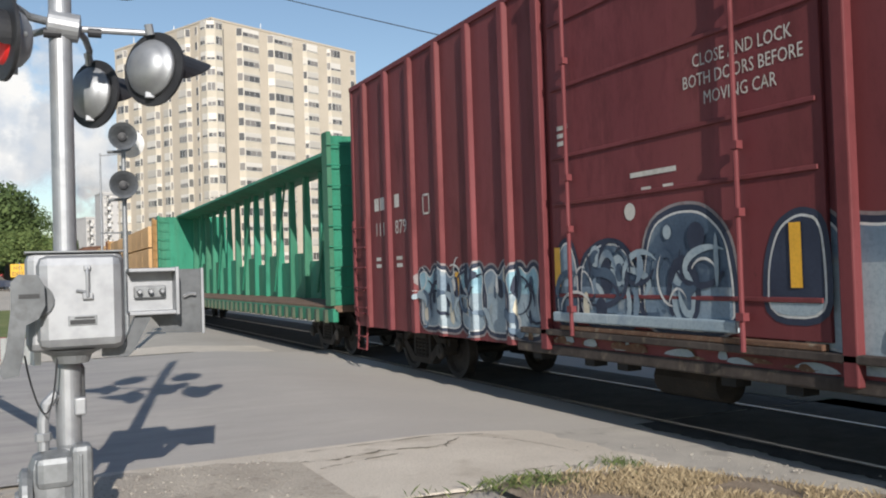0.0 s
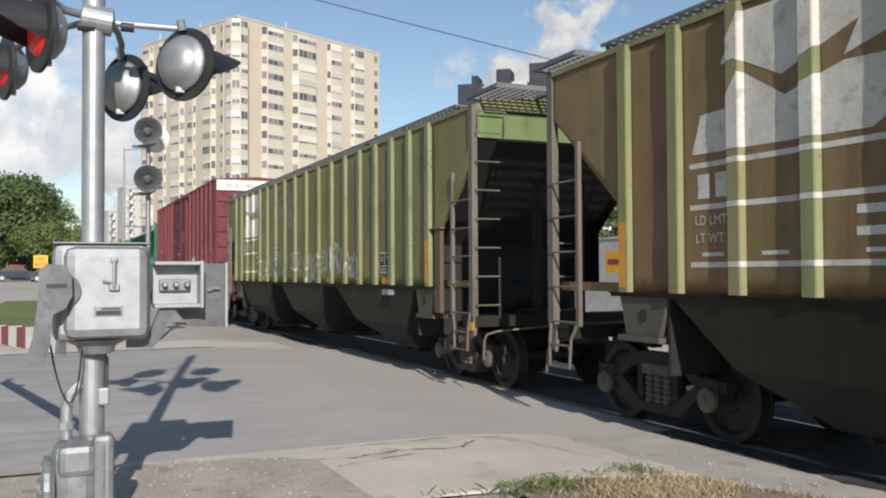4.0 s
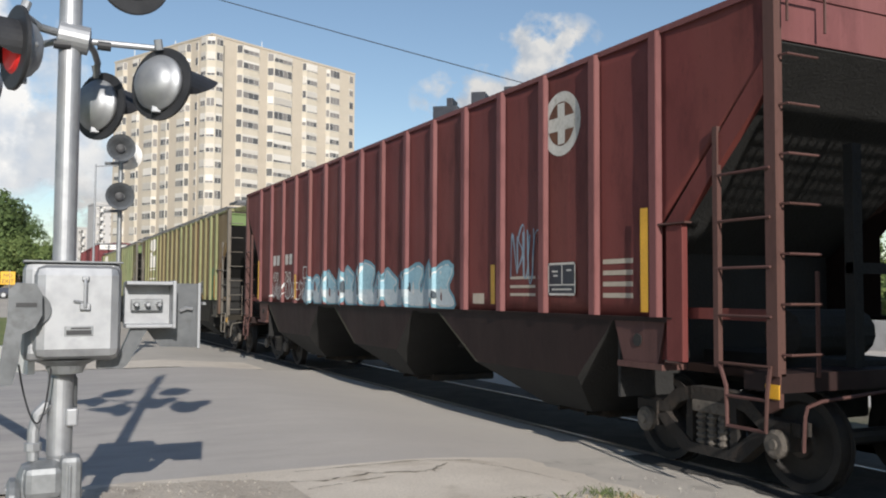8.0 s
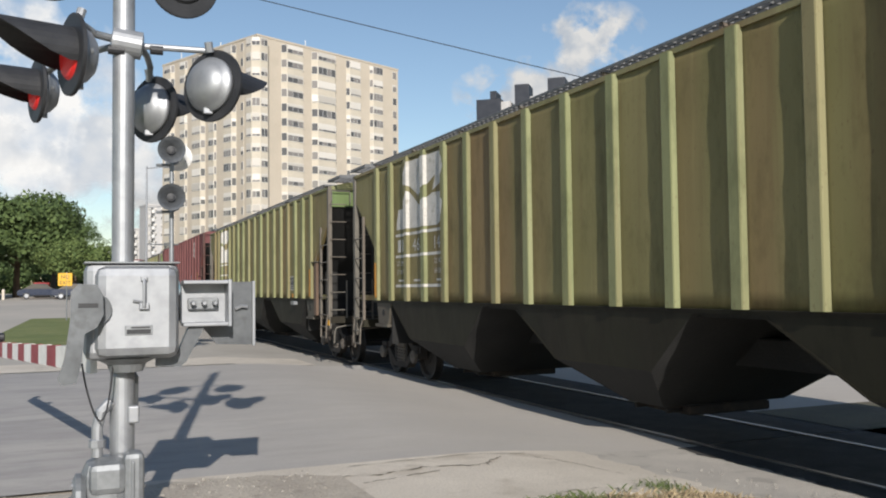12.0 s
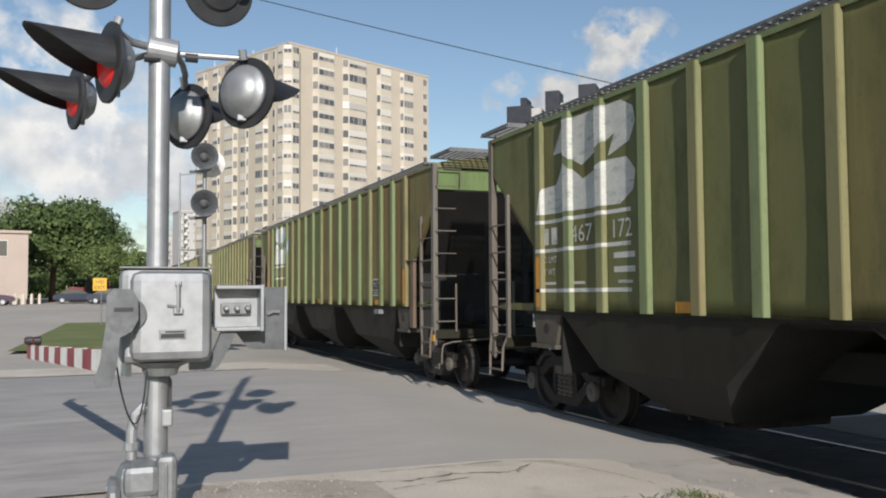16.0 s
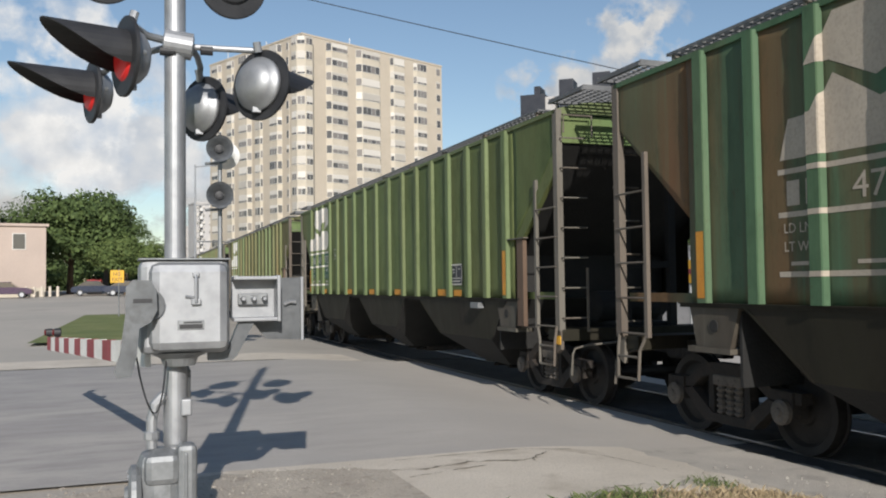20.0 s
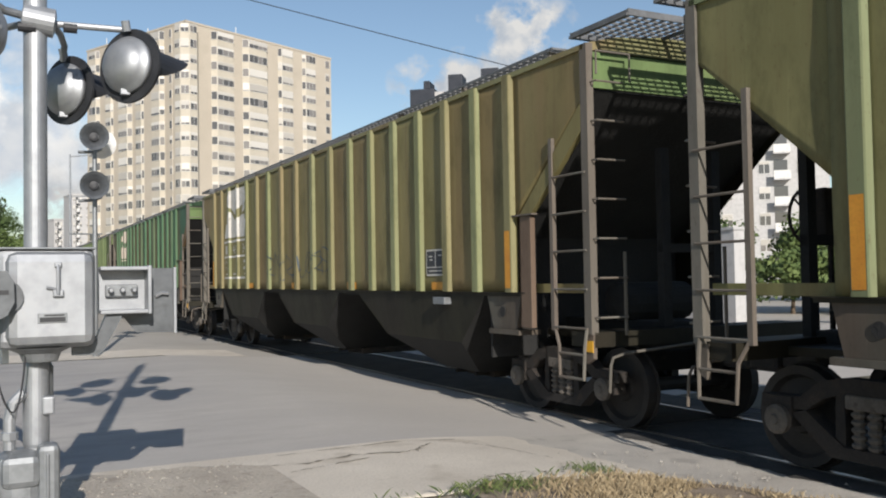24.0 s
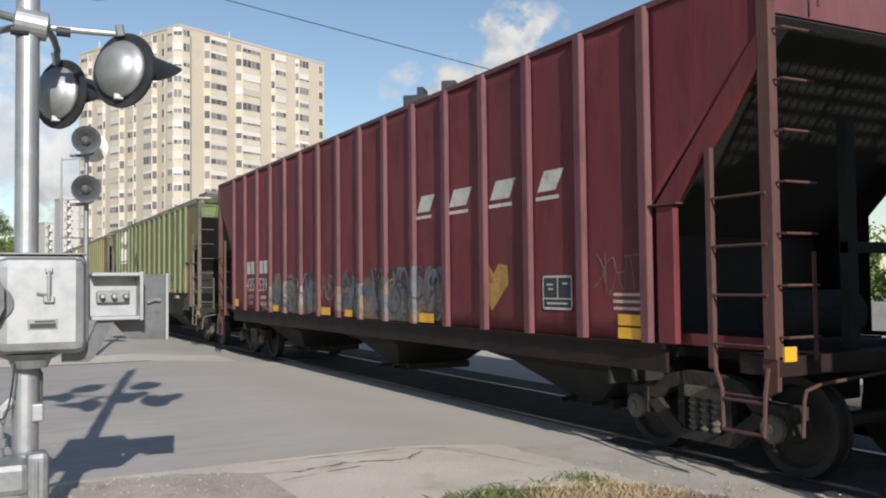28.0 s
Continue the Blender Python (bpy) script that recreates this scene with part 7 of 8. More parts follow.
def cracks():
    """Open joints and cracks: ragged narrow strips filled with dirt."""
    rnd = random.Random(5)
    for pts, w in (([(2.1, 7.5), (2.5, 7.42), (3.0, 7.55), (3.45, 7.42), (3.75, 7.52)], 0.03), ([(2.3, 7.15), (2.75, 7.28), (3.1, 7.34)], 0.018), ([(3.55, 7.35), (3.62, 7.5), (3.9, 7.78)], 0.03),
                   ([(4.15, 7.75), (4.42, 7.35), (4.58, 6.9), (4.66, 6.45), (4.66, 6.05)], 0.03), ([(3.55, 6.15), (4.0, 6.2), (4.35, 6.12)], 0.02), ([(1.35, 8.0), (1.45, 7.5), (1.7, 7.1), (1.75, 6.3)], 0.012), ([(2.4, 7.9), (3.6, 7.95), (4.3, 7.85)], 0.015)):
        bm = B()
        prev = None
        for a, b in zip(pts, pts[1:]):
            for i in range(8):
                k = i / 8
                x, y = a[0] + (b[0] - a[0]) * k + rnd.uniform(-0.02, 0.02), a[1] + (b[1] - a[1]) * k + rnd.uniform(-0.025, 0.025)
                ww = w * (rnd.uniform(0.1, 0.9) if rnd.random() < 0.7 else 0.04)
                z = terrain(x, y) + 0.025
                cur = (bm.verts.new((x, y - ww, z)), bm.verts.new((x, y + ww, z)))
                if prev:
                    bm.faces.new((prev[0], cur[0], cur[1], prev[1]))
                prev = cur
        tagged(part("pavement_crack", bm, CRACK), "dirt-filled crack in the concrete", "crack", "", "structure")


cracks()


def stop_line():
    bm = B()
    rnd = random.Random(8)
    for k in range(22):
        y = 8.6 + k * 0.27
        w = rnd.uniform(0.03, 0.09)
        z = 0.005
        quad(bm, (-1.06 - w, y, z), (-1.06 + w, y, z), (-1.06 + w, y + 0.27, z), (-1.06 - w, y + 0.27, z))
    tagged(part("stop_line", bm, surface("worn_road_paint", (0.38, 0.37, 0.35), (0.30, 0.29, 0.28), 0.9, 0, 6, 60, 0.2)), "worn white stop line on the asphalt", "road marking", "", "structure")


stop_line()


def blades(name, n, region, h0, h1, mat, label, seed, lean=0.4):
    rnd = random.Random(seed)
    vs, fs = [], []
    while len(fs) < n:
        x, y = rnd.uniform(2.3, 6.0), rnd.uniform(2.5, 6.3)
        if not region(x, y, rnd):
            continue
        z = terrain(x, y) + 0.025
        h, a, w = rnd.uniform(h0, h1), rnd.uniform(0, 6.28), rnd.uniform(0.0009, 0.0022)
        dx, dy = math.cos(a), math.sin(a)
        lx, ly = rnd.gauss(0, lean) * h, rnd.gauss(0, lean) * h
        i = len(vs)
        vs += [(x - dy * w, y + dx * w, z), (x + dy * w, y - dx * w, z), (x + lx * 0.4 + dy * w * 0.7, y + ly * 0.4 - dx * w * 0.7, z + h * 0.65), (x + lx, y + ly, z + h)]
        fs += [(i, i + 1, i + 2), (i, i + 2, i + 3)]
    me = bpy.data.meshes.new(name)
    me.from_pydata(vs, [], fs)
    return tagged(part(name, me, mat), label, "grass", "", "stuff")


def island_mat(name, a, b, rough=0.8):
    m, nt, p = nodes_of(name)
    g = nt.nodes.new("ShaderNodeNewGeometry")
    nt.links.new(mixer(nt, a, b, g.outputs["Random Per Island"]), p.inputs["Base Color"])
    p.inputs["Roughness"].default_value = rough
    return m


STRAW = island_mat("straw", (0.21, 0.155, 0.085), (0.43, 0.345, 0.215))
WEED = island_mat("weed_leaf", (0.05, 0.08, 0.02), (0.12, 0.15, 0.045))


def in_verge(x, y, rnd):
    edge = 5.72 + 0.12 * (x - 2.6) - max(0.0, x - 4.7) * 1.3
    return y < edge - abs(rnd.gauss(0, 0.25)) and (x > 3.75 + rnd.gauss(0, 0.25)) and x < 5.35 + rnd.gauss(0, 0.25) and noise.noise((x * 1.5, y * 1.5, 0)) > -0.35


blades("dry_grass", 40000, in_verge, 0.02, 0.085, STRAW, "dry straw-coloured grass on the verge", 3)
blades("weeds", 1500, lambda x, y, r: (x - 3.5) ** 2 + (y - 5.75) ** 2 * 5 < 0.3 * r.random() or (y < 5.95 + 0.1 * (x - 3) and y > 5.4 and x < 4.6 and r.random() < 0.04) or ((x - 4.55) ** 2 + (y - 6.1) ** 2 < 0.06 * r.random()), 0.02, 0.08, WEED, "small green weeds at the pavement's edge", 4, 0.6)


def pebbles():
    rnd = random.Random(6)
    bm = B()
    for k in range(620):
        if k < 480:
            x, y = rnd.uniform(-0.6, 2.0), rnd.uniform(6.2, 7.9)
        else:
            x, y = rnd.gauss(5.5, 0.4), rnd.uniform(3.0, 7.0)
        z = terrain(x, y) + 0.025
        r = rnd.uniform(0.006, 0.02)
        v = [bm.verts.new((x + r * rnd.uniform(0.7, 1.3) * dx, y + r * rnd.uniform(0.7, 1.3) * dy, z + r * dz)) for dx, dy, dz in ((1, 0, 0), (0, 1, 0), (-1, 0, 0), (0, -1, 0), (0, 0, 0.8))]
        for i in range(4):
            bm.faces.new((v[i], v[(i + 1) % 4], v[4]))
    tagged(part("pebbles", bm, island_mat("pebble", (0.20, 0.175, 0.15), (0.40, 0.365, 0.32))), "scattered pebbles on the pavement edge", "gravel", "", "stuff")


pebbles()

# ---- the tall apartment tower ----
TOWER_WALL = surface("buff_brick", (0.445, 0.392, 0.318), (0.485, 0.43, 0.352), 0.9, 0, 0.15, 8, 0.1, spots=(0.41, 0.362, 0.293))
SPANDREL = surface("pale_spandrel", (0.47, 0.425, 0.345), (0.53, 0.48, 0.395), 0.85, 0, 0.3, 8, 0.05)
WIN_FRAME = plain("window_frame_white", (0.70, 0.69, 0.66), 0.6)
PANE_DARK = glass("window_glass", (0.085, 0.082, 0.08), 0.1)
PANE_GREY = glass("curtained_glass", (0.20, 0.185, 0.17), 0.12)


def blind_mat():
    m, nt, p = nodes_of("window_blind")
    oi = nt.nodes.new("ShaderNodeObjectInfo")
    nt.links.new(mixer(nt, (0.40, 0.375, 0.335), (0.62, 0.59, 0.54), oi.outputs["Random"]), p.inputs["Base Color"])
    p.inputs["Roughness"].default_value = 0.3
    return m


BLIND = blind_mat()


def window_mesh(w, h, n):
    """A window: frame bars and n lights, some of them with the blind drawn."""
    def make():
        return box(B(), -w / 2, w / 2, -0.04, 0.04, -h / 2, h / 2)
    return cached("window|%.2f %.2f %d" % (w, h, n), make)


def pane_mesh(w, h):
    return cached("pane|%.2f %.2f" % (w, h), lambda: box(B(), -w / 2, w / 2, -0.02, 0.02, -h / 2, h / 2))


def window(parent, m, w, h, n, rnd):
    wi = part("window", window_mesh(w, h, n), WIN_FRAME, parent)
    wi.matrix_basis = m
    cell = w / n
    for i in range(n):
        p = part("pane", pane_mesh(round(cell - 0.07, 2), h - 0.12), PANE_GREY if rnd.random() < 0.55 else PANE_DARK, wi)
        p.location = (-w / 2 + cell * (i + 0.5), -0.035, 0)
    down = rnd.choice((0, 0.25, 0.35, 0.5, 0.5, 0.75, 0.9))
    if down and (n > 1 or rnd.random() < 0.4):
        d = round((h - 0.1) * down, 2)
        b = part("blind", cached("blind|%.2f %.2f" % (w, d), lambda: box(B(), -w / 2 + 0.04, w / 2 - 0.04, -0.062, -0.056, h / 2 - 0.05 - d, h / 2 - 0.05)), BLIND, wi)


def tower():
    rnd = random.Random(12)
    A, Bc = Vector((31.1, 156.9, 0)), Vector((64.3, 172.4, 0))
    ux = (Bc - A).normalized()
    ang = math.degrees(math.atan2(ux.y, ux.x))
    H, N, fh = 47.6, 17, 2.74
    tw = thing("apartment_tower", "tall buff brick apartment tower with stacked bay windows", "apartment building", pose(A.x, A.y, 0, 0, 0, ang))
    # local: x along the broad front (to 36.7), y back (to 32.5), the front faces -y
    L, W = 36.7, 32.5
    part("wall", box(B(), 0.6, L, 0.6, W, 0, H), TOWER_WALL, tw)
    part("parapet", box(B(), 0.5, L + 0.1, 0.5, W + 0.1, H, H + 0.35), TOWER_WALL, tw)
    part("penthouse", box(B(), 12, 24, 10, 20, H, H + 1.6), TOWER_WALL, tw)
    for x, y in ((12.5, 1.5), (2.0, 14.0), (0.9, 26.0)):
        part("roof_aerial", rod(B(), (x, y, H), (x, y, H + 1.7), 0.07, 6), WHITE, tw)
    def bay(x, w, depth, side, n, level0=0, top=N):
        """A stack of faceted bays; side 0: broad front, 1: left flank."""
        base = Matrix() if side == 0 else pose(0, 0, 0, 0, 0, 90) @ Matrix.Scale(1, 4)
        f = w * 0.15
        bm = B()
        if side == 0:
            prism(bm, [(x - w / 2, 0.65), (x - w / 2 + f, 0.6 - depth), (x + w / 2 - f, 0.6 - depth), (x + w / 2, 0.65)], "z", 0, H - 1.0)
        else:
            prism(bm, [(0.65, x - w / 2), (0.6 - depth, x - w / 2 + f), (0.6 - depth, x + w / 2 - f), (0.65, x + w / 2)], "z", 0, H - 1.0)
        b = part("bay", bm, SPANDREL if n > 1 else TOWER_WALL, tw)
        for k in range(N):
            z = 1.0 + k * fh + 1.45
            if side == 0:
                m = pose(x, 0.6 - depth - 0.02, z)
            else:
                m = pose(0.6 - depth - 0.02, x, z, 0, 0, -90)
            window(b, m, w - 2 * f, 1.5, n, rnd)
            if n > 1:
                fl = math.hypot(f, depth)
                for s in (-1, 1):
                    a = math.degrees(math.atan2(depth, f))
                    cx = x + s * (w / 2 - f / 2)
                    if side == 0:
                        m2 = pose(cx + s * 0.02, 0.62 - depth / 2 - 0.02, z, 0, 0, s * a)
                    else:
                        m2 = pose(0.62 - depth / 2 - 0.02, cx + s * 0.02, z, 0, 0, -90 - s * a)
                    window(b, m2, fl * 0.86, 1.5, 1, rnd)
    for x, w, d, n in ((8.6, 5.2, 0.9, 3), (16.3, 6.2, 0.9, 4), (24.0, 3.9, 0.6, 3), (30.3, 3.7, 0.6, 3)):
        bay(x, w, d, 0, n)
    for x, w, d, n in ((5.0, 1.0, 0.06, 1), (8.6, 3.4, 0.8, 3), (14.5, 2.4, 0.4, 2), (19.0, 4.0, 0.8, 3), (24.5, 2.4, 0.4, 2), (29.5, 3.2, 0.7, 2)):
        bay(x, w, d, 1, n)
    # a faceted stack of bays that wraps the near corner
    r, c = 2.1, 1.15
    ring = [(c + r * math.cos(math.pi * (0.125 + i / 4)), c + r * math.sin(math.pi * (0.125 + i / 4))) for i in range(8)]
    b = part("bay", prism(B(), ring, "z", 0, H - 1.6), SPANDREL, tw)
    for k in range(N):
        for turn in (-90, -45, 0):
            a = radians(turn - 90)
            q = r * math.cos(math.pi / 8) + 0.02
            window(b, pose(c + q * math.cos(a), c + q * math.sin(a), 2.45 + k * fh, 0, 0, turn), 1.4, 1.5, 2, rnd)
    # sides of the far edge
    for k in range(N):
        window(tw, pose(35.6, 0.58, 2.45 + k * fh), 1.1, 1.5, 1, rnd)


tower()

WHITE_WALL = surface("pale_render", (0.43, 0.42, 0.41), (0.48, 0.468, 0.457), 0.85, 0, 0.3, 3, 0.02)


def slab_block(name, label, a, b, depth, H, floors, wall, cols, balcony):
    """A long apartment slab from corner a to corner b (the front), with windows and balconies per storey."""
    rnd = random.Random(len(name) + cols)
    a, b = Vector((*a, 0)), Vector((*b, 0))
    u = b - a
    L = u.length
    bl = thing(name, label, "apartment building", pose(a.x, a.y, 0, 0, 0, math.degrees(math.atan2(u.y, u.x))))
    part("wall", box(B(), 0, L, 0, depth, 0, H), wall, bl)
    part("roof_edge", box(B(), -0.15, L + 0.15, -0.15, depth, H, H + 0.5), wall, bl)
    fh, cw = H / floors, L / cols
    for i in range(cols):
        for k in range(floors):
            x, z = cw * (i + 0.5), fh * k + fh * 0.55
            window(bl, pose(x - cw * 0.18, -0.02, z), cw * 0.3, fh * 0.5, 2, rnd)
            if balcony and i % 2 == 0:
                bb = part("balcony", cached("balcony|%.2f" % cw, lambda: box(B(), -cw * 0.22, cw * 0.22, -1.3, 0.0, 0, 0.16)), wall, bl)
                bb.location = (x + cw * 0.25, 0, fh * k + 0.05)
                part("railing", cached("balcony_rail|%.2f" % cw, lambda: box(B(), -cw * 0.22, cw * 0.22, -1.3, -1.24, 0.16, 1.1)), WIN_FRAME, bb)
                part("opening", cached("balcony_door|%.2f" % cw, lambda: box(B(), -cw * 0.18, cw * 0.18, -0.03, 0.02, 0.2, fh * 0.8)), PANE_DARK, bb)
    return bl


blk = slab_block("apartment_block", "long white apartment block with balconies beyond the tracks", (47.0, 101.5), (86.0, 69.0), 14, 21.2, 7, WHITE_WALL, 12, True)
DARKBOX = surface("dark_louvre", (0.014, 0.018, 0.028), (0.03, 0.034, 0.045), 0.6, 0, 1, 10, 0.1)
for x, w, z0, z1, mt in ((1.2, 3.2, 21.6, 25.6, DARKBOX), (3.0, 0.8, 25.6, 26.6, DARKBOX), (3.4, 2.2, 21.6, 25.2, WHITE_WALL), (6.2, 1.8, 21.6, 27.2, DARKBOX), (8.1, 2.0, 21.6, 25.6, WHITE_WALL), (10.4, 2.2, 21.6, 27.7, DARKBOX), (13.0, 5.0, 21.6, 26.8, WHITE_WALL), (13.6, 3.2, 21.6, 27.3, DARKBOX)):
    part("rooftop_unit", box(B(), x, x + w, 0.3 if mt != DARKBOX else 0.1, 3.0, z0, z1, 0.05), mt, blk)
slab_block("far_tower", "distant pale tower with dark balconies", (24.0, 299), (30.0, 300), 10, 29.5, 11, WHITE_WALL, 3, True)
slab_block("far_tower", "distant pale tower with dark balconies", (20.2, 320), (23.6, 321), 10, 23.0, 8, WHITE_WALL, 2, True)


def low_wall_building():
    bl = thing("boundary_wall", "tall white rendered wall beyond the tracks", "wall", pose(23.0, 22.4, 0))
    part("wall", box(B(), 0, 0.5, 0, 14, -0.3, 3.1), WHITE_WALL, bl)
    part("roof_edge", box(B(), -0.06, 0.56, -0.05, 14.05, 3.1, 3.2), WHITE_WALL, bl)
    lw = thing("low_wall", "low white garden wall beyond the tracks", "wall", pose(26.0, 17.6, 0))
    part("wall", box(B(), 0, 0.3, 0, 3.2, -0.3, 0.85, 0.02), WHITE_WALL, lw)
    sg = thing("shop_sign", "yellow sign board on a post", "sign", pose(21.0, 29.0, 0))
    part("post", rod(B(), (0, 0, -0.2), (0, 0, 2.6), 0.06, 8), GALV_DULL, sg)
    part("board", box(B(), -0.08, 0.08, -1.0, 1.0, 1.6, 2.5), YELLOW, sg)
    part("lettering_bar", box(B(), -0.10, -0.08, -0.8, 0.8, 1.95, 2.15), RED, sg)


low_wall_building()


def pink_building():
    H, base = 7.9, 1.0
    PINK = surface("pink_stucco", (0.42, 0.345, 0.30), (0.47, 0.385, 0.335), 0.9, 0, 0.3, 12, 0.1)
    bl = thing("stucco_building", "two-storey pink stucco building with a flat roof", "building", pose(-6.65, 94.7, base, 0, 0, 8))
    part("wall", box(B(), -24, 0, 0, 14, -0.3, H - base), PINK, bl)
    part("eave", box(B(), -24.2, 0.25, -0.25, 14, H - base, H - base + 0.25), PINK, bl)
    part("roof_house", box(B(), -12, -4, 4, 12, H - base + 0.4, H - base + 2.2), WHITE_WALL, bl)
    for x in (-2.4, -6.9, -8.0, -12.5, -16.5, -20.5):
        for z in (1.9, 5.4):
            if x == -2.4 and z < 2:
                continue
            wi = part("window", window_mesh(1.2, 1.6, 1), WIN_FRAME, bl)
            wi.location = (x, -0.03, z)
            part("pane", pane_mesh(1.06, 1.46), PANE_DARK, wi).location = (0, -0.035, 0)
    part("doorway", box(B(), -5.6, -4.2, -0.04, 0.1, 0, 2.2), PANE_DARK, bl)
    part("base_course", box(B(), -24, -0.05, -0.05, 0.1, -0.3, 0.9), SPANDREL, bl)


pink_building()

LEAF = island_mat("leaves", (0.035, 0.062, 0.016), (0.085, 0.125, 0.035))
LEAF_PALE = island_mat("leaves_pale", (0.055, 0.09, 0.022), (0.12, 0.16, 0.045))
BARK = surface("bark", (0.10, 0.075, 0.05), (0.16, 0.12, 0.085), 0.95, 0, 3, 20, 0.6)


def tree(x, y, height, spread, seed, leaf=LEAF, n=9000, label="broad green deciduous tree in full leaf", size=0.19):
    rnd = random.Random(seed)
    z0 = terrain(x, y) - 0.1
    tr = thing("tree", label, "tree", pose(x, y, z0))
    bm = B()
    top = height * 0.45
    rod(bm, (0, 0, 0), (0.1, 0, top), 0.035 * height, 10, 0.02 * height)
    tips = []
    for k in range(9):
        a, e = rnd.uniform(0, 6.28), rnd.uniform(0.2, 1.3)
        p = Vector((0.05, 0, top * rnd.uniform(0.55, 1.0)))
        q = p + Vector((math.cos(a) * math.cos(e), math.sin(a) * math.cos(e), math.sin(e) * 0.9)) * height * rnd.uniform(0.22, 0.38)
        rod(bm, p, q, 0.012 * height, 6, 0.005 * height)
        tips.append(q)
    part("trunk", bm, BARK, tr)
    clumps = []
    for k in range(46):
        a, r = rnd.uniform(0, 6.28), spread * math.sqrt(rnd.random()) * 0.9
        h = 1 - (r / spread) ** 2
        z = height * (0.32 + 0.16 * (1 - h)) + rnd.random() * height * 0.62 * math.sqrt(max(0.05, h))
        clumps.append((Vector((r * math.cos(a), r * math.sin(a), min(z, height * 0.97))), spread * rnd.uniform(0.16, 0.32)))
    vs, fs = [], []
    for k in range(n):
        c, rad = rnd.choice(clumps)
        d = Vector((rnd.gauss(0, 1), rnd.gauss(0, 1), rnd.gauss(0, 0.75))).normalized()
        p = c + d * rad * rnd.uniform(0.65, 1.08)
        nrm = (d + Vector((rnd.gauss(0, 0.5), rnd.gauss(0, 0.5), rnd.gauss(0, 0.5)))).normalized()
        u = nrm.orthogonal().normalized()
        u = (Matrix.Rotation(rnd.uniform(0, 6.28), 3, nrm) @ u)
        w = nrm.cross(u)
        s = size * rnd.uniform(0.5, 1.1)
        i = len(vs)
        vs += [p - u * s, p - w * s * 0.55, p + u * s, p + w * s * 0.55]
        fs.append((i, i + 1, i + 2, i + 3))
    me = bpy.data.meshes.new("crown")
    me.from_pydata(vs, [], fs)
    part("crown", me, leaf, tr)


tree(-5.0, 106, 11.2, 7.0, 1, n=26000, size=0.33)
tree(-1.5, 122, 10.5, 4.5, 2)
tree(0.8, 100, 6.6, 4.0, 3, LEAF_PALE)
tree(-0.2, 150, 12.5, 5.5, 4)
tree(3.4, 150, 8.5, 3.4, 5, LEAF_PALE)
tree(-14, 122, 12.0, 7.0, 6)
tree(8.5, 210, 13.0, 3.4, 7, label="slim dark tree far down the line")
# added trees stand in for the shaded buildings behind the lot
for k, (x, y, h) in enumerate(((-16, 150, 6.5), (-9, 146, 6.0), (-3, 150, 6.8), (3, 158, 6.2), (-24, 150, 7.0), (-34, 150, 7.0), (9, 190, 6.5))):
    tree(x, y, h, 4.6, 40 + k, LEAF, 5000, "low dark tree added behind the lot", 0.3)
tree(-24, 115, 12.0, 7.0, 8)


# added hedge: stands in for dark shop fronts and covers the pale horizon
def hedge():
    h = thing("hedge", "long dark green hedge added to fill the back of the lot", "hedge", pose(-17.0, 132.0, 1.2))
    rnd, vs, fs = random.Random(77), [], []
    for k in range(9000):
        p = Vector((rnd.uniform(-25, 25), rnd.gauss(0, 0.7), 0))
        p.z = rnd.random() ** 0.7 * (3.0 + 0.7 * noise.noise((p.x * 0.25, 0, 5)))
        u = Vector((rnd.gauss(0, 1), rnd.gauss(0, 1), rnd.gauss(0, 1))).normalized()
        w = u.orthogonal().normalized()
        q = rnd.uniform(0.2, 0.42)
        n = len(vs)
        vs += [p - u * q, p - w * q * 0.6, p + u * q, p + w * q * 0.6]
        fs.append((n, n + 1, n + 2, n + 3))
    me = bpy.data.meshes.new("foliage")
    me.from_pydata(vs, [], fs)
    part("foliage", me, LEAF, h)


hedge()
tree(30.5, 26.5, 3.0, 2.2, 9, LEAF_PALE, 3000, "leafy shrub behind the white building", 0.16)
tree(33.5, 17.5, 5.6, 3.0, 10, LEAF_PALE, 3000, "leafy shrub behind the white building", 0.16)
tree(35.5, 8.0, 5.8, 3.4, 11, LEAF, 3000, "leafy shrub behind the white building", 0.16)
tree(32.0, 24.5, 2.6, 2.0, 21, LEAF_PALE, 3000, "leafy shrub beyond the tracks", 0.14)
tree(34.0, 27.0, 3.2, 2.2, 22, LEAF_PALE, 3000, "leafy shrub beyond the tracks", 0.14)
tree(34.5, 20.5, 3.4, 2.4, 23, LEAF, 3000, "leafy shrub beyond the tracks", 0.14)
tree(40.0, 42.0, 5.6, 3.4, 12, LEAF, 7000)
tree(27.0, 50.0, 7.5, 4.2, 13, LEAF, 7000)
tree(33.0, 47.0, 8.0, 4.2, 14, LEAF, 7000)
tree(45.0, 36.0, 5.4, 3.4, 15, LEAF_PALE, 7000)
tree(50.0, 26.0, 8.0, 4.4, 16, LEAF, 7000)


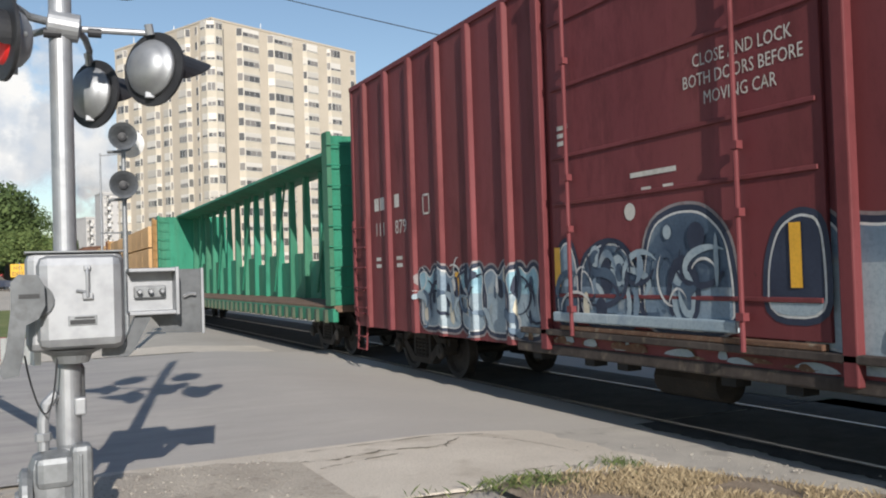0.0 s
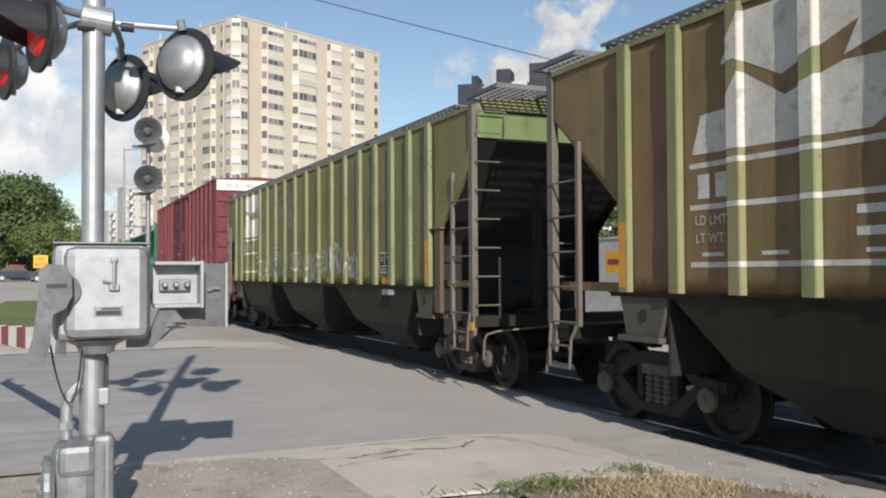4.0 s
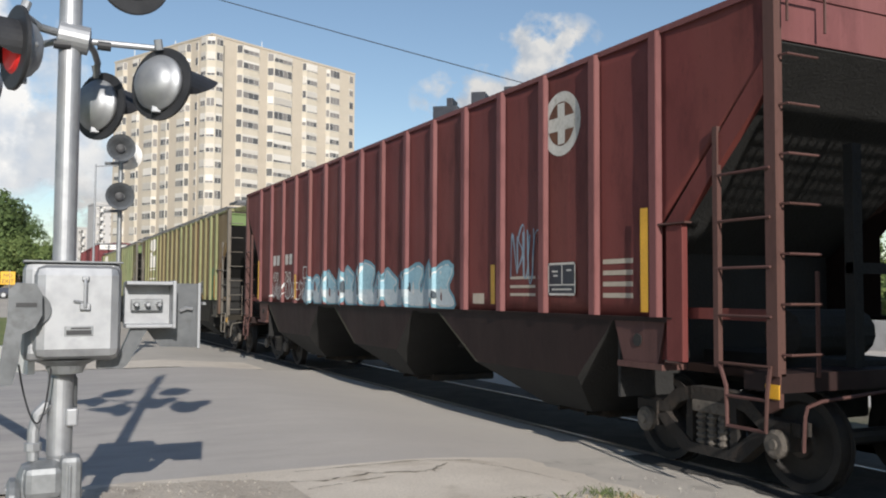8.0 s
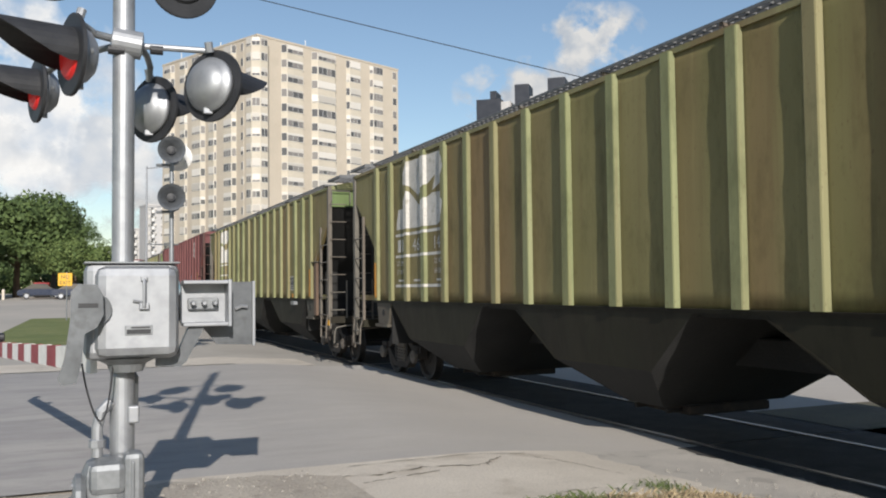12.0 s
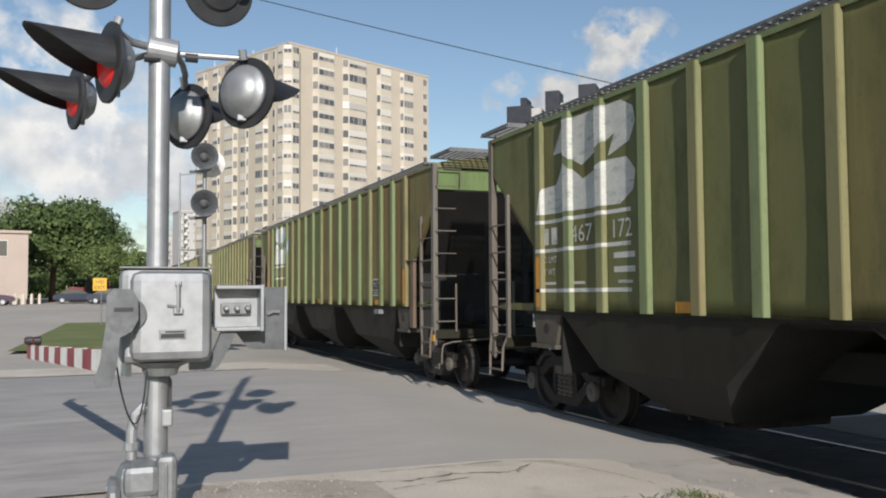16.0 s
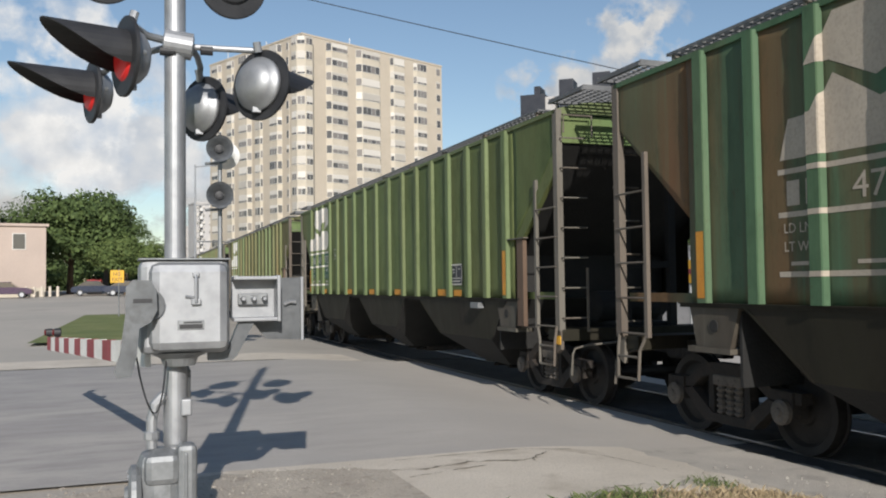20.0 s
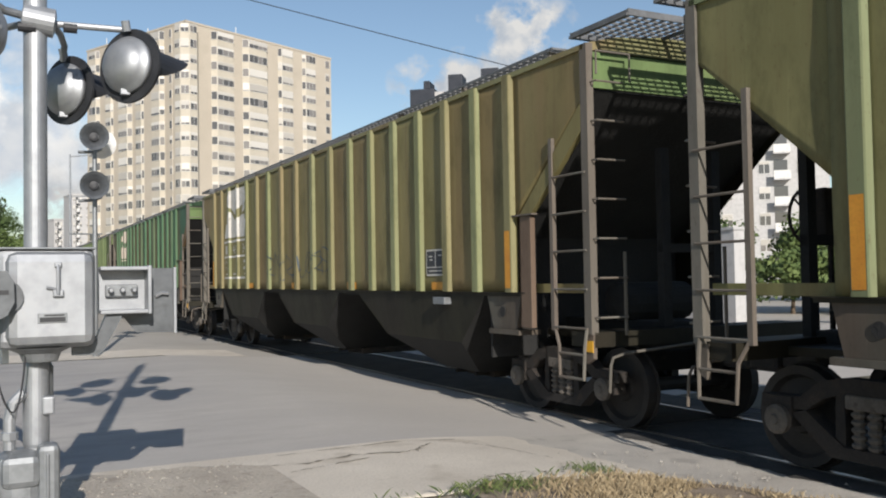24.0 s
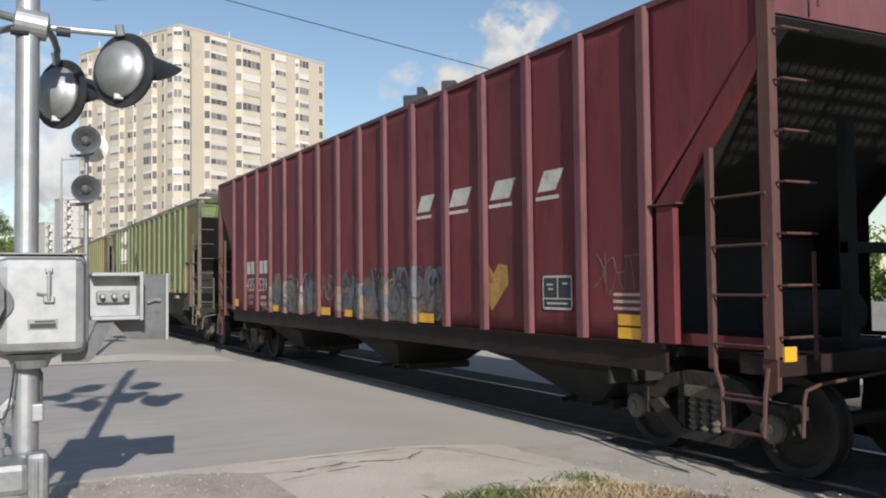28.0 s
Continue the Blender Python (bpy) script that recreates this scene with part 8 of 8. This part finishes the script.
def parked_car(x, y, turn, paint, label):
    c = thing("parked_car", label, "car", pose(x, y, terrain(x, y), 0, 0, turn), "parked cars")
    bm = B()
    prism(bm, [(-2.2, 0.35), (-2.2, 0.75), (-1.7, 0.92), (-0.9, 0.98), (1.5, 0.98), (2.15, 0.88), (2.25, 0.6), (2.2, 0.35)], "x", -0.88, 0.88)
    bmesh.ops.bevel(bm, geom=list(bm.edges), offset=0.05, segments=2, affect="EDGES")
    part("body", bm, paint, c)
    bm = B()
    prism(bm, [(-1.0, 0.96), (-0.35, 1.42), (0.85, 1.45), (1.7, 0.97)], "x", -0.74, 0.74)
    part("cabin", bm, PANE_DARK, c)
    part("roof", box(B(), -0.70, 0.70, -0.35, 0.85, 1.43, 1.48, 0.02), paint, c)
    for sx in (-1, 1):
        for sy in (-1.35, 1.4):
            w = part("wheel", cached("car_tyre", lambda: lathe(B(), [(-0.1, 0.2), (-0.1, 0.31), (0.1, 0.31), (0.1, 0.2)], (0, 0, 0), (1, 0, 0), 18)), BLACK, c)
            w.location = (sx * 0.82, sy, 0.31)
            part("rim", cached("car_rim", lambda: lathe(B(), [(-0.105, 0.19), (0.105, 0.19)], (0, 0, 0), (1, 0, 0), 14)), GALV, w)


CARBLUE = plain("car_dark_blue", (0.02, 0.03, 0.06), 0.3)
CARPURPLE = plain("car_plum", (0.06, 0.03, 0.07), 0.3)
CARRED = plain("car_red", (0.35, 0.03, 0.03), 0.35)
parked_car(-2.2, 96.0, 92, CARBLUE, "dark blue parked saloon car in the lot")
parked_car(-9.6, 90.0, 88, CARPURPLE, "plum-coloured parked car beside the stucco building")
parked_car(1.0, 93.0, 85, CARBLUE, "dark parked car by the trees")


def red_kiosk():
    k = thing("red_truck", "red delivery truck parked beneath the trees", "truck", pose(-2.4, 104.0, 1.15, 0, 0, 180) @ Matrix.Scale(0.72, 4))
    part("cargo_box", box(B(), -1.1, 1.1, -2.6, 1.4, 0.5, 2.2, 0.05), CARRED, k)
    part("cab", box(B(), -1.0, 1.0, 1.45, 2.8, 0.5, 2.1, 0.12), CARRED, k)
    part("windscreen", box(B(), -0.9, 0.9, 2.6, 2.82, 1.35, 1.9), PANE_DARK, k)
    for y in (-1.6, 1.9):
        w = part("wheel", rod(B(), (-1.05, y, 0.42), (1.05, y, 0.42), 0.42, 16), BLACK, k)


red_kiosk()


def bollards():
    for i in range(5):
        x = -8.3 + i * 0.7
        b = thing("bollard", "pale concrete bollard at the lot's edge", "bollard", pose(x, 93.5, terrain(x, 93.5)), "bollards")
        part("post", lathe(B(), [(0, 0.14), (0.95, 0.13), (1.0, 0.09)], (0, 0, 0), (0, 0, 1), 10), CONCRETE, b)


bollards()


def road_sign():
    s = thing("yellow_sign", "yellow road sign with black capitals on a post", "sign", pose(-0.07, 41.0, 0.62) @ Matrix.Scale(0.78, 4))
    part("post", rod(B(), (0.1, 0, -0.2), (0.1, 0, 2.45), 0.035, 8), GALV_DULL, s)
    b = part("board", box(B(), -0.35, 0.37, -0.03, -0.005, 1.68, 2.38, 0.01), plain("sign_yellow", (0.75, 0.42, 0.02), 0.5), s)
    for word, z in (("NO", 2.08), ("EXIT", 1.76)):
        t = part("lettering", text_mesh(word, 0.28, "CENTER"), BLACK, b)
        t.matrix_basis = Matrix.Translation((0.01, -0.034, z)) @ pose(0, 0, 0, 90, 0, 0)


road_sign()


def thin_pole(x, y, h, label):
    p = thing("light_pole", label, "lamp post", pose(x, y, 0))
    part("pole", rod(B(), (0, 0, 0), (0, 0, h), 0.09, 8, 0.05), GALV, p)
    part("arm", rod(B(), (0, 0, h - 0.15), (1.5, -0.4, h), 0.035, 6), GALV, p)
    part("arm", rod(B(), (0, 0, h - 2.7), (0.9, -0.2, h - 2.65), 0.03, 6), GALV, p)
    part("luminaire", box(B(), 1.2, 1.9, -0.55, -0.35, h - 0.05, h + 0.06, 0.02), GALV, p)


thin_pole(4.75, 60.0, 9.8, "thin pale metal light pole beside the line")


def utility_pole(x, y, h):
    p = thing("utility_pole", "tall brown wooden utility pole with a crossarm", "utility pole", pose(x, y, terrain(x, y) - 0.1))
    part("pole", rod(B(), (0, 0, 0), (0, 0, h + 0.1), 0.16, 12, 0.11), BARK, p)
    part("crossarm", box(B(), -0.9, 0.9, -0.05, 0.05, h - 0.2, h - 0.08, 0.01), BARK, p)


def wire():
    w = thing("overhead_wire", "thin dark overhead wire strung between utility poles", "wire")
    a, b = Vector((-20.0, 39.85, 19.04)), Vector((30.0, 19.9, 5.24))
    pts = []
    for i in range(41):
        k = i / 40
        p = a.lerp(b, k)
        p.z -= 1.5 * k * (1 - k)
        pts.append(p)
    part("cable", pipe(B(), pts, 0.016, 5), BLACK, w)
    utility_pole(-20.0, 39.85, 19.04)
    utility_pole(30.0, 19.9, 5.24)


wire()

# ---- clouds far behind everything ----


def cloud(az, el, w, h, seed, bright=0.85, dist=2600):
    """A far bank of cloud: a flat patch with ragged see-through edges."""
    m = bpy.data.materials.new("cloud_bank")
    m.use_nodes = True
    nt = m.node_tree
    nt.nodes.remove(nt.nodes["Principled BSDF"])
    tc = nt.nodes.new("ShaderNodeTexCoord")
    mp = nt.nodes.new("ShaderNodeMapping")
    mp.inputs["Location"].default_value = (seed * 3.1, seed * 1.7, 0)
    mp.inputs["Scale"].default_value = (w / max(w, h), h / max(w, h), 1)
    nt.links.new(tc.outputs["Object"], mp.inputs["Vector"])
    n1 = put(nt, "ShaderNodeTexNoise", Scale=2.2, Detail=9.0, Roughness=0.55)
    nt.links.new(mp.outputs[0], n1.inputs["Vector"])
    g = nt.nodes.new("ShaderNodeTexGradient")
    g.gradient_type = "QUADRATIC_SPHERE"
    nt.links.new(tc.outputs["Object"], g.inputs["Vector"])
    gr = nt.nodes.new("ShaderNodeMath")
    gr.operation = "POWER"
    gr.inputs[1].default_value = 0.35
    nt.links.new(g.outputs["Fac"], gr.inputs[0])
    ad = nt.nodes.new("ShaderNodeMath")
    ad.operation = "MULTIPLY"
    nt.links.new(gr.outputs[0], ad.inputs[0])
    nt.links.new(ramp(nt, n1.outputs["Fac"], 0.30, 0.62), ad.inputs[1])
    alpha = ramp(nt, ad.outputs[0], 0.24, 0.54)
    n2 = put(nt, "ShaderNodeTexNoise", Scale=3.4, Detail=6.0, Roughness=0.5)
    nt.links.new(mp.outputs[0], n2.inputs["Vector"])
    col = mixer(nt, (0.62, 0.68, 0.76), (0.95, 0.94, 0.92), ramp(nt, n2.outputs["Fac"], 0.35, 0.6))
    em = nt.nodes.new("ShaderNodeEmission")
    em.inputs["Strength"].default_value = bright * 1.03
    nt.links.new(col, em.inputs["Color"])
    tr = nt.nodes.new("ShaderNodeBsdfTransparent")
    mx = nt.nodes.new("ShaderNodeMixShader")
    for i, sk in ((0, alpha), (1, tr.outputs[0]), (2, em.outputs[0])):
        nt.links.new(sk, mx.inputs[i])
    nt.links.new(mx.outputs[0], nt.nodes["Material Output"].inputs["Surface"])
    bm = B()
    quad(bm, (-1, -1, 0), (1, -1, 0), (1, 1, 0), (-1, 1, 0))
    ob = part("cloud", bm, m)
    a, e = radians(az), radians(el)
    c = Vector((math.sin(a) * math.cos(e), math.cos(a) * math.cos(e), math.sin(e))) * dist
    ob.matrix_basis = look(c, c + c) @ Matrix.Diagonal((dist * math.tan(radians(w / 2)), dist * math.tan(radians(h / 2)), 1, 1))
    return tagged(ob, "soft white cumulus cloud bank", "cloud", "", "structure")


cloud(-3.0, 14.0, 17, 9, 1, 0.90)
cloud(-1.0, 8.5, 27, 9, 2, 0.84, 2650)
cloud(-0.5, 9.5, 15, 12, 11, 0.93, 2620)
cloud(-6.0, 4.5, 22, 5, 3, 0.6, 2700)
cloud(5.5, 6.0, 9, 8, 4, 0.62, 2750)
cloud(33.0, 15.5, 9, 6.5, 5, 0.72)
cloud(28.5, 12.5, 11, 6, 6, 0.70, 2650)
cloud(44.0, 21.0, 12, 5, 7, 0.6, 2700)
cloud(22.0, 3.0, 60, 9, 8, 0.6, 2800)



def motions():
    times = [i * 1.0 for i in range(29)]
    for car, y in CARS:
        walk(car, [(t, pose(TRACK_X, y + run(t), RAIL_Z)) for t in times])
    ticks = [i / 15 for i in range(421)]
    for w, y in WHEELSETS:
        walk(w, [(t, pose(0, y, 0.457, -math.degrees(run(t) / 0.457) % 360.0, 0, 0)) for t in ticks])


motions()
